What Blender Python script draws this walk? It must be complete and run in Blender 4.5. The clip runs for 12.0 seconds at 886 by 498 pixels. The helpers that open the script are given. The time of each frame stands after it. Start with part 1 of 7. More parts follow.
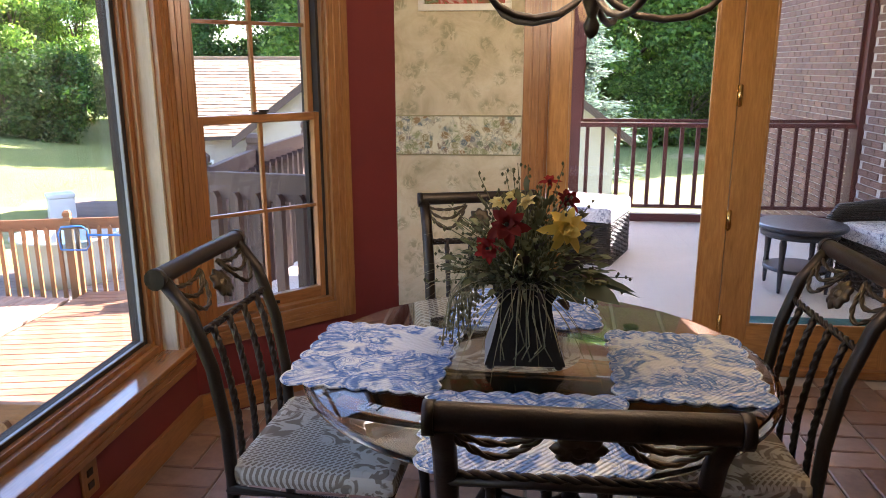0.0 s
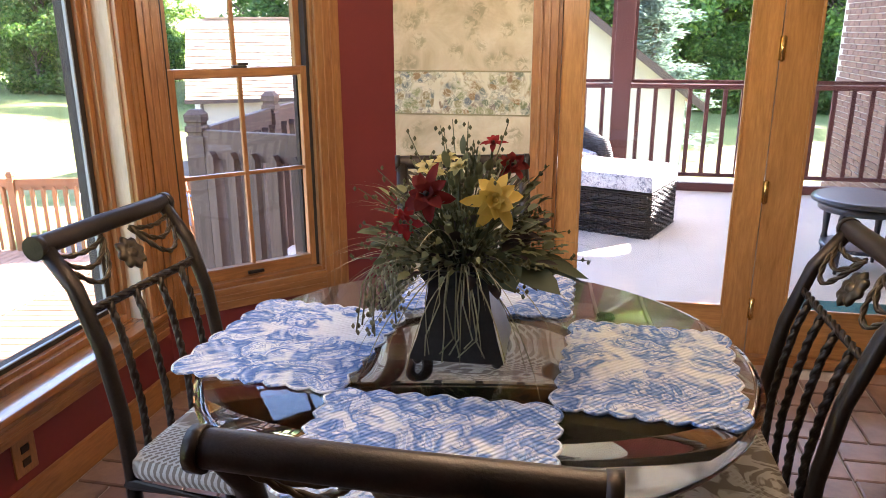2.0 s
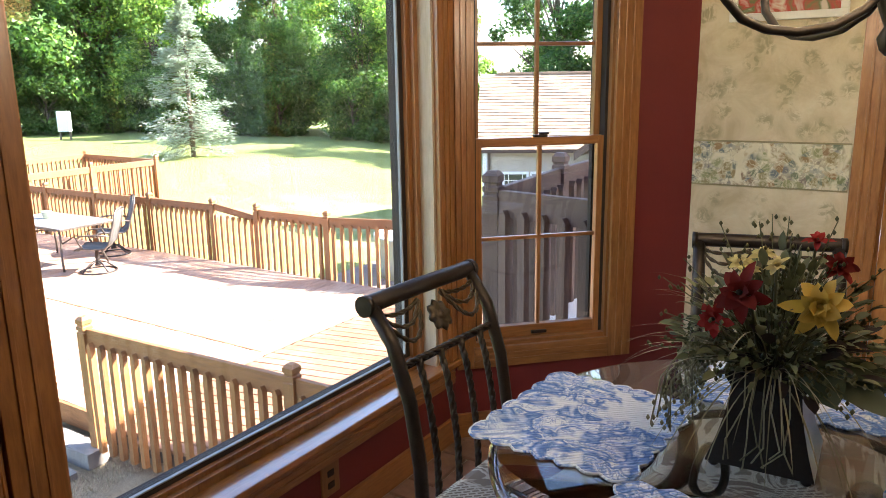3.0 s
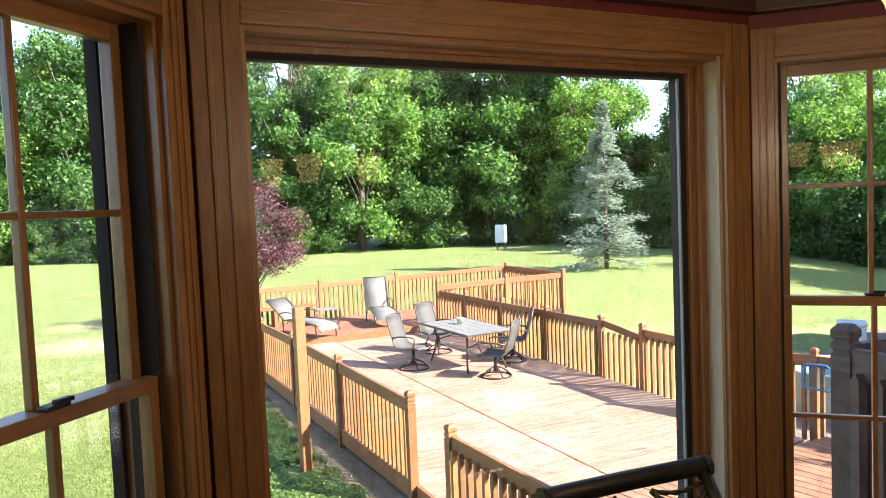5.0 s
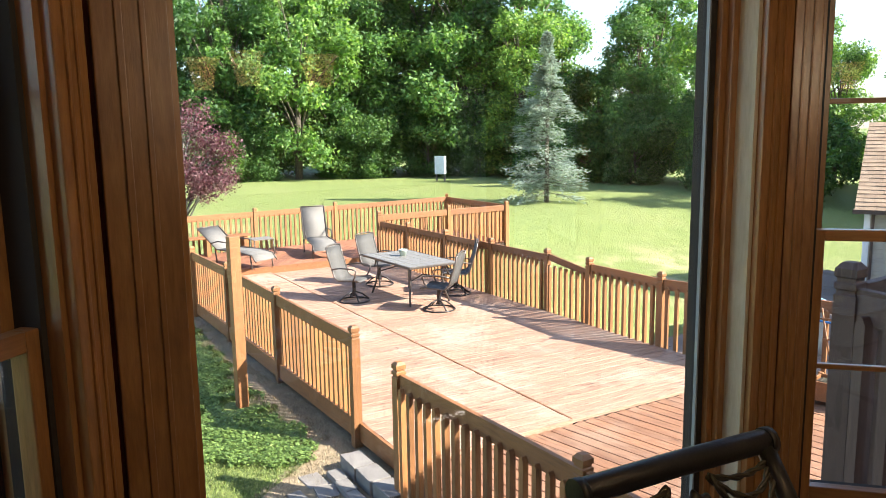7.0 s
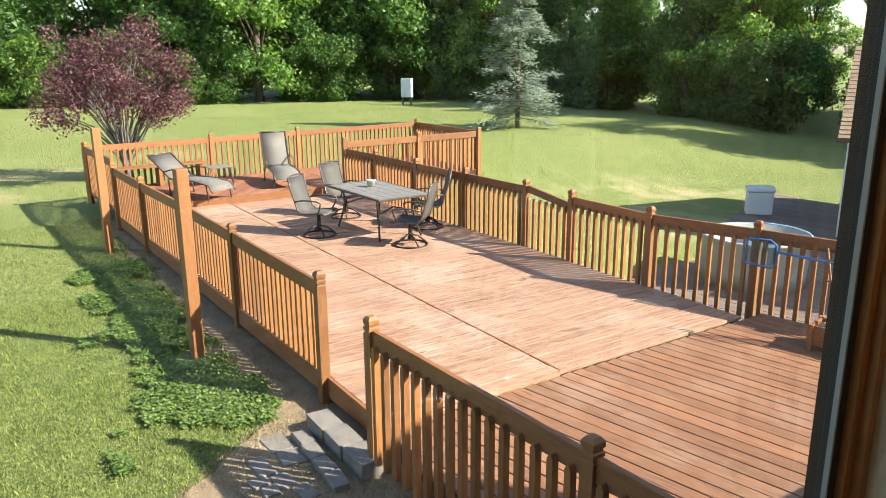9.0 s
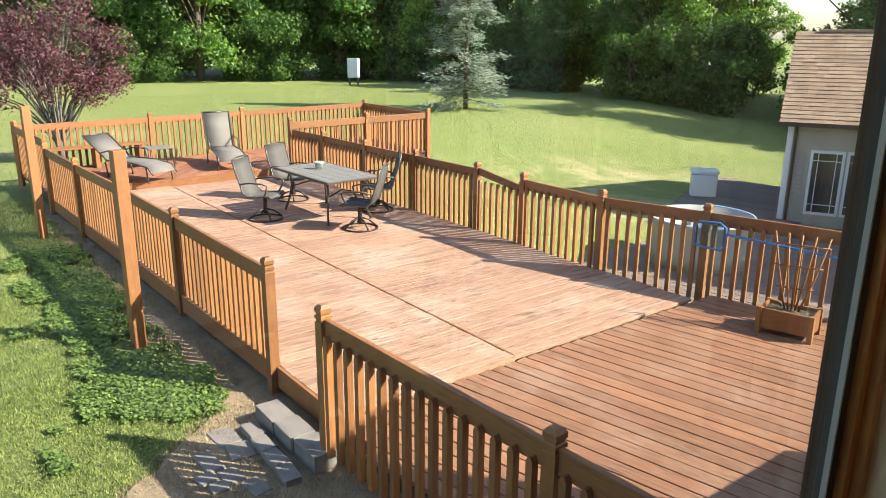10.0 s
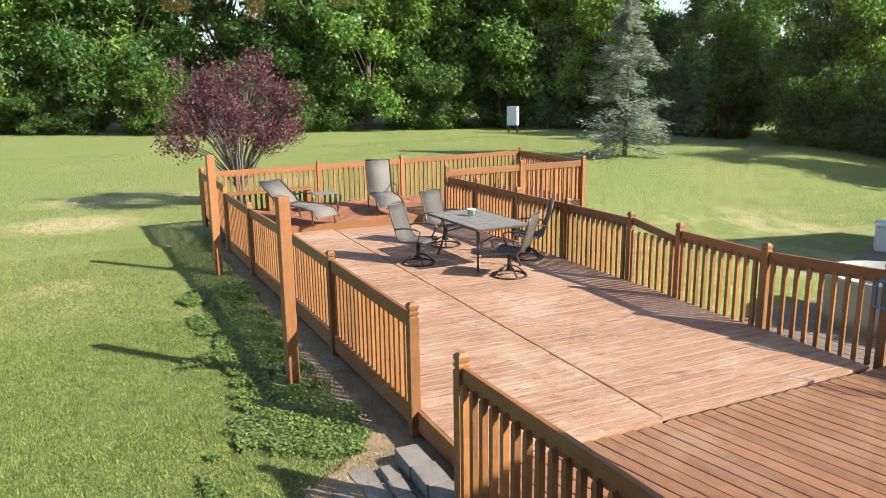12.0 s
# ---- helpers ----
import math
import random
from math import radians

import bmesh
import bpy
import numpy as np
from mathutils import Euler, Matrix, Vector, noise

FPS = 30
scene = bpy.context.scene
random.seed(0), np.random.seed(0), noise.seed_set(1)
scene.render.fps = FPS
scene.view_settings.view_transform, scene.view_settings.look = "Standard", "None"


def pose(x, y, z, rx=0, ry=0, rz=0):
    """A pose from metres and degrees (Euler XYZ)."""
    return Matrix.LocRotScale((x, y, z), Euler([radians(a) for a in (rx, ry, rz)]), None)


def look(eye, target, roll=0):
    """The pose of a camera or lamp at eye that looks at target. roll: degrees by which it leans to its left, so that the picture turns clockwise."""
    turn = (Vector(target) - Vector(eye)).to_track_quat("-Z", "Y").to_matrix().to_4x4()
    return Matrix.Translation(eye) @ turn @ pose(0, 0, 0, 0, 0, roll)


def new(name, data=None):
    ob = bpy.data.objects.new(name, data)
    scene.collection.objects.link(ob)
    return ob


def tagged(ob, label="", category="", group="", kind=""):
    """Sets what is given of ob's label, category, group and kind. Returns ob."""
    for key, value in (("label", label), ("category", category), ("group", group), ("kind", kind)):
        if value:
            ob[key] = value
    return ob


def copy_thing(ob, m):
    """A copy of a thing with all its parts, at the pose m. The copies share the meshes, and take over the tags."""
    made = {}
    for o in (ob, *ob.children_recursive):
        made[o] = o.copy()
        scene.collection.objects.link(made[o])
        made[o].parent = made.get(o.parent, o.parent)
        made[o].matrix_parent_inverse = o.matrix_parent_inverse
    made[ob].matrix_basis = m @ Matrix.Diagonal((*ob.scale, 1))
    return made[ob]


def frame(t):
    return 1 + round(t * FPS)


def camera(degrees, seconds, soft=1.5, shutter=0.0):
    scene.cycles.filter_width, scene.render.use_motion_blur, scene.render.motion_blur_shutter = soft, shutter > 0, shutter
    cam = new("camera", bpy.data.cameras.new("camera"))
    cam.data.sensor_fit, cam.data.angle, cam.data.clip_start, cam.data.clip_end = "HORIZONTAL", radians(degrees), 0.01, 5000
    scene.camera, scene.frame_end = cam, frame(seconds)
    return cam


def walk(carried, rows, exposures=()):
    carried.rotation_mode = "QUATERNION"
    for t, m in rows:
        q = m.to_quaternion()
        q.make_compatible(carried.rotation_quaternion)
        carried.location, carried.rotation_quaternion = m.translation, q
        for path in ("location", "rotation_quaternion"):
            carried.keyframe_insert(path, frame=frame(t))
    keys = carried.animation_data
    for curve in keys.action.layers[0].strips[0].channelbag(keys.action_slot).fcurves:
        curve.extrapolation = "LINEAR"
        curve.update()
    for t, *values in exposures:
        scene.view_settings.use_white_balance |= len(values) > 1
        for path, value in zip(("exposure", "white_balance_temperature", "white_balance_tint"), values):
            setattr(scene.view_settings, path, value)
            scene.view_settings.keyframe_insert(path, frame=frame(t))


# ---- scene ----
cam = camera(61.6, 12.0, soft=0.8)
PATH = [
    (0, (0.018, 0.058, 1.484), (-0.185, 1.99, 1.005), -0.1),
    (0.5, (0.203, 0.294, 1.481), (0.2, 2.238, 1.01), 0.1),
    (1, (0.277, 0.522, 1.465), (0.368, 2.451, 0.943), 0.1),
    (1.5, (0.278, 0.541, 1.428), (0.184, 2.451, 0.842), 0.4),
    (2, (0.302, 0.388, 1.43), (-0.086, 2.266, 0.861), -0.2),
    (2.5, (0.288, 0.316, 1.486), (-0.431, 2.115, 0.988), -0.7),
    (3, (0.244, 0.349, 1.513), (-0.814, 1.989, 1.074), -0.9),
    (3.5, (0.208, 0.537, 1.523), (-1.2, 1.897, 1.113), -1.4),
    (3.7, (0.214, 0.58, 1.525), (-1.312, 1.813, 1.138), -1.5),
    (5.3, (0.573, 0.859, 1.659), (-1.234, 1.711, 1.56), -2.3),
    (5.5, (0.586, 0.88, 1.652), (-1.201, 1.772, 1.548), -2.2),
    (6, (0.545, 0.888, 1.627), (-1.209, 1.835, 1.463), -1.4),
    (6.5, (0.345, 0.882, 1.586), (-1.388, 1.853, 1.349), -1.1),
    (7, (0.043, 0.916, 1.581), (-1.664, 1.913, 1.276), -0.9),
    (9, (-0.721, 1.252, 1.557), (-2.345, 2.304, 1.053), -0.4),
    (9.5, (-0.818, 1.303, 1.549), (-2.399, 2.409, 1.021), 0.2),
    (10, (-0.881, 1.301, 1.54), (-2.414, 2.461, 0.989), 0.4),
    (10.5, (-0.902, 1.281, 1.537), (-2.418, 2.456, 0.969), -0.1),
    (11, (-0.894, 1.254, 1.543), (-2.475, 2.343, 0.985), -0.6),
    (11.5, (-0.87, 1.322, 1.562), (-2.556, 2.271, 1.055), -0.9),
    (12, (-0.852, 1.405, 1.566), (-2.625, 2.224, 1.135), -0.8),
]
EXPOSURES = [(0, 3.6, 6150, 26), (1.0, 4.15, 6150, 26), (2.0, 4.2, 6150, 26), (3.0, 3.55, 6200, 18), (3.7, 3.15, 6200, 14), (5.3, 2.47, 5950, 14), (7.0, 2.3, 6100, 12), (8.8, 1.85, 6500, 10), (10.5, 1.85, 6500, 10), (11.5, 1.75, 6500, 10), (12, 1.55, 6500, 12)]
walk(cam, [(t, look(eye, target, roll)) for t, eye, target, roll in PATH], EXPOSURES)

# ---- light: low sun from the far right, clear sky ----
SUN_AZ, SUN_EL = math.atan2(1.10, 0.96), radians(34.4)
world = bpy.data.worlds.new("world")
scene.world = world
world.use_nodes = True
wn = world.node_tree.nodes
sky = wn.new("ShaderNodeTexSky")
sky.sky_type = "NISHITA"
sky.sun_disc = False
sky.sun_elevation = SUN_EL
sky.sun_rotation = SUN_AZ
wn["Background"].inputs["Strength"].default_value = 0.10
world.node_tree.links.new(sky.outputs["Color"], wn["Background"].inputs["Color"])
sun_data = bpy.data.lights.new("sun", "SUN")
sun_data.energy = 4.5
sun_data.angle = radians(0.55)
sun_data.color = (1.0, 0.93, 0.82)
sun = new("sun", sun_data)
sun_dir = Vector((math.sin(SUN_AZ) * math.cos(SUN_EL), math.cos(SUN_AZ) * math.cos(SUN_EL), math.sin(SUN_EL)))
sun.matrix_world = look(sun_dir * 60, (0, 0, 0))

# ---- mesh helpers ----
def box(bm, x0, x1, y0, y1, z0, z1, m=None, bevel=0.0):
    """An axis-aligned box, turned by m, with chamfered edges if asked."""
    b = bmesh.new()
    bmesh.ops.create_cube(b, size=1.0)
    for v in b.verts:
        v.co = Vector((x0 + (v.co.x + 0.5) * (x1 - x0), y0 + (v.co.y + 0.5) * (y1 - y0), z0 + (v.co.z + 0.5) * (z1 - z0)))
    if bevel > 0:
        bmesh.ops.bevel(b, geom=b.edges[:], offset=bevel, segments=2, profile=0.6, affect="EDGES")
    join(bm, b, m)


def join(bm, b, m=None):
    idx = {}
    for v in b.verts:
        idx[v] = bm.verts.new(m @ v.co if m else v.co)
    for f in b.faces:
        nf = bm.faces.new([idx[v] for v in f.verts])
        nf.smooth = f.smooth
    b.free()


def ring_tube(bm, pts, radii, seg=8, cap=True, squash=1.0):
    """A tube through points with a radius at each."""
    pts = [Vector(p) for p in pts]
    if not hasattr(radii, "__len__"):
        radii = [radii] * len(pts)
    rings = []
    up = Vector((0, 0, 1))
    t0 = (pts[1] - pts[0]).normalized()
    side = t0.cross(up)
    if side.length < 0.05:
        side = t0.cross(Vector((0, 1, 0)))
    side.normalize()
    for i, p in enumerate(pts):
        a = pts[max(i - 1, 0)]
        b = pts[min(i + 1, len(pts) - 1)]
        t = (b - a).normalized()
        side = (side - t * side.dot(t)).normalized()
        other = t.cross(side)
        rings.append([bm.verts.new(p + (side * math.cos(k * 2 * math.pi / seg) + other * math.sin(k * 2 * math.pi / seg) * squash) * radii[i]) for k in range(seg)])
    for r0, r1 in zip(rings, rings[1:]):
        for k in range(seg):
            f = bm.faces.new((r0[k], r0[(k + 1) % seg], r1[(k + 1) % seg], r1[k]))
            f.smooth = True
    if cap:
        bm.faces.new(rings[0][::-1])
        bm.faces.new(rings[-1])


def lathe(bm, prof, seg=24, m=None, cap=True):
    """A turned shape: (radius, height) pairs."""
    b = bmesh.new()
    rings = [[b.verts.new((r * math.cos(k * 2 * math.pi / seg), r * math.sin(k * 2 * math.pi / seg), z)) for k in range(seg)] for r, z in prof]
    for r0, r1 in zip(rings, rings[1:]):
        for k in range(seg):
            f = b.faces.new((r0[k], r0[(k + 1) % seg], r1[(k + 1) % seg], r1[k]))
            f.smooth = True
    if cap:
        b.faces.new(rings[0][::-1])
        b.faces.new(rings[-1])
    join(bm, b, m)


def prism(bm, poly, z0, z1, m=None):
    """A polygon in x, y raised from z0 to z1."""
    b = bmesh.new()
    lo = [b.verts.new((x, y, z0)) for x, y in poly]
    hi = [b.verts.new((x, y, z1)) for x, y in poly]
    n = len(poly)
    b.faces.new(lo[::-1])
    b.faces.new(hi)
    for i in range(n):
        b.faces.new((lo[i], lo[(i + 1) % n], hi[(i + 1) % n], hi[i]))
    bmesh.ops.recalc_face_normals(b, faces=b.faces[:])
    join(bm, b, m)


def mesh_of(name, bm, material):
    me = bpy.data.meshes.new(name)
    bmesh.ops.recalc_face_normals(bm, faces=bm.faces[:])
    bm.to_mesh(me)
    bm.free()
    for mm in (material if isinstance(material, (list, tuple)) else [material]):
        me.materials.append(mm)
    return me


def part(name, bm, material, parent, label=""):
    """One mesh object under a thing or a part."""
    ob = new(name, bm if isinstance(bm, bpy.types.Mesh) else mesh_of(name, bm, material))
    ob.parent = parent
    if label:
        ob["label"] = label
    return ob


def thing(name, m, label, category, group="", kind=""):
    """An empty at a thing's base, which parents its parts."""
    ob = new(name)
    ob.empty_display_size = 0.1
    ob.matrix_basis = m
    return tagged(ob, label, category, group, kind)


def solid(name, bm, material, label, category, group="", kind="", m=None):
    """A thing that is one mesh."""
    ob = new(name, mesh_of(name, bm, material))
    if m:
        ob.matrix_basis = m
    return tagged(ob, label, category, group, kind)


def frame_m(p0, p1, z=0.0):
    """Local frame at p0 with x towards p1 and z up."""
    a = math.degrees(math.atan2(p1[1] - p0[1], p1[0] - p0[0]))
    return pose(p0[0], p0[1], z, 0, 0, a)


# ---- materials ----
def nodes_of(name):
    mat = bpy.data.materials.new(name)
    mat.use_nodes = True
    nt = mat.node_tree
    return mat, nt, nt.nodes, nt.links, nt.nodes["Principled BSDF"]


def mapped(nt, scale=(1, 1, 1), rot=(0, 0, 0), jitter=False):
    co = nt.nodes.new("ShaderNodeTexCoord")
    mp = nt.nodes.new("ShaderNodeMapping")
    mp.inputs["Scale"].default_value = scale
    mp.inputs["Rotation"].default_value = rot
    nt.links.new(co.outputs["Object"], mp.inputs["Vector"])
    if jitter:
        info = nt.nodes.new("ShaderNodeObjectInfo")
        mul = nt.nodes.new("ShaderNodeMath")
        mul.operation = "MULTIPLY"
        mul.inputs[1].default_value = 37.0
        nt.links.new(info.outputs["Random"], mul.inputs[0])
        nt.links.new(mul.outputs[0], mp.inputs["Location"])
    return mp.outputs["Vector"]


def noise_tex(nt, vec, scale, detail=4.0, rough=0.55, dist=0.0):
    n = nt.nodes.new("ShaderNodeTexNoise")
    n.inputs["Scale"].default_value = scale
    n.inputs["Detail"].default_value = detail
    n.inputs["Roughness"].default_value = rough
    n.inputs["Distortion"].default_value = dist
    nt.links.new(vec, n.inputs["Vector"])
    return n.outputs["Fac"]


def ramp(nt, fac, stops):
    r = nt.nodes.new("ShaderNodeValToRGB")
    el = r.color_ramp.elements
    while len(el) < len(stops):
        el.new(0.5)
    for e, (p, c) in zip(el, stops):
        e.position = p
        e.color = (*c, 1)
    nt.links.new(fac, r.inputs["Fac"])
    return r.outputs["Color"]


def mix(nt, fac, a, b, mode="MIX"):
    m = nt.nodes.new("ShaderNodeMix")
    m.data_type = "RGBA"
    m.blend_type = mode
    for sock, v in ((m.inputs[0], fac), (m.inputs[6], a), (m.inputs[7], b)):
        if isinstance(v, (int, float)):
            sock.default_value = v
        elif isinstance(v, tuple):
            sock.default_value = (*v, 1)
        else:
            nt.links.new(v, sock)
    return m.outputs[2]


def bump(nt, bsdf, height, strength=0.3, distance=0.01):
    b = nt.nodes.new("ShaderNodeBump")
    b.inputs["Strength"].default_value = strength
    b.inputs["Distance"].default_value = distance
    nt.links.new(height, b.inputs["Height"])
    nt.links.new(b.outputs["Normal"], bsdf.inputs["Normal"])


def random_of(nt):
    return nt.nodes.new("ShaderNodeObjectInfo").outputs["Random"]


def wood(name, dark, light, axis, rough=0.45, scale=1.0, worn=None, vary=0.35, coat=0.0, streak=9.0, grain=0.35, checks=0.0):
    """Wood with its grain along an axis ('x', 'y' or 'z'), each piece a little different."""
    mat, nt, nd, lk, bs = nodes_of(name)
    long, across = 1.2 * scale, streak * scale
    sc = {"x": (long, across, across), "y": (across, long, across), "z": (across, across, long)}[axis]
    vec = mapped(nt, sc, jitter=True)
    g = noise_tex(nt, vec, 3.0, 6.0, 0.6, 1.2)
    fine = noise_tex(nt, vec, 14.0, 3.0, 0.6)
    col = ramp(nt, g, [(0.28, dark), (0.5, tuple((a + b) / 2 for a, b in zip(dark, light))), (0.72, light)])
    col = mix(nt, grain, col, ramp(nt, fine, [(0.3, dark), (0.65, light)]))
    tone = ramp(nt, random_of(nt), [(0.0, (1 - vary, 1 - vary, 1 - vary)), (1.0, (1 + vary * 0.4, 1 + vary * 0.4, 1 + vary * 0.4))])
    col = mix(nt, 1.0, col, tone, "MULTIPLY")
    if worn:
        blotch = noise_tex(nt, mapped(nt, (1, 1, 1)), 1.3, 5.0, 0.65)
        col = mix(nt, ramp(nt, blotch, [(0.48, (0, 0, 0)), (0.72, (0.75, 0.75, 0.75))]), col, worn)
    if checks:
        cs = {"x": (3.5, 55, 55), "y": (55, 3.5, 55), "z": (55, 55, 3.5)}[axis]
        crack = noise_tex(nt, mapped(nt, cs, jitter=True), 1.0, 4.0, 0.7, 0.6)
        col = mix(nt, ramp(nt, crack, [(0.55, (0, 0, 0)), (0.66, (checks, checks, checks))]), col, tuple(c * 0.45 for c in dark))
        bleach = noise_tex(nt, mapped(nt, tuple(q * 0.7 for q in cs), jitter=True), 1.0, 4.0, 0.7, 0.4)
        col = mix(nt, ramp(nt, bleach, [(0.56, (0, 0, 0)), (0.70, (checks * 0.6,) * 3)]), col, tuple(min(1, c * 1.25) for c in light))
    lk.new(col, bs.inputs["Base Color"])
    bs.inputs["Roughness"].default_value = rough
    bs.inputs["Coat Weight"].default_value = coat
    bs.inputs["Coat Roughness"].default_value = 0.25
    bump(nt, bs, fine, 0.18, 0.003)
    return mat


def paint(name, col, rough=0.5, spots=0.12, scale=4.0, metal=0.0, bump_s=0.05, coat=0.0):
    """Paint, plaster or metal with slight stains and relief."""
    mat, nt, nd, lk, bs = nodes_of(name)
    vec = mapped(nt)
    big = noise_tex(nt, vec, scale, 5.0, 0.6)
    small = noise_tex(nt, vec, scale * 22, 3.0, 0.6)
    lo = tuple(c * (1 - spots) for c in col)
    hi = tuple(min(1, c * (1 + spots)) for c in col)
    c = ramp(nt, big, [(0.3, lo), (0.7, hi)])
    c = mix(nt, 0.25, c, ramp(nt, small, [(0.3, lo), (0.7, hi)]))
    lk.new(c, bs.inputs["Base Color"])
    bs.inputs["Roughness"].default_value = rough
    bs.inputs["Metallic"].default_value = metal
    bs.inputs["Coat Weight"].default_value = coat
    bump(nt, bs, small, bump_s, 0.004)
    return mat


def glass_mat(name, tint=(1, 1, 1), rough=0.0, gloss=0.055):
    """Thin pane: clear, with a surface gloss that grows at a slant."""
    mat, nt, nd, lk, bs = nodes_of(name)
    nd.remove(bs)
    tr = nd.new("ShaderNodeBsdfTransparent")
    tr.inputs["Color"].default_value = (*tint, 1)
    gl = nd.new("ShaderNodeBsdfGlossy")
    gl.inputs["Roughness"].default_value = rough
    lw = nd.new("ShaderNodeLayerWeight")
    lw.inputs["Blend"].default_value = 0.5
    pw = nd.new("ShaderNodeMath")
    pw.operation = "POWER"
    pw.inputs[1].default_value = 4.0
    lk.new(lw.outputs["Facing"], pw.inputs[0])
    ad = nd.new("ShaderNodeMath")
    ad.operation = "MULTIPLY_ADD"
    ad.inputs[1].default_value = 0.6
    ad.inputs[2].default_value = gloss
    lk.new(pw.outputs[0], ad.inputs[0])
    ms = nd.new("ShaderNodeMixShader")
    lk.new(ad.outputs[0], ms.inputs["Fac"])
    lk.new(tr.outputs["BSDF"], ms.inputs[1])
    lk.new(gl.outputs["BSDF"], ms.inputs[2])
    lk.new(ms.outputs["Shader"], nd["Material Output"].inputs["Surface"])
    return mat


OAK_D, OAK_L = (0.19, 0.070, 0.020), (0.40, 0.175, 0.054)
oak_x = wood("oak along x", OAK_D, OAK_L, "x", 0.35, 1.0, coat=0.3, vary=0.2)
oak_y = wood("oak along y", OAK_D, OAK_L, "y", 0.35, 1.0, coat=0.3, vary=0.2)
oak_z = wood("oak along z", OAK_D, OAK_L, "z", 0.35, 1.0, coat=0.3, vary=0.2)
door_z = wood("door oak upright", (0.30, 0.125, 0.032), (0.55, 0.265, 0.080), "z", 0.32, 1.0, coat=0.35, vary=0.12)
door_x = wood("door oak level", (0.30, 0.125, 0.032), (0.55, 0.265, 0.080), "x", 0.32, 1.0, coat=0.35, vary=0.12)
sill_oak = wood("varnished sill oak", (0.22, 0.085, 0.026), (0.42, 0.19, 0.06), "x", 0.16, 1.0, coat=1.0, vary=0.1)
sill_oak.node_tree.nodes["Principled BSDF"].inputs["Coat Roughness"].default_value = 0.07
pale_jamb_z = wood("pale beige jamb wood", (0.42, 0.33, 0.22), (0.60, 0.50, 0.36), "z", 0.5, 1.0, vary=0.1)
red_paint = paint("burgundy wall paint", (0.16, 0.020, 0.019), 0.55, 0.1, 3.0)
ceiling_paint = paint("ceiling plaster", (0.62, 0.60, 0.55), 0.9, 0.06, 6.0, bump_s=0.2)
vinyl = paint("taupe outside cladding", (0.034, 0.026, 0.021), 0.8, 0.1)
vinyl.node_tree.nodes["Principled BSDF"].inputs["Specular IOR Level"].default_value = 0.25
iron = paint("dark bronze iron", (0.035, 0.026, 0.020), 0.42, 0.5, 9.0, metal=0.65, bump_s=0.15)
brass = paint("polished brass", (0.75, 0.52, 0.20), 0.22, 0.1, 9.0, metal=1.0)
pane = glass_mat("window pane", (0.97, 0.985, 0.98))


def wallpaper_mat():
    mat, nt, nd, lk, bs = nodes_of("cream floral wallpaper")
    vec = mapped(nt)
    wash = noise_tex(nt, vec, 5.0, 5.0, 0.65, 0.6)
    col = ramp(nt, wash, [(0.34, (0.42, 0.33, 0.20)), (0.50, (0.53, 0.43, 0.28)), (0.68, (0.62, 0.53, 0.375))])
    vor = nd.new("ShaderNodeTexVoronoi")
    vor.inputs["Scale"].default_value = 11.0
    lk.new(vec, vor.inputs["Vector"])
    leaf = noise_tex(nt, vec, 26.0, 3.0, 0.6, 1.5)
    near = ramp(nt, vor.outputs["Distance"], [(0.28, (1, 1, 1)), (0.50, (0, 0, 0))])
    spots = mix(nt, 1.0, near, ramp(nt, leaf, [(0.44, (0, 0, 0)), (0.58, (0.8, 0.8, 0.8))]), "MULTIPLY")
    col = mix(nt, spots, col, (0.27, 0.235, 0.13))
    lk.new(col, bs.inputs["Base Color"])
    bs.inputs["Roughness"].default_value = 0.6
    bump(nt, bs, wash, 0.05, 0.003)
    return mat


def border_mat():
    mat, nt, nd, lk, bs = nodes_of("fruit and leaf border")
    vec = mapped(nt)
    base = ramp(nt, noise_tex(nt, vec, 9.0, 4.0), [(0.3, (0.52, 0.46, 0.31)), (0.7, (0.68, 0.62, 0.47))])
    vor = nd.new("ShaderNodeTexVoronoi")
    vor.inputs["Scale"].default_value = 30.0
    lk.new(vec, vor.inputs["Vector"])
    hue = ramp(nt, vor.outputs["Color"], [(0.15, (0.16, 0.18, 0.08)), (0.4, (0.13, 0.15, 0.17)), (0.6, (0.26, 0.15, 0.06)), (0.85, (0.24, 0.25, 0.12))])
    disc = ramp(nt, vor.outputs["Distance"], [(0.46, (1, 1, 1)), (0.62, (0, 0, 0))])
    big = ramp(nt, noise_tex(nt, vec, 8.0, 3.0, 0.6, 0.8), [(0.38, (0, 0, 0)), (0.46, (1, 1, 1))])
    frond = ramp(nt, noise_tex(nt, vec, 38.0, 3.0, 0.6, 2.0), [(0.40, (0, 0, 0)), (0.52, (1, 1, 1))])
    fac = mix(nt, 1.0, mix(nt, 0.55, disc, frond), big, "MULTIPLY")
    lk.new(mix(nt, fac, base, hue), bs.inputs["Base Color"])
    bs.inputs["Roughness"].default_value = 0.55
    return mat


wallpaper = wallpaper_mat()
border_paper = border_mat()
border_line = paint("border edge stripe", (0.30, 0.25, 0.13), 0.6)

CEIL = 2.32
CORNER_N = (-0.585, 3.635)
BAY_N = (-1.335, 2.885)
BAY_S = (-1.335, 1.035)
CORNER_S = (-0.585, 0.285)


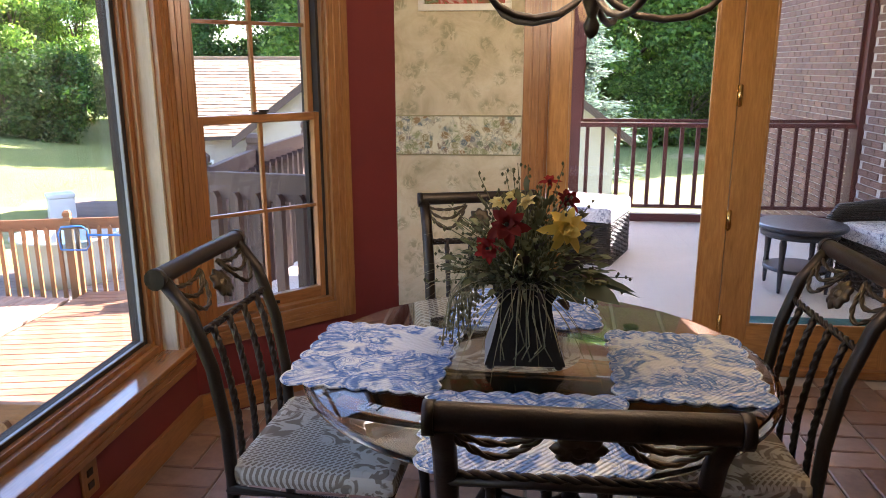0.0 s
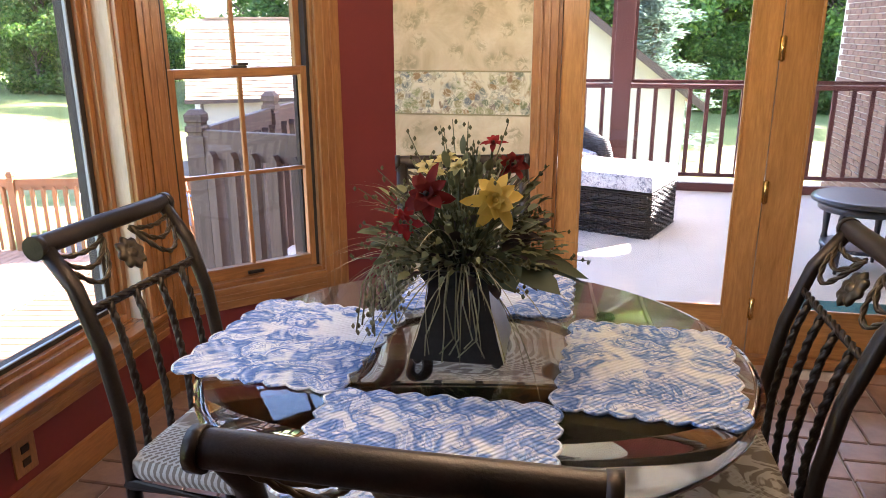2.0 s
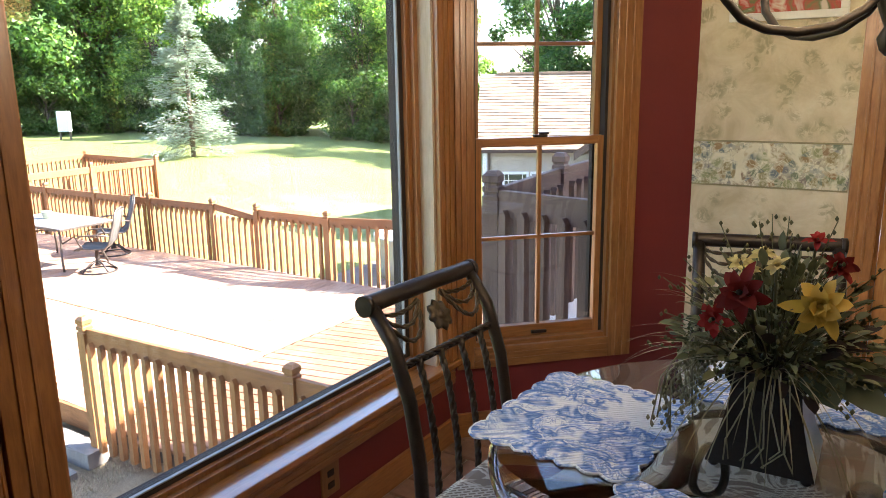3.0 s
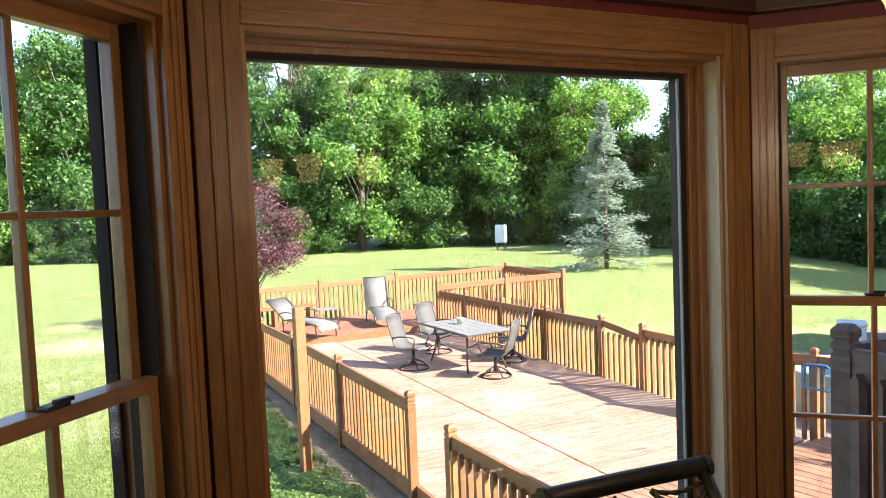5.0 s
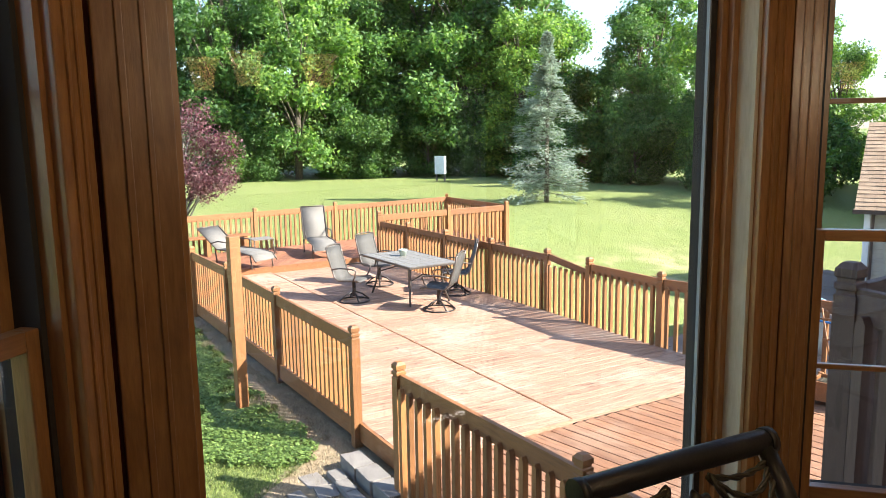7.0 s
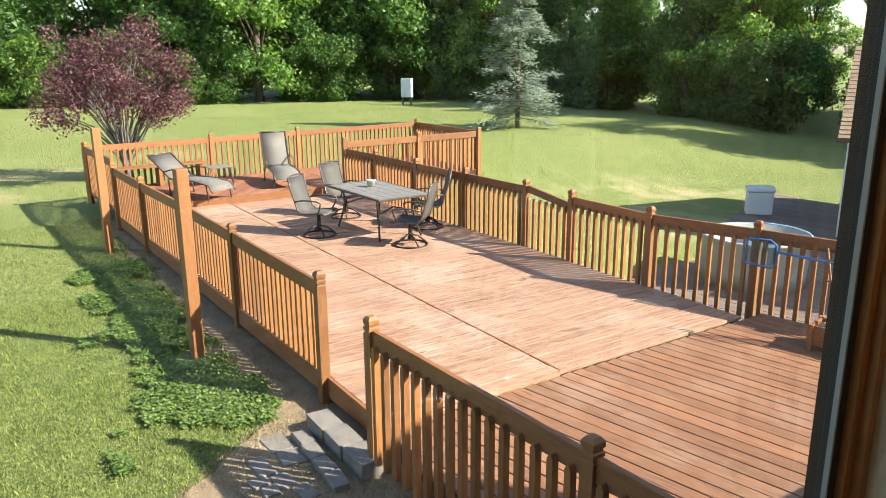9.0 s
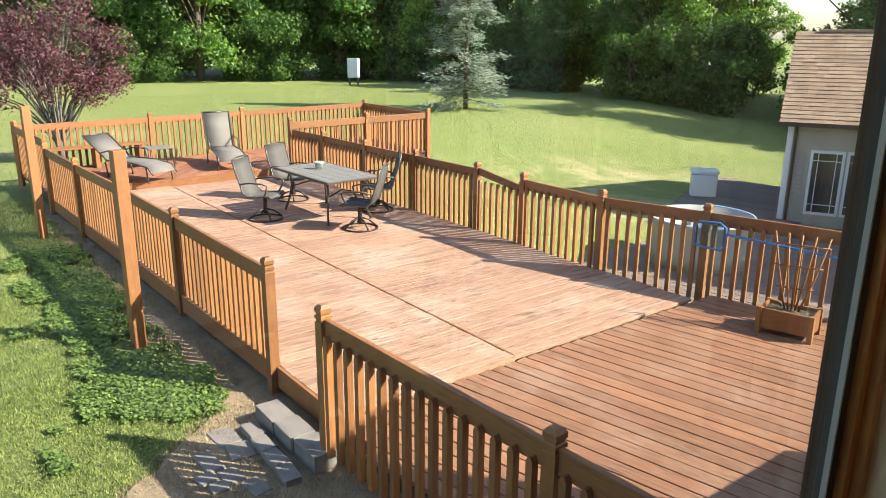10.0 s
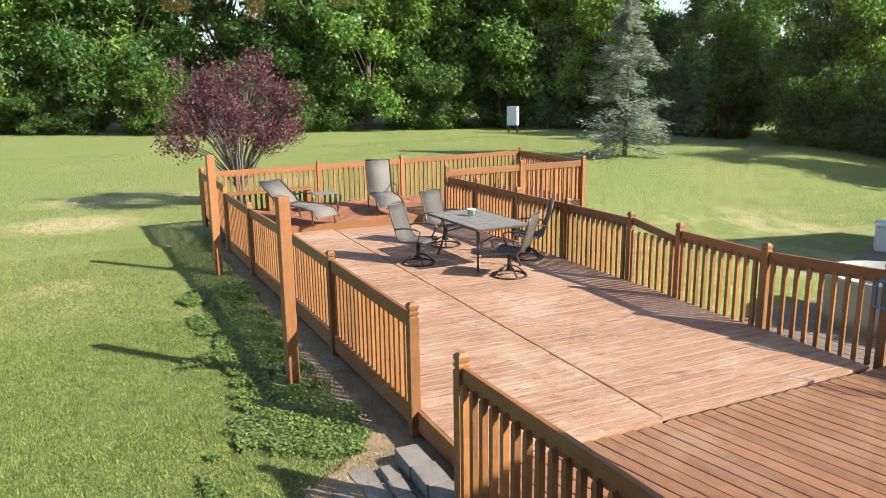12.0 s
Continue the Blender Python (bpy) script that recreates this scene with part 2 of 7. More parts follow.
def wall(name, p0, p1, z0, z1, material, openings=(), thick=0.16, label="", out=1):
    """A wall whose inner face runs from p0 to p1, with openings (s0, s1, z0, z1); out: the side on which its thickness lies."""
    length = math.hypot(p1[0] - p0[0], p1[1] - p0[1])
    bm = bmesh.new()
    y0, y1 = (0, thick) if out > 0 else (-thick, 0)
    s = 0.0
    for a, b, c, d in sorted(openings):
        if a > s:
            box(bm, s, a, y0, y1, z0, z1)
        if c > z0:
            box(bm, a, b, y0, y1, z0, c)
        if d < z1:
            box(bm, a, b, y0, y1, d, z1)
        s = b
    if s < length:
        box(bm, s, length, y0, y1, z0, z1)
    return solid(name, bm, material, label or "plain painted wall", "wall", kind="structure", m=frame_m(p0, p1))


# inner faces run so that the outside lies on the left of each wall's direction
WALL_Z = -1.9
wall("wall_north", CORNER_N, (4.2, 3.635), WALL_Z, CEIL, wallpaper, [(0.705, 2.465, 0.0, 2.06)], label="back wall with cream floral wallpaper beside the patio doors")
wall("wall_bay_north", BAY_N, CORNER_N, WALL_Z, CEIL, red_paint, [(0.07, 0.69, 0.40, 2.10)], label="burgundy painted angled bay wall around a window")
wall("wall_bay", BAY_S, BAY_N, WALL_Z, CEIL, red_paint, [(0.135, 1.72, 0.37, 2.11)], label="burgundy painted bay wall around the picture window")
wall("wall_bay_south", CORNER_S, BAY_S, WALL_Z, CEIL, red_paint, [(0.37, 0.99, 0.40, 2.10)], label="burgundy painted angled bay wall around a window")
wall("wall_west", (-0.585, -3.0), CORNER_S, WALL_Z, CEIL, red_paint, label="burgundy painted side wall")
wall("wall_south", (4.2, -3.0), (-0.585, -3.0), WALL_Z, CEIL, wallpaper, label="wallpapered wall at the room's far end")
wall("wall_east", (4.2, 3.635), (4.2, -3.0), WALL_Z, CEIL, wallpaper, label="wallpapered side wall")

room_poly = [(-0.745, 3.795), (4.36, 3.795), (4.36, -3.16), (-0.745, -3.16), (-0.745, 0.22), (-1.495, 0.97), (-1.495, 2.95)]
bm = bmesh.new()
prism(bm, room_poly, -0.12, -0.014)
grout = paint("pale grey grout", (0.52, 0.46, 0.39), 0.9, 0.15, 12.0, bump_s=0.3)
floor = solid("floor", bm, grout, "brick tile floor in a basket weave with pale grout", "floor", kind="structure")
bm = bmesh.new()
prism(bm, room_poly, CEIL, CEIL + 0.2)
solid("ceiling", bm, ceiling_paint, "off-white plaster ceiling over the breakfast bay", "ceiling", kind="structure")

# crown trim under the bay ceiling and skirting
dark_trim = wood("dark stained trim", (0.05, 0.018, 0.008), (0.10, 0.036, 0.016), "x", 0.45, 1.0, vary=0.1)


def strip(name, p0, p1, z0, z1, proud, material, label, a=0.0, b=None, cat="trim"):
    length = math.hypot(p1[0] - p0[0], p1[1] - p0[1])
    b = length if b is None else b
    bm = bmesh.new()
    box(bm, a, b, -proud, 0.0, z0, z1, bevel=0.004)
    return solid(name, bm, material, label, cat, kind="structure", m=frame_m(p0, p1))


for p0, p1 in ((BAY_N, CORNER_N), (BAY_S, BAY_N), (CORNER_S, BAY_S)):
    strip("crown_trim", p0, p1, 2.245, CEIL, 0.05, dark_trim, "dark stained crown moulding under the ceiling")
    strip("baseboard", p0, p1, 0.0, 0.11, 0.018, oak_x, "oak baseboard along the wall")
strip("baseboard", CORNER_N, (4.2, 3.635), 0.0, 0.11, 0.018, oak_x, "oak baseboard along the wallpapered wall", 0.0, 0.60)
strip("baseboard", CORNER_N, (4.2, 3.635), 0.0, 0.11, 0.018, oak_x, "oak baseboard along the wallpapered wall", 2.64, 4.785)
for a, b in ((0.0, 0.60), (2.64, 4.785)):
    strip("border_trim", CORNER_N, (4.2, 3.635), 1.07, 1.25, 0.003, border_paper, "wallpaper border of fruit and vine leaves", a, b)
    strip("border_edge_trim", CORNER_N, (4.2, 3.635), 1.25, 1.256, 0.004, border_line, "thin tan border stripe", a, b)
    strip("border_edge_trim", CORNER_N, (4.2, 3.635), 1.064, 1.07, 0.004, border_line, "thin tan border stripe", a, b)


def casing_board(bm, x0, x1, z0, z1, proud=0.022, upright=True):
    """A moulded casing board: a body, a raised back band and a bead."""
    box(bm, x0, x1, -proud, 0.0, z0, z1, bevel=0.003)
    if upright:
        w = x1 - x0
        box(bm, x0 + w * 0.30, x0 + w * 0.40, -proud - 0.005, -proud + 0.001, z0 + 0.002, z1 - 0.002, bevel=0.002)
        box(bm, x0 + w * 0.62, x0 + w * 0.70, -proud - 0.004, -proud + 0.001, z0 + 0.002, z1 - 0.002, bevel=0.002)
    else:
        h = z1 - z0
        box(bm, x0 + 0.002, x1 - 0.002, -proud - 0.005, -proud + 0.001, z0 + h * 0.30, z0 + h * 0.40, bevel=0.002)
        box(bm, x0 + 0.002, x1 - 0.002, -proud - 0.004, -proud + 0.001, z0 + h * 0.62, z0 + h * 0.70, bevel=0.002)


def one(name, material, parent, *args, label="", bevel=0.0):
    bm = bmesh.new()
    box(bm, *args, bevel=bevel)
    return part(name, bm, material, parent, label)


def glass_pane(name, parent, x0, x1, y0, y1, z0, z1, material=None):
    ob = one(name, material or pane, parent, x0, x1, y0, y1, z0, z1)
    ob.visible_shadow = False
    return ob


def double_hung(name, p0, p1, s0, s1, left_w, right_w):
    """A double-hung window in an opening s0..s1 of a bay wall, local y is outwards."""
    w = thing(name, frame_m(p0, p1), "oak double-hung window with divided panes in the angled bay wall", "window", kind="structure")
    z0, z1, mid = 0.40, 2.10, 1.262
    for nm, a, b in (("casing", s0 - left_w, s0 + 0.006), ("casing", s1 - 0.006, s1 + right_w)):
        bm = bmesh.new()
        casing_board(bm, a, b, z0 - 0.085, z1 + 0.095)
        part(nm, bm, oak_z, w)
    for a, b in ((z0 - 0.085, z0 + 0.004), (z1 - 0.004, z1 + 0.095)):
        bm = bmesh.new()
        casing_board(bm, s0 + 0.006, s1 - 0.006, a, b, upright=False)
        part("casing", bm, oak_x, w)
    # jambs, head and sill
    one("jamb", oak_z, w, s0, s0 + 0.018, 0.0, 0.15, z0, z1)
    one("jamb", oak_z, w, s1 - 0.018, s1, 0.0, 0.15, z0, z1)
    one("head", oak_x, w, s0 + 0.018, s1 - 0.018, 0.0, 0.15, z1 - 0.018, z1)
    one("window_sill", oak_x, w, s0 + 0.018, s1 - 0.018, 0.0, 0.15, z0, z0 + 0.022, bevel=0.003)
    # vinyl tracks
    one("track", vinyl, w, s0 + 0.018, s0 + 0.030, 0.03, 0.12, z0 + 0.022, z1 - 0.018)
    one("track", vinyl, w, s1 - 0.030, s1 - 0.018, 0.03, 0.12, z0 + 0.022, z1 - 0.018)
    a, b = s0 + 0.024, s1 - 0.024
    for sash, y0, lo, hi, bot, top in (("lower_sash", 0.035, z0 + 0.022, mid + 0.022, 0.052, 0.034), ("upper_sash", 0.082, mid - 0.018, z1 - 0.018, 0.034, 0.04)):
        bm = bmesh.new()
        y1 = y0 + 0.036
        st = 0.032
        box(bm, a, a + st, y0, y1, lo, hi, bevel=0.003)
        box(bm, b - st, b, y0, y1, lo, hi, bevel=0.003)
        sh = part(sash, bm, oak_z, w)
        for c, d in ((lo, lo + bot), (hi - top, hi)):
            one("rail", oak_x, sh, a + st - 0.001, b - st + 0.001, y0 + 0.001, y1 - 0.001, c, d, bevel=0.003)
        zc = (lo + bot + hi - top) / 2
        sc = (a + b) / 2
        one("muntin", oak_z, sh, sc - 0.008, sc + 0.008, y0 + 0.006, y1 - 0.006, lo + bot, hi - top, bevel=0.003)
        one("muntin", oak_x, sh, a + st, b - st, y0 + 0.008, y1 - 0.008, zc - 0.008, zc + 0.008, bevel=0.003)
        glass_pane("pane", sh, a + st - 0.004, b - st + 0.004, y0 + 0.016, y0 + 0.020, lo + bot - 0.004, hi - top + 0.004)
    # sash lock and lift
    bm = bmesh.new()
    box(bm, sc - 0.028, sc + 0.028, 0.028, 0.06, mid + 0.022, mid + 0.032, bevel=0.003)
    box(bm, sc - 0.008, sc + 0.034, 0.024, 0.040, mid + 0.032, mid + 0.042, bevel=0.003)
    part("sash_lock", bm, iron, w)
    one("sash_lift", iron, w, sc - 0.035, sc + 0.035, 0.022, 0.036, z0 + 0.035, z0 + 0.048, bevel=0.003)
    # taupe frame outside
    bm = bmesh.new()
    for q in ((s0, s0 + 0.03, z0, z1), (s1 - 0.03, s1, z0, z1), (s0 + 0.03, s1 - 0.03, z1 - 0.03, z1), (s0 + 0.03, s1 - 0.03, z0, z0 + 0.03)):
        box(bm, q[0], q[1], 0.15, 0.185, q[2], q[3])
    part("outer_frame", bm, vinyl, w, "taupe outer cladding")
    return w


double_hung("window_1", BAY_N, CORNER_N, 0.07, 0.69, 0.068, 0.10)
double_hung("window_2", CORNER_S, BAY_S, 0.37, 0.99, 0.10, 0.066)


def picture_window():
    w = thing("window_3", frame_m(BAY_S, BAY_N), "large oak-cased picture window over a deep wooden sill", "window", kind="structure")
    s0, s1, z0, z1 = 0.135, 1.72, 0.37, 2.11
    for a, b in ((s0 - 0.115, s0 + 0.006), (s1 - 0.006, s1 + 0.105)):
        bm = bmesh.new()
        casing_board(bm, a, b, z0 - 0.02, z1 + 0.10)
        part("casing", bm, oak_z, w)
    bm = bmesh.new()
    casing_board(bm, s0 + 0.006, s1 - 0.006, z1 - 0.006, z1 + 0.10, upright=False)
    part("casing", bm, oak_x, w)
    bm = bmesh.new()
    casing_board(bm, s0 - 0.10, s1 + 0.09, z0 - 0.10, z0 - 0.021, upright=False)
    part("apron", bm, oak_x, w)
    one("window_sill", sill_oak, w, s0 - 0.12, s1 + 0.11, -0.045, 0.085, z0 - 0.02, z0 + 0.006, label="glossy oak sill", bevel=0.006)
    one("jamb", oak_z, w, s0, s0 + 0.02, 0.0, 0.085, z0 + 0.006, z1)
    # right jamb is paler than the left one
    one("jamb", pale_jamb_z, w, s1 - 0.02, s1, 0.0, 0.085, z0 + 0.006, z1, label="pale beige jamb board")
    one("head", oak_x, w, s0 + 0.02, s1 - 0.02, 0.0, 0.085, z1 - 0.02, z1)
    # stepped stops round the glass
    for k, (y0, y1, inset, mat_z, mat_x) in enumerate(((0.060, 0.085, 0.046, oak_z, oak_x), (0.080, 0.102, 0.070, oak_z, oak_x), (0.098, 0.150, 0.092, vinyl, vinyl))):
        e = 0.02 if k == 0 else (0.046 if k == 1 else 0.0)
        zi = inset * 0.72
        near = 0.022 + 0.006 * k
        e0 = (0.02, 0.020, 0.0)[k]
        bm = bmesh.new()
        zt = z1 - 0.02 if k < 2 else z1
        box(bm, s0 + e0 - 0.012, s0 + near, y0, y1, z0 + 0.006, zt, bevel=0.0008)
        box(bm, s1 - inset, s1 - e, y0, y1, z0 + 0.006, zt, bevel=0.002)
        box(bm, s0 + near, s1 - inset, y0 + 0.001, y1 - 0.001, z0 + 0.006, z0 + zi, bevel=0.002)
        box(bm, s0 + near, s1 - inset, y0 + 0.001, y1 - 0.001, z1 - zi, zt, bevel=0.002)
        part("glass_stop" if k < 2 else "outer_frame", bm, mat_z, w)
    glass_pane("pane", w, s0 + 0.024, s1 - 0.085, 0.112, 0.118, z0 + 0.05, z1 - 0.05)
    # grey gasket line along the inner edge of the outer frame
    for a, b in ((s1 - 0.098, s1 - 0.092),):
        one("gasket", gasket, w, a, b, 0.100, 0.111, z0 + 0.06, z1 - 0.06)
    one("gasket", gasket, w, s0 + 0.036, s1 - 0.098, 0.100, 0.111, z0 + 0.060, z0 + 0.070)


gasket = paint("pale grey gasket", (0.30, 0.31, 0.31), 0.5)
picture_window()


def french_door():
    d = thing("door_1", frame_m(CORNER_N, (4.2, 3.635)), "pair of oak patio doors with full glass panes, one with brass knob", "door", kind="structure")
    x0, x1, top = 0.705, 2.465, 2.06
    for a, b in ((x0 - 0.10, x0 + 0.006), (x1 - 0.006, x1 + 0.165)):
        bm = bmesh.new()
        casing_board(bm, a, b, 0.0, top + 0.09)
        part("casing", bm, oak_z, d)
    bm = bmesh.new()
    casing_board(bm, x0 + 0.006, x1 - 0.006, top - 0.006, top + 0.09, upright=False)
    part("casing", bm, oak_x, d)
    one("jamb", oak_z, d, x0, x0 + 0.02, 0.0, 0.16, 0.0, top)
    one("jamb", oak_z, d, x1 - 0.02, x1, 0.0, 0.16, 0.0, top)
    one("head", oak_x, d, x0 + 0.02, x1 - 0.02, 0.0, 0.16, top - 0.02, top)
    one("threshold", oak_x, d, x0 + 0.02, x1 - 0.02, -0.03, 0.17, -0.002, 0.035, bevel=0.004)
    for k, (a, b, gl, gr) in enumerate(((x0 + 0.022, 1.582, 0.82, 1.475), (1.586, x1 - 0.022, 1.722, 2.355))):
        bm = bmesh.new()
        box(bm, a, gl, 0.010, 0.055, 0.037, top - 0.024, bevel=0.003)
        box(bm, gr, b, 0.010, 0.055, 0.037, top - 0.024, bevel=0.003)
        leaf = part("door_leaf", bm, door_z, d, "oak door leaf with a full pane")
        one("rail", door_x, leaf, gl, gr, 0.011, 0.054, 0.037, 0.245, bevel=0.003)
        one("rail", door_x, leaf, gl, gr, 0.011, 0.054, top - 0.15, top - 0.024, bevel=0.003)
        for q in ((gl, gl + 0.012, 0.245, top - 0.15), (gr - 0.012, gr, 0.245, top - 0.15)):
            one("bead", door_z, leaf, q[0], q[1], 0.006, 0.022, q[2], q[3], bevel=0.003)
        for q in ((0.245, 0.257), (top - 0.162, top - 0.15)):
            one("bead", door_x, leaf, gl + 0.012, gr - 0.012, 0.006, 0.022, q[0], q[1], bevel=0.003)
        glass_pane("pane", leaf, gl - 0.004, gr + 0.004, 0.028, 0.034, 0.241, top - 0.146)
    for z in (0.20, 0.72, 1.30, 1.85):
        bm = bmesh.new()
        ring_tube(bm, [(1.590, 0.002, z), (1.590, 0.002, z + 0.10)], 0.007, 8)
        box(bm, 1.578, 1.602, 0.004, 0.011, z + 0.004, z + 0.096)
        part("hinge", bm, brass, d)
    # knob and deadbolt on the right leaf
    for z, r in ((0.972, 0.030), (1.14, 0.024)):
        bm = bmesh.new()
        turn = pose(2.415, 0.010, z, 90)
        lathe(bm, [(0.036, 0.0), (0.036, 0.006), (0.014, 0.010), (0.012, 0.030), (r, 0.040), (r, 0.058), (r * 0.6, 0.066), (0.001, 0.067)], 20, turn)
        part("door_knob" if r > 0.028 else "deadbolt", bm, brass, d, "polished brass")


french_door()

# switch plates, outlet and floor register
oak_plate = wood("oak switch plate", (0.20, 0.085, 0.028), (0.36, 0.17, 0.06), "z", 0.4, 2.0, vary=0.1)
for x, n in ((2.095, 1), (2.265, 2)):
    p = thing("light_switch", pose(x, 3.635, 1.25), "oak switch plate on floral wallpaper", "switch")
    w = 0.045 if n == 1 else 0.058
    one("plate", oak_plate, p, -w, w, -0.010, 0.0, -0.065, 0.065, bevel=0.004)
    for k in range(n):
        xx = 0 if n == 1 else (-0.024 + 0.048 * k)
        one("toggle", oak_plate, p, xx - 0.006, xx + 0.006, -0.020, -0.008, -0.014, 0.014, bevel=0.002)
o = thing("outlet", pose(-1.335, 2.06, 0.205, 0, 0, 90), "brown wall outlet plate on burgundy paint", "outlet")
one("plate", oak_plate, o, -0.045, 0.045, -0.008, 0.0, -0.06, 0.06, bevel=0.003)
for z in (-0.022, 0.022):
    one("socket", iron, o, -0.016, 0.016, -0.011, -0.007, z - 0.012, z + 0.012, bevel=0.002)
r = thing("floor_register", pose(2.36, 3.44, 0.0), "dark metal floor register let into brick tiles", "vent")
bm = bmesh.new()
for q in ((-0.16, 0.16, -0.065, -0.050), (-0.16, 0.16, 0.050, 0.065), (-0.16, -0.145, -0.05, 0.05), (0.145, 0.16, -0.05, 0.05)):
    box(bm, q[0], q[1], q[2], q[3], 0.0, 0.006)
part("frame", bm, iron, r)
one("backing", paint("dark duct", (0.01, 0.01, 0.01), 0.9), r, -0.145, 0.145, -0.05, 0.05, 0.0005, 0.001)
for k in range(24):
    one("slat", iron, r, -0.143 + k * 0.0122, -0.138 + k * 0.0122, -0.05, 0.05, 0.001, 0.005)

# small framed print on the wallpaper
f = thing("picture_frame", pose(-0.255, 3.635, 1.73), "white framed print of red fruit above the border", "picture")
white_wood = paint("white frame paint", (0.72, 0.68, 0.62), 0.5)
for q in ((-0.215, 0.215, 0.0, 0.03), (-0.215, 0.215, 0.29, 0.32), (-0.215, -0.185, 0.03, 0.29), (0.185, 0.215, 0.03, 0.29)):
    one("frame_bar", white_wood, f, q[0], q[1], -0.02, 0.0, q[2], q[3], bevel=0.003)


def print_mat():
    mat, nt, nd, lk, bs = nodes_of("red and green print")
    n = noise_tex(nt, mapped(nt), 12.0, 3.0, 0.5, 1.0)
    lk.new(ramp(nt, n, [(0.35, (0.62, 0.55, 0.45)), (0.48, (0.45, 0.05, 0.03)), (0.60, (0.12, 0.16, 0.05)), (0.7, (0.6, 0.5, 0.4))]), bs.inputs["Base Color"])
    return mat


one("print", print_mat(), f, -0.185, 0.185, -0.006, -0.001, 0.03, 0.29)

# ---- screened porch ----
porch_brown = paint("red-brown porch paint", (0.12, 0.036, 0.030), 0.45, 0.15, 5.0)
carpet = paint("beige porch carpet", (0.72, 0.65, 0.56), 0.95, 0.10, 3.0, bump_s=0.5)
bm = bmesh.new()
box(bm, -1.72, 3.3, 3.80, 7.55, -0.20, -0.005)
solid("porch_floor", bm, carpet, "beige outdoor carpet on the porch floor", "floor", kind="structure")
bm = bmesh.new()
box(bm, -0.55, 3.5, 3.796, 7.75, 2.72, 2.90)
solid("porch_ceiling", bm, paint("porch ceiling boards", (0.50, 0.42, 0.34), 0.7), "painted porch ceiling", "ceiling", kind="structure")


def porch_rail(p0, p1, label):
    length = math.hypot(p1[0] - p0[0], p1[1] - p0[1])
    t = thing("porch_railing", frame_m(p0, p1, -0.005), label, "railing", "porch railings")
    one("top_rail", porch_brown, t, 0, length, -0.045, 0.045, 0.915, 0.955, bevel=0.004)
    one("bottom_rail", porch_brown, t, 0, length, -0.02, 0.02, 0.13, 0.165, bevel=0.003)
    one("kick_board", porch_brown, t, 0, length, -0.035, 0.035, 0.0, 0.075, bevel=0.003)
    bm = bmesh.new()
    box(bm, -0.0175, 0.0175, -0.0175, 0.0175, 0.165, 0.915)
    me = mesh_of("baluster", bm, porch_brown)
    n = int(length / 0.142)
    for i in range(n):
        b = part("baluster", me, None, t)
        b.location = ((i + 0.5) * length / n, 0, 0)
    return t


def porch_post(x, y, w=0.16):
    bm = bmesh.new()
    box(bm, -w / 2, w / 2, -w / 2, w / 2, 0.0, 2.725, bevel=0.005)
    solid("porch_post", bm, porch_brown, "red-brown painted square porch post", "post", "porch posts", m=pose(x, y, -0.005))


for x in (-0.47, 0.50, 3.19):
    porch_post(x, 7.43)
porch_post(-0.47, 3.89, 0.14)
porch_rail((-0.39, 7.43), (0.42, 7.43), "red-brown porch railing with square balusters")
porch_rail((0.58, 7.43), (3.11, 7.43), "long red-brown porch railing with square balusters")
porch_rail((-0.47, 7.35), (-0.47, 4.9), "red-brown porch railing along the open side")
bm = bmesh.new()
box(bm, -0.55, 3.28, 7.35, 7.51, 2.43, 2.718)
solid("porch_beam", bm, porch_brown, "red-brown beam above the porch screens", "beam", kind="structure")
bm = bmesh.new()
box(bm, -0.55, -0.39, 3.80, 7.35, 2.43, 2.718)
solid("porch_beam", bm, porch_brown, "red-brown beam above the porch side", "beam", kind="structure")
# thin screen frames on the outer side
for x0, x1 in ((0.58, 3.11), (-0.39, 0.42)):
    t = thing("screen_frame", pose(0, 7.445, 0), "narrow red-brown screen frame above the railing", "screen", kind="structure")
    one("frame_bar", porch_brown, t, x0, x0 + 0.03, 0.0, 0.02, 0.96, 2.43)
    one("frame_bar", porch_brown, t, x1 - 0.03, x1, 0.0, 0.02, 0.96, 2.43)
    one("frame_bar", porch_brown, t, x0 + 0.03, x1 - 0.03, 0.0, 0.02, 0.955, 0.985)

# brick walls of the house beside the porch
mortar = paint("pale mortar", (0.74, 0.69, 0.63), 0.95, 0.1, 20.0, bump_s=0.4)


def brick_mat():
    mat, nt, nd, lk, bs = nodes_of("brown house brick")
    vec = mapped(nt, jitter=True)
    g = nt.nodes.new("ShaderNodeNewGeometry")
    tone = ramp(nt, g.outputs["Random Per Island"], [(0.0, (0.13, 0.060, 0.052)), (0.35, (0.22, 0.105, 0.085)), (0.7, (0.17, 0.090, 0.078)), (1.0, (0.28, 0.145, 0.115))])
    per = ramp(nt, random_of(nt), [(0.0, (0.75, 0.75, 0.75)), (1.0, (1.2, 1.15, 1.1))])
    c = mix(nt, 1.0, tone, per, "MULTIPLY")
    n = noise_tex(nt, vec, 45.0, 4.0)
    c = mix(nt, 0.3, c, ramp(nt, n, [(0.35, (0.14, 0.09, 0.075)), (0.65, (0.38, 0.25, 0.20))]))
    lk.new(c, bs.inputs["Base Color"])
    bs.inputs["Roughness"].default_value = 0.85
    bump(nt, bs, n, 0.4, 0.004)
    return mat


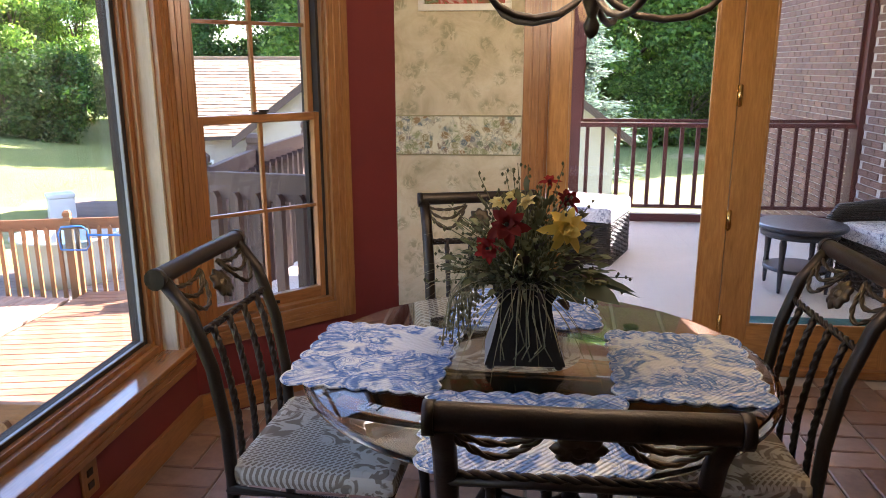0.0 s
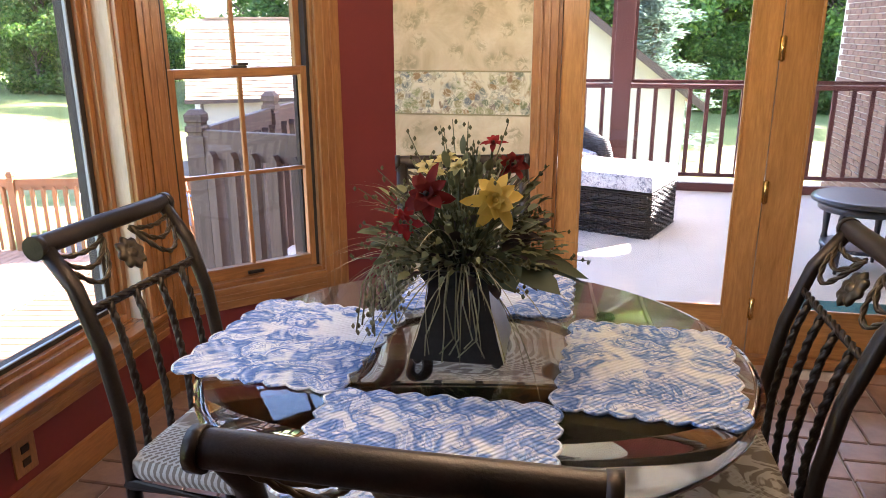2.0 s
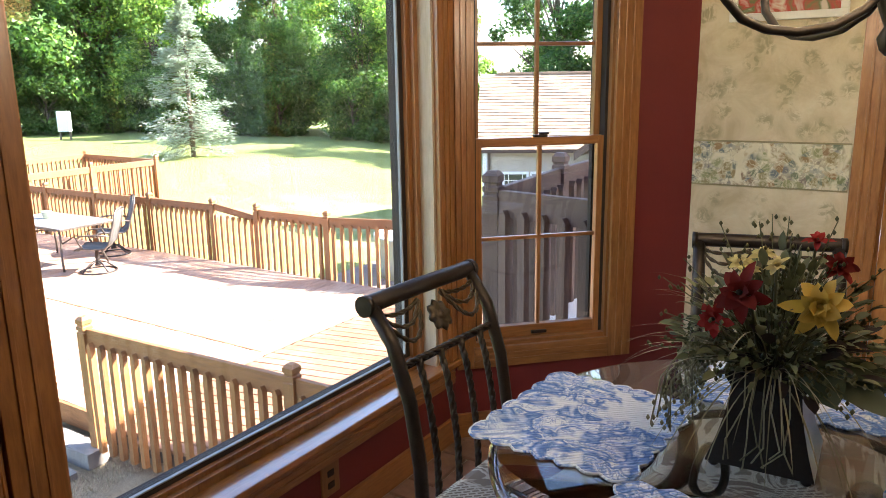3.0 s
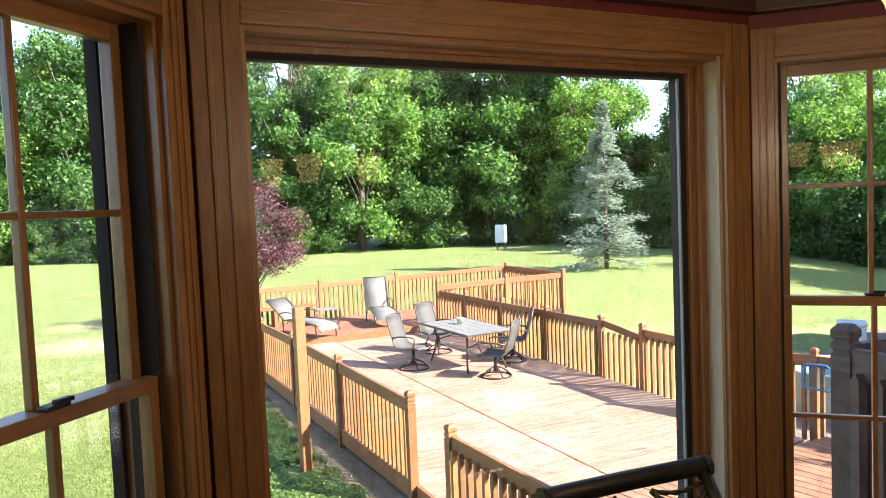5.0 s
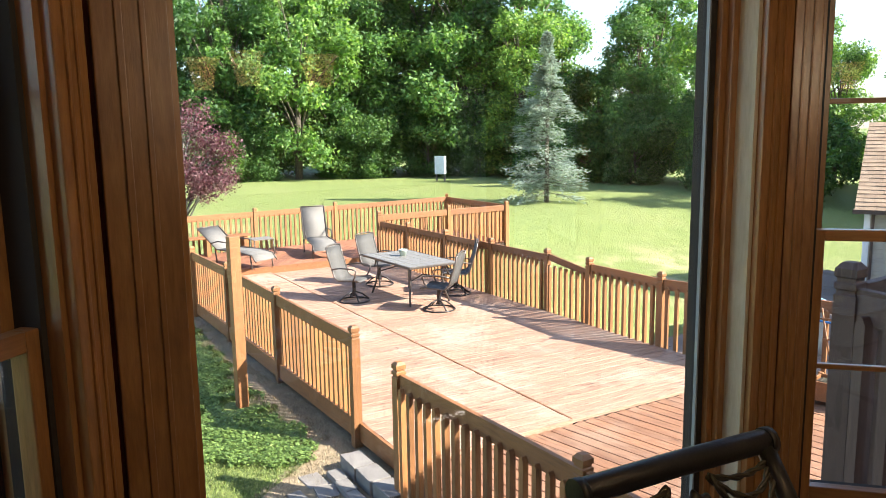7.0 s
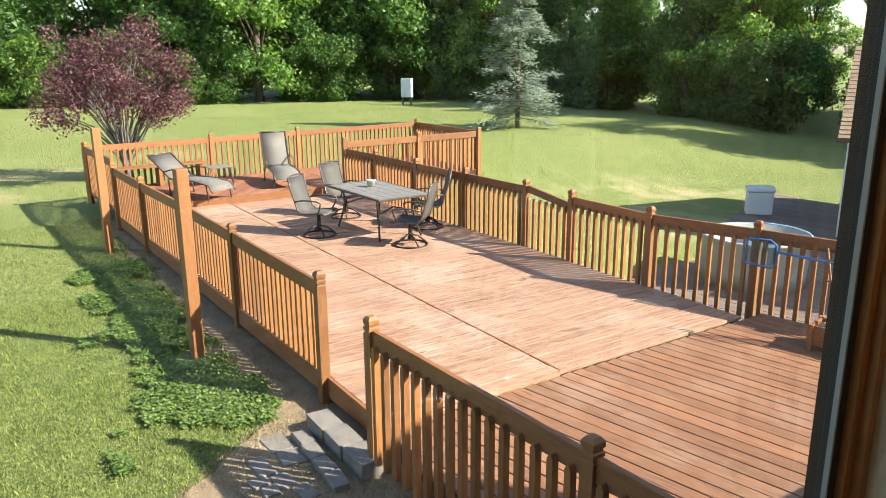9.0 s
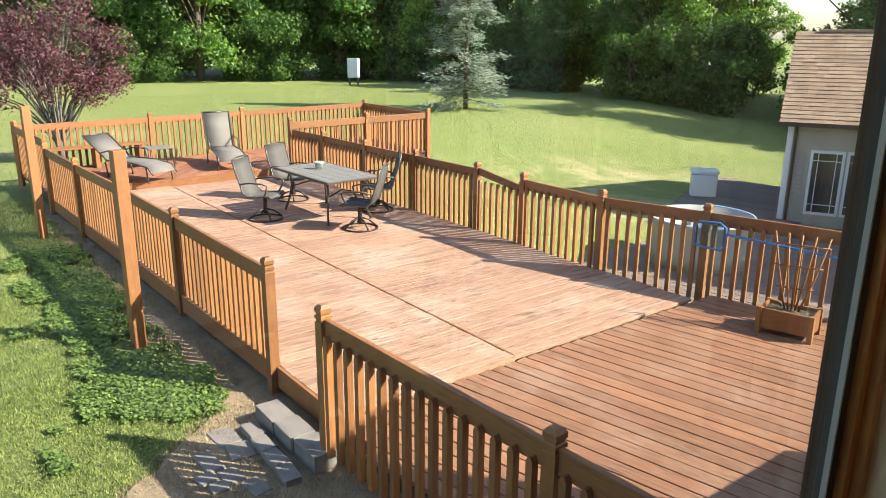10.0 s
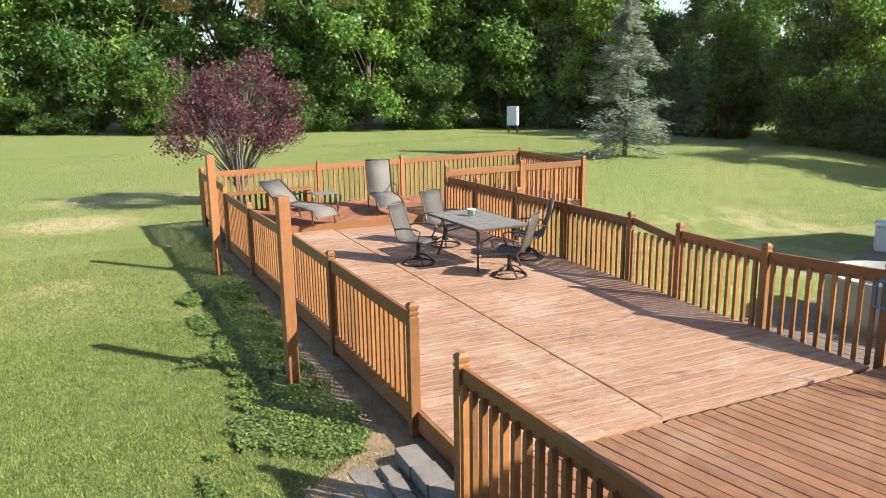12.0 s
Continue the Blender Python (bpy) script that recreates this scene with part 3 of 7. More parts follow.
house_brick = brick_mat()
bm = bmesh.new()
box(bm, 3.305, 3.62, 3.80, 11.1, -2.9, 2.50)
brick_wall = solid("wall_brick", bm, mortar, "brown brick house wall with pale mortar beyond the porch", "wall", kind="structure")
bm = bmesh.new()
box(bm, 3.16, 3.304, 6.85, 7.34, -0.2, 2.72)
pier = solid("wall_brick_pier", bm, mortar, "brick pier in shade at the porch corner", "wall", kind="structure")

# wicker
def wicker_mat():
    mat, nt, nd, lk, bs = nodes_of("dark woven wicker")
    wv = nd.new("ShaderNodeTexWave")
    wv.wave_type = "BANDS"
    wv.bands_direction = "Z"
    wv.inputs["Scale"].default_value = 22.0
    wv.inputs["Distortion"].default_value = 1.5
    wv.inputs["Detail"].default_value = 2.0
    lk.new(mapped(nt), wv.inputs["Vector"])
    ck = noise_tex(nt, mapped(nt, (60, 60, 110)), 1.0, 2.0)
    c = mix(nt, 0.5, ramp(nt, wv.outputs["Fac"], [(0.2, (0.010, 0.008, 0.007)), (0.8, (0.060, 0.050, 0.043))]), ramp(nt, ck, [(0.4, (0.01, 0.008, 0.007)), (0.65, (0.085, 0.072, 0.060))]))
    lk.new(c, bs.inputs["Base Color"])
    bs.inputs["Roughness"].default_value = 0.55
    bump(nt, bs, wv.outputs["Fac"], 0.8, 0.01)
    return mat


wicker = wicker_mat()


def floral_mat(name, ground, ink, scale, deep):
    mat, nt, nd, lk, bs = nodes_of(name)
    vec = mapped(nt)
    n1 = noise_tex(nt, vec, scale, 3.0, 0.55, 1.6)
    n2 = noise_tex(nt, vec, scale * 3.1, 3.0, 0.6, 2.2)
    m1 = ramp(nt, n1, [(0.46, (0, 0, 0)), (0.54, (1, 1, 1))])
    m2 = ramp(nt, n2, [(0.44, (0, 0, 0)), (0.60, (1, 1, 1))])
    c = mix(nt, mix(nt, 1.0, m1, m2, "MULTIPLY"), ground, ink)
    m3 = ramp(nt, noise_tex(nt, vec, scale * 1.7, 2.0, 0.5, 2.5), [(0.55, (0, 0, 0)), (0.60, (1, 1, 1)), (0.64, (0, 0, 0))])
    c = mix(nt, mix(nt, 1.0, m3, (0.8, 0.8, 0.8), "MULTIPLY"), c, deep)
    lk.new(c, bs.inputs["Base Color"])
    bs.inputs["Roughness"].default_value = 0.85
    return mat, nt, bs, vec


cushion_blue = floral_mat("white cushion with slate-blue flowers", (0.72, 0.72, 0.74), (0.14, 0.15, 0.22), 13.0, (0.25, 0.26, 0.34))[0]


def woven_box(bm, w, d, h, over=0.0):
    """Upright wicker canes woven round a box, with level strands."""
    per = [(-w / 2, -d / 2), (w / 2, -d / 2), (w / 2, d / 2), (-w / 2, d / 2)]
    for i in range(4):
        a, b = Vector((*per[i], 0)), Vector((*per[(i + 1) % 4], 0))
        n = int((b - a).length / 0.05)
        for k in range(n):
            p = a.lerp(b, (k + 0.5) / n)
            ring_tube(bm, [p, p + Vector((0, 0, h))], 0.007, 5)
    nrow = int(h / 0.017)
    for j in range(nrow):
        z = (j + 0.5) * h / nrow
        pts = []
        for i in range(4):
            a, b = Vector((*per[i], z)), Vector((*per[(i + 1) % 4], z))
            nn = (b - a).normalized().cross(Vector((0, 0, 1)))
            n = int((b - a).length / 0.05)
            for k in range(n):
                pts.append(a.lerp(b, (k + 0.5) / n) + nn * (0.009 if (k + j) % 2 else -0.009))
        pts.append(pts[0])
        ring_tube(bm, pts, 0.0075, 4, cap=False)


ot = thing("wicker_ottoman", pose(0.47, 6.03, -0.005, 0, 0, -21), "dark wicker ottoman with a white floral cushion on porch carpet", "ottoman")
bm = bmesh.new()
woven_box(bm, 0.72, 0.62, 0.33)
part("wicker_body", bm, wicker, ot)
one("inner_box", paint("dark wicker lining", (0.012, 0.010, 0.009), 0.9), ot, -0.335, 0.335, -0.285, 0.285, 0.03, 0.325)
bm = bmesh.new()
box(bm, -0.37, 0.37, -0.32, 0.32, 0.33, 0.455, bevel=0.035)
part("cushion", bm, cushion_blue, ot)


def wicker_chair(m, label):
    c = thing("wicker_armchair", m, label, "armchair", "wicker porch chairs")
    bm = bmesh.new()
    woven_box(bm, 0.68, 0.62, 0.32)
    part("seat_base", bm, wicker, c)
    one("inner_box", bpy.data.materials["dark wicker lining"], c, -0.32, 0.32, -0.29, 0.29, 0.03, 0.315)
    for s in (-1, 1):
        bm = bmesh.new()
        b2 = bmesh.new()
        woven_box(b2, 0.09, 0.66, 0.20)
        join(bm, b2, pose(s * 0.36, 0, 0.30))
        ring_tube(bm, [(s * 0.36, -0.36, 0.10), (s * 0.36, -0.36, 0.42), (s * 0.36, -0.30, 0.50), (s * 0.36, 0.0, 0.53), (s * 0.36, 0.33, 0.56)], 0.05, 10)
        part("armrest", bm, wicker, c)
    bm = bmesh.new()
    b2 = bmesh.new()
    woven_box(b2, 0.66, 0.08, 0.34)
    join(bm, b2, pose(0, 0.33, 0.30, -8))
    ring_tube(bm, [(-0.38, 0.34, 0.45), (-0.34, 0.40, 0.66), (-0.15, 0.41, 0.72), (0.15, 0.41, 0.72), (0.34, 0.40, 0.66), (0.38, 0.34, 0.45)], 0.045, 10)
    part("backrest", bm, wicker, c)
    bm = bmesh.new()
    box(bm, -0.30, 0.30, -0.33, 0.26, 0.32, 0.44, bevel=0.035)
    part("seat_cushion", bm, cushion_blue, c)
    bm = bmesh.new()
    box(bm, -0.29, 0.29, 0.0, 0.12, 0.0, 0.36, pose(0, 0.20, 0.43, -12), bevel=0.04)
    part("back_cushion", bm, cushion_blue, c)
    return c


wicker_chair(pose(-0.08, 6.86, -0.005, 0, 0, 25), "dark wicker armchair behind the ottoman with floral cushions")
wicker_chair(pose(2.62, 5.15, -0.005, 0, 0, -78), "dark wicker armchair with blue and white floral cushions")

dm = thing("door_mat", pose(1.73, 4.40, -0.005), "thin teal outdoor mat on the carpet outside the patio door", "mat")
one("mat_pile", paint("teal mat pile", (0.045, 0.17, 0.16), 0.95, 0.2, 30.0, bump_s=0.6), dm, -0.42, 0.42, -0.11, 0.11, 0.0, 0.014, bevel=0.004)
one("bound_edge", paint("dark teal binding", (0.02, 0.08, 0.08), 0.9), dm, -0.435, 0.435, -0.125, 0.125, 0.0, 0.007, bevel=0.002)

black_wood = paint("black painted wood", (0.020, 0.022, 0.030), 0.3, 0.2, 6.0, coat=0.3)
st = thing("side_table", pose(1.91, 5.2, -0.005), "round black side table with a lower shelf on porch carpet", "side table")
bm = bmesh.new()
lathe(bm, [(0.27, 0.42), (0.29, 0.425), (0.295, 0.437), (0.29, 0.45), (0.27, 0.455)], 40)
lathe(bm, [(0.245, 0.37), (0.25, 0.375), (0.25, 0.42)], 40)
part("tabletop", bm, black_wood, st)
bm = bmesh.new()
lathe(bm, [(0.20, 0.135), (0.215, 0.14), (0.215, 0.155), (0.20, 0.16)], 36)
part("shelf", bm, black_wood, st)
for k in range(4):
    a = math.pi / 4 + k * math.pi / 2
    bm = bmesh.new()
    lathe(bm, [(0.010, 0.0), (0.014, 0.05), (0.018, 0.13), (0.022, 0.16), (0.016, 0.18), (0.021, 0.28), (0.024, 0.34), (0.018, 0.36), (0.024, 0.40)], 12, pose(0.215 * math.cos(a), 0.215 * math.sin(a), 0))
    part("leg", bm, black_wood, st)

# ---- breakfast table, chairs, mats, flowers, chandelier ----
TX, TY, TZ = 0.065, 1.88, 0.747


def table_glass():
    mat, nt, nd, lk, bs = nodes_of("clear table glass")
    bs.inputs["Base Color"].default_value = (0.93, 0.98, 0.965, 1)
    bs.inputs["Roughness"].default_value = 0.0
    bs.inputs["Transmission Weight"].default_value = 1.0
    bs.inputs["IOR"].default_value = 1.5
    return mat


tb = thing("dining_table", pose(TX, TY, 0), "round glass dining table on curved dark iron legs", "table")
bm = bmesh.new()
lathe(bm, [(0.0005, TZ - 0.013), (0.588, TZ - 0.013), (0.594, TZ - 0.010), (0.594, TZ - 0.007), (0.572, TZ), (0.0005, TZ)], 96, cap=False)
top = part("tabletop", bm, table_glass(), tb, "clear glass top with a bevelled edge")
top.visible_shadow = False
for k in range(4):
    a = math.pi / 4 + k * math.pi / 2
    c, s = math.cos(a), math.sin(a)
    bm = bmesh.new()
    prof = [(0.33, 0.012), (0.31, 0.05), (0.24, 0.16), (0.16, 0.30), (0.13, 0.40), (0.17, 0.50), (0.27, 0.60), (0.36, 0.67), (0.40, 0.718)]
    ring_tube(bm, [(c * r, s * r, z) for r, z in prof], 0.020, 8)
    part("leg", bm, iron, tb)
    bm = bmesh.new()
    scroll = [(0.18 + 0.075 * math.cos(t) * (1 - t / 9), 0.60 + 0.075 * math.sin(t) * (1 - t / 9)) for t in np.linspace(-1.5, 5.6, 22)]
    ring_tube(bm, [(c * r, s * r, z) for r, z in scroll], 0.008, 6)
    part("scroll", bm, iron, tb)
    bm = bmesh.new()
    lathe(bm, [(0.022, 0.722), (0.022, 0.7335)], 16, pose(c * 0.40, s * 0.40, 0))
    part("pad", bm, iron, tb)
for z, r in ((0.40, 0.12), (0.655, 0.335)):
    bm = bmesh.new()
    ring_tube(bm, [(r * math.cos(t), r * math.sin(t), z) for t in np.linspace(0, 2 * math.pi, 49)], 0.012, 8, cap=False)
    part("ring", bm, iron, tb)

mat_fabric, nt, nd, lk, bs = nodes_of("quilted blue and white toile")
vec = mapped(nt, jitter=True)
n1 = noise_tex(nt, vec, 9.0, 2.5, 0.55, 1.6)
toile = ramp(nt, n1, [(0.34, (0.78, 0.80, 0.82)), (0.41, (0.26, 0.38, 0.66)), (0.46, (0.72, 0.75, 0.80)), (0.52, (0.07, 0.17, 0.47)), (0.58, (0.30, 0.41, 0.68)), (0.63, (0.78, 0.80, 0.82))])
veins = ramp(nt, noise_tex(nt, vec, 19.0, 3.0, 0.6, 2.8), [(0.46, (0, 0, 0)), (0.50, (0.8, 0.8, 0.8)), (0.55, (0, 0, 0))])
clusters = ramp(nt, noise_tex(nt, vec, 8.5, 2.0, 0.5, 0.8), [(0.38, (0, 0, 0)), (0.46, (1, 1, 1))])
printed = mix(nt, veins, toile, (0.06, 0.17, 0.42))
lk.new(mix(nt, clusters, (0.78, 0.79, 0.80), printed), bs.inputs["Base Color"])
bs.inputs["Roughness"].default_value = 0.85
wv = nt.nodes.new("ShaderNodeTexWave")
wv.inputs["Scale"].default_value = 30.0
wv.inputs["Distortion"].default_value = 0.6
nt.links.new(mapped(nt, (1, 1, 1), (0, 0, 0.785)), wv.inputs["Vector"])
bump(nt, bs, wv.outputs["Fac"], 0.7, 0.004)


def placemat(cx, cy, w, d, rot, seed):
    """A quilted mat with a scalloped edge."""
    rng = random.Random(seed)
    bm = bmesh.new()
    edge = []
    nx, ny = 7, 6
    for (ax, ay), (bx, by), n in (((-w / 2, -d / 2), (w / 2, -d / 2), nx), ((w / 2, -d / 2), (w / 2, d / 2), ny), ((w / 2, d / 2), (-w / 2, d / 2), nx), ((-w / 2, d / 2), (-w / 2, -d / 2), ny)):
        ox, oy = (by - ay), -(bx - ax)
        ln = math.hypot(ox, oy)
        for k in range(n):
            for j in range(5):
                t = (k + j / 5) / n
                bulge = 0.014 * abs(math.sin(math.pi * j / 5)) * rng.uniform(0.8, 1.2)
                edge.append((ax + (bx - ax) * t + ox / ln * bulge, ay + (by - ay) * t + oy / ln * bulge))
    rings = []
    for sc, z in ((1.0, 0.0005), (1.004, 0.002), (0.985, 0.0055), (0.95, 0.005), (0.75, 0.0060), (0.5, 0.0055), (0.25, 0.006)):
        rings.append([bm.verts.new((x * sc, y * sc, z + (rng.uniform(-0.0006, 0.0006) if sc < 0.96 else 0))) for x, y in edge])
    n = len(edge)
    for r0, r1 in zip(rings, rings[1:]):
        for i in range(n):
            f = bm.faces.new((r0[i], r0[(i + 1) % n], r1[(i + 1) % n], r1[i]))
            f.smooth = True
    bm.faces.new(rings[-1])
    bm.faces.new(rings[0][::-1])
    t = thing("placemat", pose(cx, cy, TZ, 0, 0, rot), "scalloped quilted blue and white toile placemat on the glass table", "placemat", "placemats")
    part("quilt", bm, mat_fabric, t)
    bm = bmesh.new()
    ring_tube(bm, [(x, y, 0.0035) for x, y in edge + edge[:1]], 0.0032, 5, cap=False)
    part("bound_edge", bm, mat_fabric, t)
    return t


placemat(-0.342, 1.857, 0.365, 0.42, -4, 1)
placemat(0.434, 1.863, 0.335, 0.43, -3, 2)
placemat(0.042, 2.285, 0.42, 0.345, 1, 3)
placemat(0.048, 1.475, 0.425, 0.33, 2, 4)


def damask_mat():
    mat, nt, nd, lk, bs = nodes_of("taupe damask upholstery")
    vec = mapped(nt)
    n = noise_tex(nt, vec, 9.0, 2.0, 0.5, 2.5)
    m = ramp(nt, n, [(0.42, (0, 0, 0)), (0.46, (1, 1, 1)), (0.56, (1, 1, 1)), (0.60, (0, 0, 0))])
    br = nd.new("ShaderNodeTexBrick")
    br.inputs["Scale"].default_value = 22.0
    br.inputs["Mortar Size"].default_value = 0.06
    br.inputs["Color1"].default_value = (0, 0, 0, 1)
    br.inputs["Color2"].default_value = (0, 0, 0, 1)
    br.inputs["Mortar"].default_value = (1, 1, 1, 1)
    lk.new(mapped(nt, (1, 1, 1), (0, 0, 0.785)), br.inputs["Vector"])
    zone = ramp(nt, noise_tex(nt, vec, 5.0, 1.0), [(0.48, (0, 0, 0)), (0.52, (1, 1, 1))])
    pat = mix(nt, zone, m, br.outputs["Color"])
    lk.new(mix(nt, pat, (0.20, 0.155, 0.11), (0.50, 0.45, 0.36)), bs.inputs["Base Color"])
    bs.inputs["Roughness"].default_value = 0.8
    bump(nt, bs, noise_tex(nt, vec, 220.0), 0.2, 0.002)
    return mat


damask = damask_mat()
rope_gold = paint("antique gold rope iron", (0.070, 0.052, 0.032), 0.4, 0.3, 12.0, metal=0.7)


def rope(bm, pts, r):
    """Two strands twisted round a line."""
    pts = [Vector(p) for p in pts]
    fine = []
    for a, b in zip(pts, pts[1:]):
        k = max(2, int((b - a).length / 0.008))
        fine += [a.lerp(b, i / k) for i in range(k)]
    fine.append(pts[-1])
    for ph in (0, math.pi):
        line = []
        for i, p in enumerate(fine):
            t = (fine[min(i + 1, len(fine) - 1)] - fine[max(i - 1, 0)]).normalized()
            u = t.cross(Vector((0, 1, 0.1))).normalized()
            v = t.cross(u)
            w = i * 0.9 + ph
            line.append(p + (u * math.cos(w) + v * math.sin(w)) * r * 0.7)
        ring_tube(bm, line, r, 5)


def dining_chair(m, label):
    """Origin on the floor below the seat's middle; the back is at negative y."""
    c = thing("dining_chair", m, label, "chair", "chairs round the glass table")
    W = 0.208
    back = [(-0.20, 0.0), (-0.195, 0.20), (-0.185, 0.46), (-0.190, 0.60), (-0.215, 0.76), (-0.262, 0.90), (-0.325, 0.985)]

    def y_at(z):
        for (y0, z0), (y1, z1) in zip(back, back[1:]):
            if z0 <= z <= z1:
                return y0 + (y1 - y0) * (z - z0) / (z1 - z0)
        return back[-1][0]

    for s in (-1, 1):
        bm = bmesh.new()
        b2 = bmesh.new()
        ring_tube(b2, [(s * (W - 0.012 + 0.012 * (z / 0.985)), y, z) for y, z in back], 0.020, 8, squash=0.8)
        join(bm, b2)
        part("back_post", bm, iron, c)
        bm = bmesh.new()
        ring_tube(bm, [(s * 0.205, 0.215, 0.44), (s * 0.21, 0.235, 0.25), (s * 0.215, 0.245, 0.0)], [0.018, 0.016, 0.013], 8)
        part("leg", bm, iron, c)
    bm = bmesh.new()
    ring_tube(bm, [(-0.222, -0.332, 0.988), (-0.21, -0.332, 0.99), (0, -0.336, 0.99), (0.21, -0.332, 0.99), (0.222, -0.332, 0.988)], 0.023, 12)
    for s in (-1, 1):
        ring_tube(bm, [(s * 0.214, -0.332, 0.988), (s * 0.231, -0.332, 0.988)], 0.027, 14)
    part("top_rail", bm, iron, c, "rolled dark metal top rail")
    bm = bmesh.new()
    zl = 0.845
    rope(bm, [(-0.212, y_at(zl), zl), (0.212, y_at(zl), zl)], 0.006)
    ring_tube(bm, [(-0.212, y_at(zl) - 0.005, zl - 0.008), (0.212, y_at(zl) - 0.005, zl - 0.008)], 0.008, 6)
    part("cross_rail", bm, iron, c)
    # medallion with a flower
    zc = 0.918
    yc = y_at(zc)
    tilt = pose(0, yc, zc, 90 + 33, 0, 0)
    bm = bmesh.new()
    rings, seg = [], 48
    for k, (f, h) in enumerate(((0.10, 0.013), (0.22, 0.012), (0.26, 0.005), (0.55, 0.010), (0.85, 0.007), (1.0, 0.0), (0.85, -0.007), (0.55, -0.010), (0.26, -0.005), (0.22, -0.012), (0.10, -0.013))):
        ring = []
        for j in range(seg):
            a = j * 2 * math.pi / seg
            rad = 0.046 * f * (1 - (0.22 * (0.5 - 0.5 * math.cos(8 * a)) if f > 0.4 else 0.0))
            ring.append(bm.verts.new(tilt @ Vector((rad * math.cos(a), rad * math.sin(a), h))))
        rings.append(ring)
    for r0, r1 in zip(rings, rings[1:]):
        for j in range(seg):
            bm.faces.new((r0[j], r0[(j + 1) % seg], r1[(j + 1) % seg], r1[j])).smooth = True
    bm.faces.new(rings[0][::-1])
    bm.faces.new(rings[-1])
    part("medallion", bm, rope_gold, c, "cast flower medallion")
    for s in (-1, 1):
        for d in (0.014, 0.044, 0.078):
            pts = []
            for t in np.linspace(0, 1, 9):
                x = s * (0.048 + (0.208 - 0.048) * t)
                z = 0.974 - d * (1 - (2 * t - 1) ** 2) - 0.008
                pts.append((x, y_at(z), z))
            bm = bmesh.new()
            rope(bm, pts, 0.0042)
            part("rope_swag", bm, rope_gold, c)
    for x in (-0.135, -0.045, 0.045, 0.135):
        bm = bmesh.new()
        zs = [0.845, 0.78, 0.70, 0.60, 0.52, 0.45]
        ring_tube(bm, [(x, y_at(z), z) for z in zs], 0.0085, 6)
        rope(bm, [(x, y_at(z) + 0.001, z) for z in zs], 0.0062)
        part("spindle", bm, iron, c)
    bm = bmesh.new()
    fr = [(-0.215, -0.185), (0.215, -0.185), (0.215, 0.225), (-0.215, 0.225), (-0.215, -0.185)]
    ring_tube(bm, [(x, y, 0.435) for x, y in fr], 0.014, 6, cap=False)
    part("seat_frame", bm, iron, c)
    bm = bmesh.new()
    box(bm, -0.218, 0.218, -0.185, 0.245, 0.445, 0.505, bevel=0.026)
    part("seat", bm, damask, c, "taupe damask seat cushion")
    return c


dining_chair(pose(-0.50, 1.89, 0, 0, 0, -93.5), "dark iron dining chair beside the bay window, damask seat")
dining_chair(pose(0.555, 1.945, 0, 0, 0, 92), "dark iron dining chair with twisted spindles on the brick floor")
dining_chair(pose(0.116, 1.372, 0, 0, 0, 0), "dark iron dining chair with a rolled rail at the table")
dining_chair(pose(-0.06, 2.57, 0, 0, 0, 195), "dark iron dining chair in front of the floral wallpaper")

# vase
vase_mat = paint("dark bronze vase", (0.030, 0.026, 0.022), 0.35, 0.4, 7.0, metal=0.5)
# silvery reflection on the vase's sides, put into their colour
vase_sheen = paint("silvery vase side reflection", (0.42, 0.42, 0.42), 0.35, 0.2, 9.0, metal=0.8)
VZ = TZ + 0.0
v = thing("vase", pose(0.036, 1.886, VZ, 0, 0, 2), "flared square dark metal vase on the glass table", "vase")
bm = bmesh.new()
prof = [(0.100, 0.014), (0.098, 0.022), (0.085, 0.06), (0.073, 0.105), (0.066, 0.145), (0.064, 0.165), (0.076, 0.190), (0.080, 0.205), (0.070, 0.205), (0.056, 0.165)]
rings = []
for r, z in prof:
    rings.append([bm.verts.new((sx * r, sy * r, z)) for sx, sy in ((-1, -1), (1, -1), (1, 1), (-1, 1))])
bm.faces.new(rings[0][::-1])
bm.faces.new(rings[-1])
for r0, r1 in zip(rings, rings[1:]):
    for k in range(4):
        bm.faces.new((r0[k], r0[(k + 1) % 4], r1[(k + 1) % 4], r1[k]))
body = part("body", bm, vase_mat, v)
body.data.materials.append(vase_sheen)
for poly in body.data.polygons:
    if abs(poly.normal.x) > 0.8:
        poly.material_index = 1
for sx in (-1, 1):
    for sy in (-1, 1):
        bm = bmesh.new()
        lathe(bm, [(0.006, 0.0), (0.011, 0.006), (0.009, 0.015)], 10, pose(sx * 0.085, sy * 0.085, 0))
        part("foot", bm, vase_mat, v)


def leaf_color(name, a, b, rough=0.6, trans=0.25):
    mat, nt, nd, lk, bs = nodes_of(name)
    g = nt.nodes.new("ShaderNodeNewGeometry")
    c = ramp(nt, g.outputs["Random Per Island"], [(0.0, a), (1.0, b)])
    n = noise_tex(nt, mapped(nt), 6.0, 3.0)
    c = mix(nt, 0.25, c, ramp(nt, n, [(0.3, tuple(x * 0.6 for x in a)), (0.7, b)]))
    lk.new(c, bs.inputs["Base Color"])
    bs.inputs["Roughness"].default_value = rough
    tl = nd.new("ShaderNodeBsdfTranslucent")
    lk.new(c, tl.inputs["Color"])
    ms = nd.new("ShaderNodeMixShader")
    ms.inputs["Fac"].default_value = trans
    lk.new(bs.outputs["BSDF"], ms.inputs[1])
    lk.new(tl.outputs["BSDF"], ms.inputs[2])
    lk.new(ms.outputs["Shader"], nd["Material Output"].inputs["Surface"])
    return mat


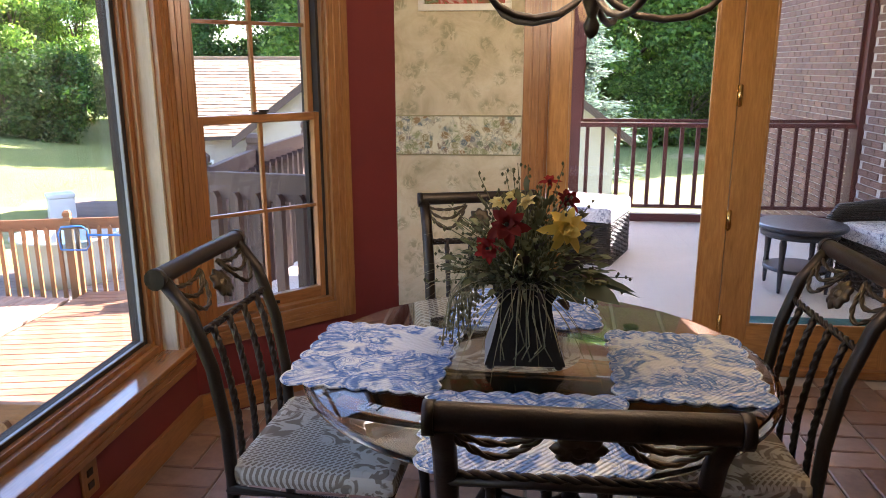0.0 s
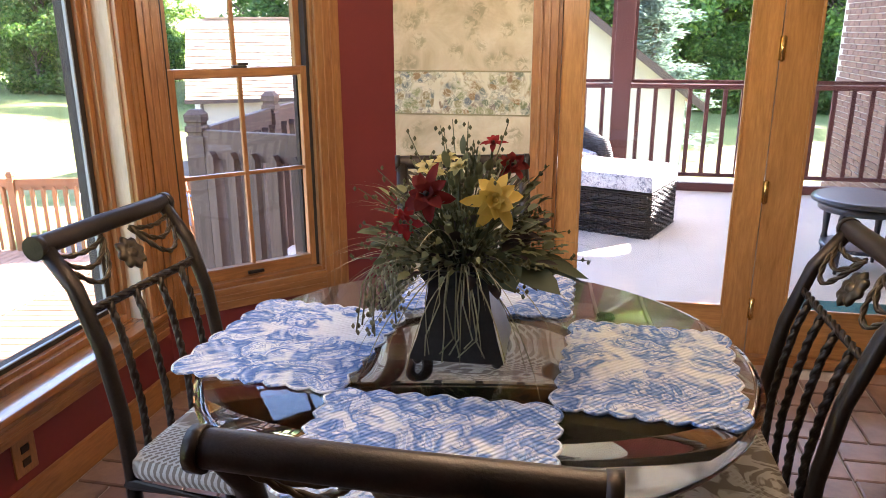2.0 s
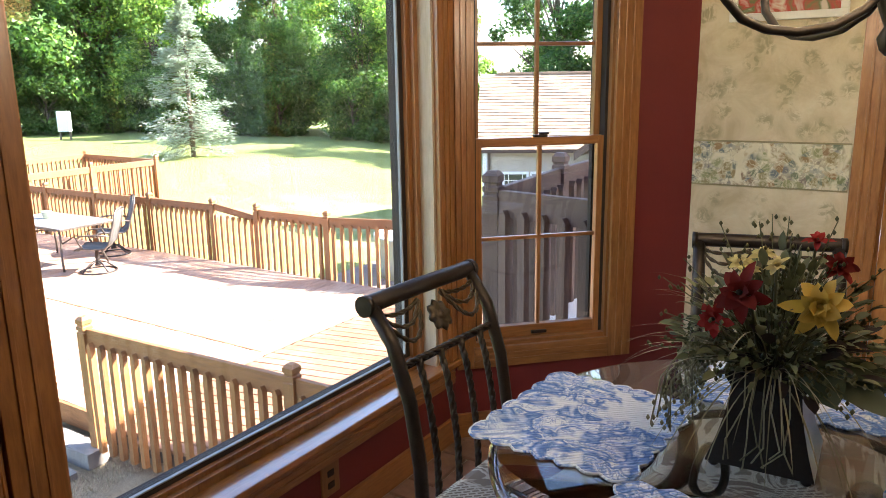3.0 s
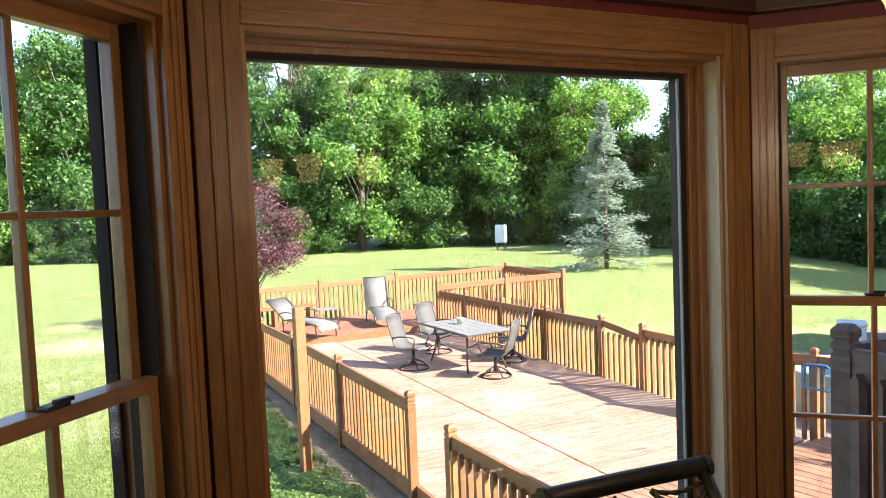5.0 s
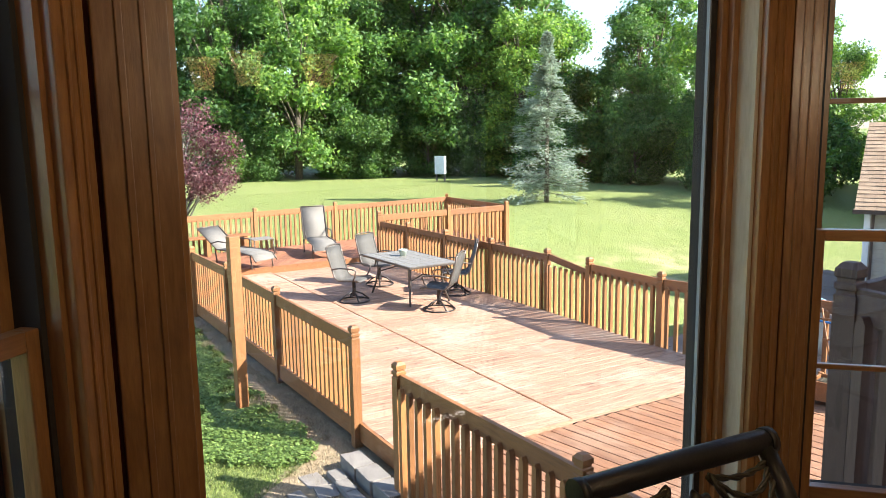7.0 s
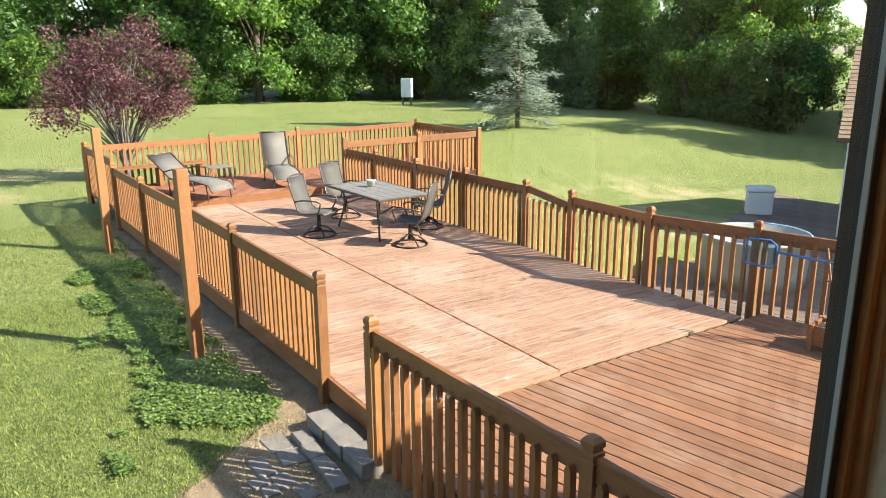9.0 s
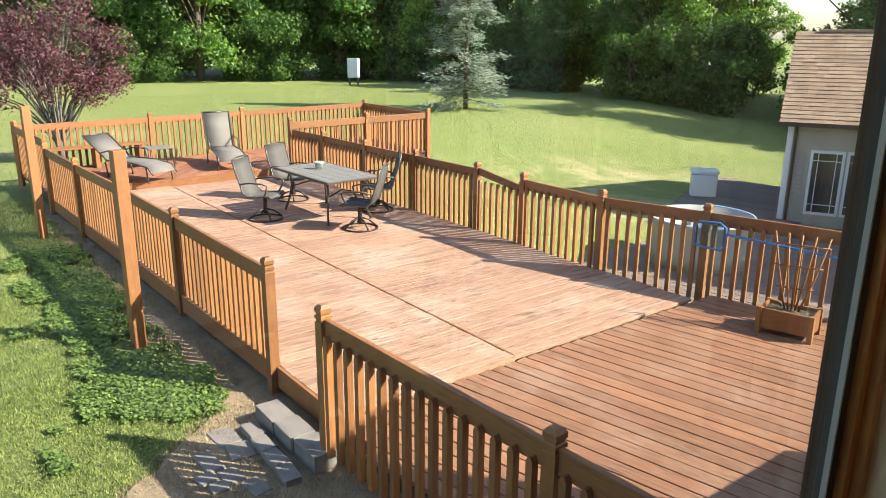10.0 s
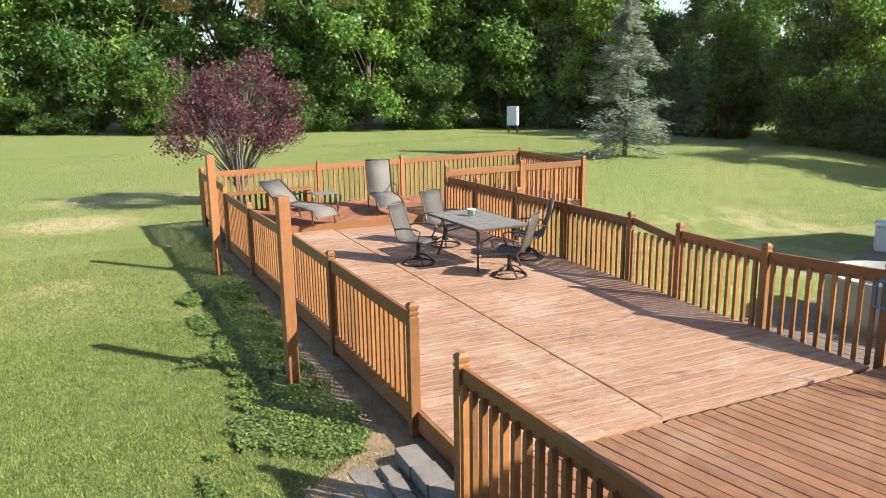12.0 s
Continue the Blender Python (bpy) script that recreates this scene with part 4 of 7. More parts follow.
def blade(bm, p0, d, length, width, droop, seg=5, fold=0.15, twist=0.0):
    """A leaf or grass blade that arches over; cupped along its middle."""
    p0, d = Vector(p0), Vector(d).normalized()
    side = d.cross(Vector((0, 0, 1)))
    if side.length < 0.05:
        side = Vector((1, 0, 0))
    side.normalize()
    if twist:
        side = Matrix.Rotation(twist, 3, d) @ side
    rows = []
    p = p0.copy()
    dd = d.copy()
    for i in range(seg + 1):
        t = i / seg
        w = width * (math.sin(math.pi * min(1, 0.12 + 0.88 * t)) ** 0.7) * (1 if t < 1 else 0.02)
        nrm = side.cross(dd)
        rows.append((bm.verts.new(p - side * w * 0.5 + nrm * fold * w), bm.verts.new(p), bm.verts.new(p + side * w * 0.5 + nrm * fold * w)))
        dd = (dd + Vector((0, 0, -droop / seg))).normalized()
        p = p + dd * (length / seg)
    for r0, r1 in zip(rows, rows[1:]):
        for k in range(2):
            f = bm.faces.new((r0[k], r0[k + 1], r1[k + 1], r1[k]))
            f.smooth = True


arr = thing("flower_arrangement", pose(0.036, 1.886, VZ + 0.165, 0, 0, 0), "silk arrangement of red and yellow blooms with grasses", "flowers")
rng = random.Random(11)
stem_m = leaf_color("olive stems", (0.05, 0.06, 0.02), (0.12, 0.11, 0.04))
green_m = leaf_color("dull green leaves", (0.030, 0.042, 0.016), (0.26, 0.27, 0.13))
broad_m = leaf_color("dark broad leaves", (0.022, 0.036, 0.016), (0.055, 0.075, 0.032))
dark_m = leaf_color("dark burgundy foliage", (0.020, 0.012, 0.012), (0.06, 0.035, 0.028))
grass_m = leaf_color("dry tan grass", (0.14, 0.13, 0.06), (0.42, 0.37, 0.22))
red_m = leaf_color("deep red petals", (0.11, 0.006, 0.005), (0.21, 0.011, 0.008), rough=0.9)
bright_m = leaf_color("bright red petals", (0.22, 0.009, 0.008), (0.30, 0.014, 0.012), rough=0.9)
yellow_m = leaf_color("yellow petals", (0.62, 0.40, 0.05), (0.74, 0.54, 0.12))
cream_m = leaf_color("cream yellow blossoms", (0.50, 0.42, 0.14), (0.68, 0.60, 0.30))


def ball_dir(rng, lo=-0.2, hi=1.0):
    a = rng.uniform(0, 2 * math.pi)
    z = rng.uniform(lo, hi)
    r = math.sqrt(max(0, 1 - z * z))
    return Vector((r * math.cos(a), r * math.sin(a), z))


bm = bmesh.new()
for k in range(640):
    d = ball_dir(rng, 0.12, 1.0)
    r = rng.uniform(0.05, 0.20)
    p = Vector((d.x * r * 1.05, d.y * r, 0.03 + abs(d.z) * r * 1.2))
    blade(bm, p, d + Vector((0, 0, 0.2)), rng.uniform(0.020, 0.044), rng.uniform(0.008, 0.019), rng.uniform(0.2, 1.0), 4, 0.12, rng.uniform(-1, 1))
part("green_leaves", bm, green_m, arr)["kind"] = "stuff"
bm = bmesh.new()
for k in range(90):
    d = ball_dir(rng, 0.0, 0.8)
    r = rng.uniform(0.02, 0.15)
    p = Vector((d.x * r + 0.03, d.y * r, 0.03 + abs(d.z) * r))
    blade(bm, p, d, rng.uniform(0.03, 0.06), rng.uniform(0.014, 0.030), rng.uniform(0.2, 0.8), 4, 0.15, rng.uniform(-1, 1))
part("dark_leaves", bm, dark_m, arr)["kind"] = "stuff"
bm = bmesh.new()
for a, l in ((-0.25, 0.20), (-0.05, 0.19), (0.4, 0.17), (-0.7, 0.18), (0.1, 0.15), (-1.2, 0.14), (0.9, 0.15)):
    blade(bm, (0.08, -0.05, 0.055), (math.cos(a), math.sin(a), 0.1), l, 0.075, 0.35, 6, 0.10, rng.uniform(-0.5, 0.5))
part("broad_leaves", bm, broad_m, arr, "broad dark green leaves")
bm = bmesh.new()
for k in range(75):
    d = ball_dir(rng, 0.15, 0.95)
    blade(bm, (d.x * 0.03, d.y * 0.03, 0.02), d, rng.uniform(0.22, 0.36), rng.uniform(0.002, 0.004), rng.uniform(0.9, 2.0), 10, 0.1)
for k in range(9):
    x = rng.uniform(-0.06, 0.06)
    pts = [(x * 0.6, -0.055, 0.05), (x, -0.088, 0.055), (x * 1.1 + rng.uniform(-.01, .01), -0.106, -0.02), (x * 1.2 + rng.uniform(-.02, .02), -0.118, -0.09), (x * 1.3 + rng.uniform(-.03, .03), -0.128, rng.uniform(-0.15, -0.10))]
    ring_tube(bm, pts, 0.0016, 4)
for k in range(16):
    y = rng.uniform(-0.14, 0.03)
    dx = rng.uniform(0.13, 0.19)
    pts = [(-0.03, y * 0.3, 0.05), (-dx * 0.7, y, rng.uniform(0.06, 0.12)), (-dx, y * 1.1, 0.02), (-dx * rng.uniform(0.9, 1.1), y * 1.15, rng.uniform(-0.10, -0.03))]
    ring_tube(bm, pts, 0.0018, 4)
    for j in range(14):
        q = Vector(pts[1]).lerp(Vector(pts[3]), j / 13) + Vector((rng.uniform(-.014, .014), rng.uniform(-.014, .014), rng.uniform(-.010, .010)))
        lathe(bm, [(0.0010, -0.006), (0.0045, 0.0), (0.0010, 0.006)], 5, Matrix.Translation(q))
part("grass_spray", bm, grass_m, arr)["kind"] = "stuff"
bm = bmesh.new()
for k in range(95):
    d = ball_dir(rng, 0.0, 1.0)
    ln = rng.uniform(0.15, 0.29)
    tip = Vector((d.x * ln, d.y * ln, 0.02 + d.z * ln * 1.15))
    mid = tip * 0.5 + Vector((0, 0, 0.03))
    ring_tube(bm, [(0, 0, 0.0), mid, tip], [0.0022, 0.0016, 0.001], 4)
    for j in range(9):
        q = mid.lerp(tip, j / 8) + Vector((rng.uniform(-.012, .012), rng.uniform(-.012, .012), rng.uniform(-.008, .008)))
        lathe(bm, [(0.0010, -0.005), (0.0042, 0.0), (0.0010, 0.005)], 5, Matrix.Translation(q))
part("berry_spray", bm, stem_m, arr)["kind"] = "stuff"


def bloom(name, p, aim, size, material, petals, label):
    bm = bmesh.new()
    aim = Vector(aim).normalized()
    q = aim.to_track_quat("Z", "Y").to_matrix().to_4x4()
    b = bmesh.new()
    for ring, (n, el, ln) in enumerate(((petals, 0.30, 1.0), (petals, 0.8, 0.78), (petals, 1.8, 0.50))):
        for k in range(n):
            a = (k + 0.5 * ring) * 2 * math.pi / n + rng.uniform(-0.15, 0.15)
            blade(b, (0, 0, 0), (math.cos(a), math.sin(a), el), size * ln * rng.uniform(0.85, 1.15), size * rng.uniform(0.40, 0.52), rng.uniform(0.2, 0.8), 5, 0.22, rng.uniform(-0.6, 0.6))
    join(bm, b, Matrix.Translation(p) @ q)
    f = part(name, bm, material, arr, label)
    bm = bmesh.new()
    lathe(bm, [(size * 0.08, 0.0), (size * 0.09, size * 0.25), (size * 0.03, size * 0.32)], 8, Matrix.Translation(p) @ q)
    part("flower_centre", bm, dark_m if material in (red_m, bright_m) else yellow_m, f)
    bm = bmesh.new()
    ring_tube(bm, [(p[0] * 0.2, p[1] * 0.2, 0.0), (p[0] * 0.75, p[1] * 0.75, p[2] * 0.6), p], 0.003, 5)
    part("stem", bm, stem_m, f)


bloom("red_flower", (-0.045, -0.13, 0.212), (-0.2, -1, 0.35), 0.060, red_m, 5, "deep red bloom")
bloom("red_flower", (-0.088, -0.13, 0.155), (-0.4, -1, 0.2), 0.045, bright_m, 5, "bright red bloom")
bloom("red_flower", (0.098, 0.02, 0.245), (0.3, -0.7, 0.7), 0.040, red_m, 5, "small deep red bloom")
bloom("red_flower", (0.055, 0.05, 0.285), (0.1, -0.4, 0.9), 0.030, bright_m, 4, "small red bloom")
bloom("yellow_flower", (0.085, -0.14, 0.208), (0.25, -1, 0.25), 0.060, yellow_m, 6, "yellow bloom")
for q in ((-0.07, -0.03, 0.245), (-0.03, -0.02, 0.262), (0.0, -0.05, 0.250), (-0.05, -0.05, 0.235)):
    bloom("cream_flower", q, (rng.uniform(-0.4, 0.4), -0.5, 0.9), 0.030, cream_m, 5, "cream yellow blossom")

# chandelier


def shade_mat():
    mat, nt, nd, lk, bs = nodes_of("amber frosted glass shade")
    n = noise_tex(nt, mapped(nt), 16.0, 4.0, 0.6, 1.5)
    c = ramp(nt, n, [(0.3, (0.80, 0.46, 0.13)), (0.7, (0.98, 0.68, 0.28))])
    bs.inputs["Base Color"].default_value = (0.42, 0.25, 0.09, 1)
    lk.new(c, bs.inputs["Emission Color"])
    bs.inputs["Emission Strength"].default_value = 0.27
    bs.inputs["Roughness"].default_value = 0.25
    return mat


amber = shade_mat()
bulb_m, nt, nd, lk, bs = nodes_of("lit bulb")
bs.inputs["Emission Color"].default_value = (1.0, 0.82, 0.50, 1)
bs.inputs["Emission Strength"].default_value = 25.0
ch = thing("chandelier", pose(0.175, 1.90, 1.565), "dark bronze scroll chandelier with lit amber glass shades", "chandelier")
bm = bmesh.new()
lathe(bm, [(0.004, -0.02), (0.014, -0.01), (0.020, 0.01), (0.010, 0.03), (0.022, 0.06), (0.030, 0.10), (0.016, 0.14), (0.012, 0.30), (0.020, 0.34), (0.012, 0.38), (0.008, 0.72)], 16)
part("stem", bm, iron, ch)
bm = bmesh.new()
lathe(bm, [(0.02, 0.69), (0.05, 0.715), (0.065, 0.756)], 20)
part("canopy", bm, iron, ch)
for k in range(5):
    a = radians(215 + 72 * k)
    c, s = math.cos(a), math.sin(a)
    R = 0.26
    sweep = [(0.012, 0.095), (0.05, 0.058), (0.10, 0.032), (0.165, 0.022), (0.220, 0.028), (0.264, 0.046), (0.296, 0.080), (0.304, 0.114), (0.294, 0.148), (0.272, 0.171), (0.246, 0.177), (0.222, 0.164), (0.211, 0.140), (0.218, 0.120), (0.232, 0.116)]
    bm = bmesh.new()
    ring_tube(bm, [(c * r, s * r, z) for r, z in sweep], [0.007] + [0.0085] * 12 + [0.007, 0.005], 8)
    lathe(bm, [(0.004, -0.013), (0.013, 0.0), (0.004, 0.013)], 10, pose(c * 0.232, s * 0.232, 0.116))
    arm = part("arm", bm, iron, ch)
    bm = bmesh.new()
    lathe(bm, [(0.010, 0.118), (0.014, 0.135), (0.030, 0.148), (0.038, 0.158), (0.038, 0.176), (0.030, 0.178)], 18, pose(c * R, s * R, 0.033))
    part("cup", bm, iron, arm)
    bm = bmesh.new()
    lathe(bm, [(0.036, 0.176), (0.041, 0.20), (0.045, 0.225), (0.049, 0.25), (0.055, 0.275), (0.066, 0.297), (0.075, 0.305), (0.072, 0.305), (0.063, 0.296), (0.052, 0.274), (0.046, 0.25), (0.042, 0.225), (0.036, 0.19)], 24, pose(c * R, s * R, 0.033), cap=False)
    part("shade", bm, amber, arm, "amber frosted glass shade").visible_shadow = False
    bm = bmesh.new()
    lathe(bm, [(0.002, 0.20), (0.016, 0.22), (0.020, 0.245), (0.012, 0.27), (0.002, 0.278)], 12, pose(c * R, s * R, 0.033))
    part("bulb", bm, bulb_m, arm)
    ld = bpy.data.lights.new("bulb_light", "POINT")
    ld.energy = 0.24
    ld.color = (1.0, 0.84, 0.62)
    ld.shadow_soft_size = 0.03
    new("bulb_light", ld).matrix_basis = ch.matrix_basis @ pose(c * R, s * R, 0.30)

# ---- the deck ----
DECK = -1.352
deck_light_y = wood("sun-bleached deck board", (0.10, 0.042, 0.024), (0.52, 0.305, 0.190), "y", 0.8, 1.0, worn=(0.44, 0.32, 0.235), vary=0.18, streak=26, grain=0.5, checks=0.95)
deck_dark_x = wood("brown deck board", (0.150, 0.062, 0.028), (0.33, 0.155, 0.074), "x", 0.75, 1.0, worn=(0.33, 0.205, 0.13), vary=0.28, streak=20, grain=0.5, checks=0.95)
deck_red_x = wood("red-brown deck board", (0.20, 0.075, 0.036), (0.34, 0.14, 0.068), "x", 0.7, 1.0, vary=0.3, streak=14, checks=0.6)
rail_z = wood("stained rail wood upright", (0.20, 0.078, 0.022), (0.36, 0.155, 0.046), "z", 0.6, 1.0, vary=0.35, checks=0.5)
rail_x = wood("stained rail wood level", (0.17, 0.064, 0.020), (0.29, 0.118, 0.036), "x", 0.6, 1.0, vary=0.25, checks=0.5)
grey_z = wood("weathered landing wood upright", (0.085, 0.048, 0.036), (0.17, 0.10, 0.075), "z", 0.75, 1.0, vary=0.3)
grey_x = wood("weathered landing wood level", (0.085, 0.048, 0.036), (0.17, 0.10, 0.075), "x", 0.75, 1.0, vary=0.3)
# slab below the boards: shade in the gaps is put into its dark colour
under = paint("dark underdeck shade", (0.05, 0.03, 0.02), 0.9)


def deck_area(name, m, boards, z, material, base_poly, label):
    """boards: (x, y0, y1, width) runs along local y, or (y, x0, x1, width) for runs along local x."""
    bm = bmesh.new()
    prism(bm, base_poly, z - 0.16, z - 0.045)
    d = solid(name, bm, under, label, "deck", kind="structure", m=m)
    return d


def board(parent, material, x0, x1, y0, y1, z, rng):
    bm = bmesh.new()
    dz = rng.uniform(-0.002, 0.002)
    b = 0.004
    lo, hi = z - 0.034 + dz, z + dz
    v = [bm.verts.new(q) for q in ((x0, y0, lo), (x1, y0, lo), (x1, y1, lo), (x0, y1, lo), (x0, y0, hi - b), (x1, y0, hi - b), (x1, y1, hi - b), (x0, y1, hi - b), (x0 + b, y0 + b, hi), (x1 - b, y0 + b, hi), (x1 - b, y1 - b, hi), (x0 + b, y1 - b, hi))]
    for f in ((3, 2, 1, 0), (0, 1, 5, 4), (1, 2, 6, 5), (2, 3, 7, 6), (3, 0, 4, 7), (4, 5, 9, 8), (5, 6, 10, 9), (6, 7, 11, 10), (7, 4, 8, 11), (8, 9, 10, 11)):
        bm.faces.new([v[i] for i in f])
    return part("board", bm, material, parent)


rng = random.Random(5)
X_END, X_STEP = -5.60, -15.6
# middle deck in two strips, boards across
def walk_edge(x):
    """The lawn side of the walk, just inside the railing."""
    return 3.85 - 0.22 * max(0.0, min(1.0, (-6.7 - x) / 8.85))


for y0, y1, z, nm in ((3.72, 5.700, DECK + 0.022, "deck_walk"), (5.722, 8.47, DECK, "deck_middle")):
    d = deck_area(nm, pose(0, 0, 0), None, z, None, [(X_STEP, y0 + 0.15), (X_END - 0.02, y0 + 0.15), (X_END - 0.02, y1 - 0.02), (X_STEP, y1 - 0.02)], "sun-bleached wooden deck boards laid crosswise")
    x = X_STEP
    while x < X_END - 0.05:
        w = min(0.138, X_END - x)
        a = y0 if nm == "deck_middle" else walk_edge(x)
        board(d, deck_light_y, x + 0.003, x + w - 0.003, a, y1 + rng.uniform(-0.004, 0.004), z, rng)
        x += 0.139
    if nm == "deck_walk":
        one("seam_board", rail_x, d, X_STEP, X_END, y1 + 0.001, y1 + 0.020, z - 0.05, z + 0.004)
        one("end_board", deck_light_y, d, X_END, X_END + 0.035, 3.86, y1, z - 0.10, z + 0.003, bevel=0.004)
        bm = bmesh.new()
        line = [(X_STEP, walk_edge(X_STEP)), (-6.7, walk_edge(-6.7)), (X_END, walk_edge(X_END))]
        prism(bm, [(x, y - 0.034) for x, y in line] + [(x, y - 0.002) for x, y in line[::-1]], z - 0.20, z - 0.002)
        part("edge_board", bm, rail_x, d)
# raised far deck, boards on the diagonal
PLAT = DECK + 0.15
d = deck_area("deck_far", pose(0, 0, 0), None, PLAT, None, [(-18.25, 3.55), (X_STEP - 0.02, 3.55), (X_STEP - 0.02, 8.3), (-15.8, 8.3), (-15.8, 12.15), (-19.0, 12.15)], "raised red-brown deck platform with diagonal boards")
one("step_riser", rail_x, d, X_STEP - 0.02, X_STEP + 0.01, 3.72, 8.3, DECK - 0.04, PLAT + 0.002, bevel=0.004)


def clipped_boards(parent, material, poly, angle, width, gap, z, rng):
    """Boards at an angle, cut off along a convex polygon."""
    ca, sa = math.cos(angle), math.sin(angle)
    loc = [(x * ca + y * sa, -x * sa + y * ca) for x, y in poly]
    v = min(q[1] for q in loc)
    top = max(q[1] for q in loc)
    while v < top - 0.02:
        c = v + width / 2
        us = []
        n = len(loc)
        for i in range(n):
            (u0, v0), (u1, v1) = loc[i], loc[(i + 1) % n]
            if (v0 - c) * (v1 - c) < 0:
                us.append(u0 + (u1 - u0) * (c - v0) / (v1 - v0))
        if len(us) >= 2 and max(us) - min(us) > 0.1:
            b = board(parent, material, min(us), max(us), v, v + width, z, rng)
            b.matrix_local = pose(0, 0, 0, 0, 0, math.degrees(angle))
        v += width + gap


clipped_boards(d, deck_red_x, [(-18.25, 3.58), (X_STEP - 0.02, 3.58), (X_STEP - 0.02, 8.3), (-18.45, 8.3)], radians(-40), 0.135, 0.012, PLAT, rng)
clipped_boards(d, deck_red_x, [(-18.45, 8.31), (-15.8, 8.31), (-15.8, 12.15), (-18.95, 12.15)], radians(-40), 0.135, 0.012, PLAT, rng)
# near deck, weathered, turned a little
near_poly = [(X_END + 0.037, 3.80), (-1.75, 3.80), (-1.75, 9.40), (-4.0, 9.28), (-5.7, 8.83), (-7.03, 8.50), (X_END + 0.037, 8.46)]
d = deck_area("deck_near", pose(0, 0, 0), None, DECK - 0.02, None, [(X_END + 0.05, 3.80), (-1.75, 3.80), (-1.75, 9.35), (-4.0, 9.25), (X_END + 0.05, 8.80)], "weathered brown deck boards beside the house")
clipped_boards(d, deck_dark_x, [(X_END + 0.037, 3.78), (-1.75, 3.78), (-1.75, 9.3), (-4.1, 9.2), (X_END + 0.037, 8.82)], radians(11.5), 0.136, 0.010, DECK - 0.018, rng)


# rails
def post_mesh(name, material, h_top, h_bot, w=0.09):
    """A square post with a notched, chamfered head."""
    bm = bmesh.new()
    a = w / 2
    prof = [(a, h_bot), (a, h_top - 0.135), (a * 0.82, h_top - 0.128), (a * 0.82, h_top - 0.115), (a, h_top - 0.108), (a, h_top - 0.085), (a * 0.82, h_top - 0.078), (a * 0.82, h_top - 0.065), (a, h_top - 0.058), (a, h_top - 0.025), (a * 0.55, h_top)]
    rings = [[bm.verts.new((sx * r, sy * r, z)) for sx, sy in ((-1, -1), (1, -1), (1, 1), (-1, 1))] for r, z in prof]
    bm.faces.new(rings[0][::-1])
    bm.faces.new(rings[-1])
    for r0, r1 in zip(rings, rings[1:]):
        for k in range(4):
            bm.faces.new((r0[k], r0[(k + 1) % 4], r1[(k + 1) % 4], r1[k]))
    return mesh_of(name, bm, material)


def picket_mesh(name, material, top, bot, w=0.046):
    bm = bmesh.new()
    a = w / 2
    r0 = [bm.verts.new((sx * a, sy * a, bot)) for sx, sy in ((-1, -1), (1, -1), (1, 1), (-1, 1))]
    r1 = [bm.verts.new((sx * a, sy * a, top - 0.03)) for sx, sy in ((-1, -1), (1, -1), (1, 1), (-1, 1))]
    r2 = [bm.verts.new((sx * a * 0.3, sy * a, top)) for sx, sy in ((-1, -1), (1, -1), (1, 1), (-1, 1))]
    bm.faces.new(r0[::-1])
    bm.faces.new(r2)
    for u, w2 in ((r0, r1), (r1, r2)):
        for k in range(4):
            bm.faces.new((u[k], u[(k + 1) % 4], w2[(k + 1) % 4], w2[k]))
    return mesh_of(name, bm, material)


MESHES = {}


def rail_run(points, base, label, rise=None, mats=None, foot=0.22, posts=True, last=True, group="deck railings", spacing=0.132, first=True, side=-1):
    """A railing through post points on a deck at height base: posts, a board on edge, pickets with pointed heads."""
    mz, mx = mats or (rail_z, rail_x)
    t = thing("deck_railing", pose(points[0][0], points[0][1], base), label, "railing", group)
    key = (mz.name, foot)
    if key not in MESHES:
        MESHES[key] = (post_mesh("post", mz, 1.045, -foot), picket_mesh("picket", mz, 0.845, -min(foot, 0.12)))
    pm, km = MESHES[key]
    o = Vector((points[0][0], points[0][1], 0))
    for i, p in enumerate(points):
        if (i == 0 and not first) or (i == len(points) - 1 and not last):
            continue
        q = part("post", pm, None, t)
        q.location = Vector((p[0], p[1], 0)) - o
        if len(points) > 1:
            e = points[min(i + 1, len(points) - 1)]
            b = points[max(i - 1, 0)]
            q.rotation_euler = (0, 0, math.atan2(e[1] - b[1], e[0] - b[0]))
    for p0, p1 in zip(points, points[1:]):
        a, b = Vector((p0[0], p0[1], 0)) - o, Vector((p1[0], p1[1], 0)) - o
        ln = (b - a).length
        m = pose(a.x, a.y, 0, 0, 0, math.degrees(math.atan2(b.y - a.y, b.x - a.x)))
        bm = bmesh.new()
        box(bm, 0.045, ln - 0.045, -0.020, 0.020, 0.80, 0.945, bevel=0.005)
        r = part("top_rail", bm, mx, t)
        r.matrix_local = m
        n = max(1, int(round((ln - 0.09) / spacing)))
        for k in range(n):
            q = part("picket", km, None, t)
            q.matrix_local = m @ pose(0.045 + (k + 0.5) * (ln - 0.09) / n, side * 0.039, 0, 0, 0, 0)
    return t


L = "stained wooden deck railing with square pickets"
rail_run([(-5.38, 3.63), (-3.16, 3.73), (-1.72, 3.80)], DECK, "stained wooden deck railing beside the stone steps", foot=0.24)
rail_run([(-6.71, 3.80), (-9.12, 3.77), (-11.42, 3.73), (-13.45, 3.64), (-15.55, 3.58)], DECK, L + " along the lawn", foot=0.24)
rail_run([(-15.62, 3.58), (-18.15, 3.48), (-18.30, 6.20), (-18.55, 8.45), (-19.0, 12.2), (-15.8, 12.1)], PLAT, L + " round the raised platform", foot=0.3, first=False)
rail_run([(-15.8, 12.05), (-15.72, 10.3), (-15.66, 8.36)], PLAT, L + " on the platform side", foot=0.3, first=False)
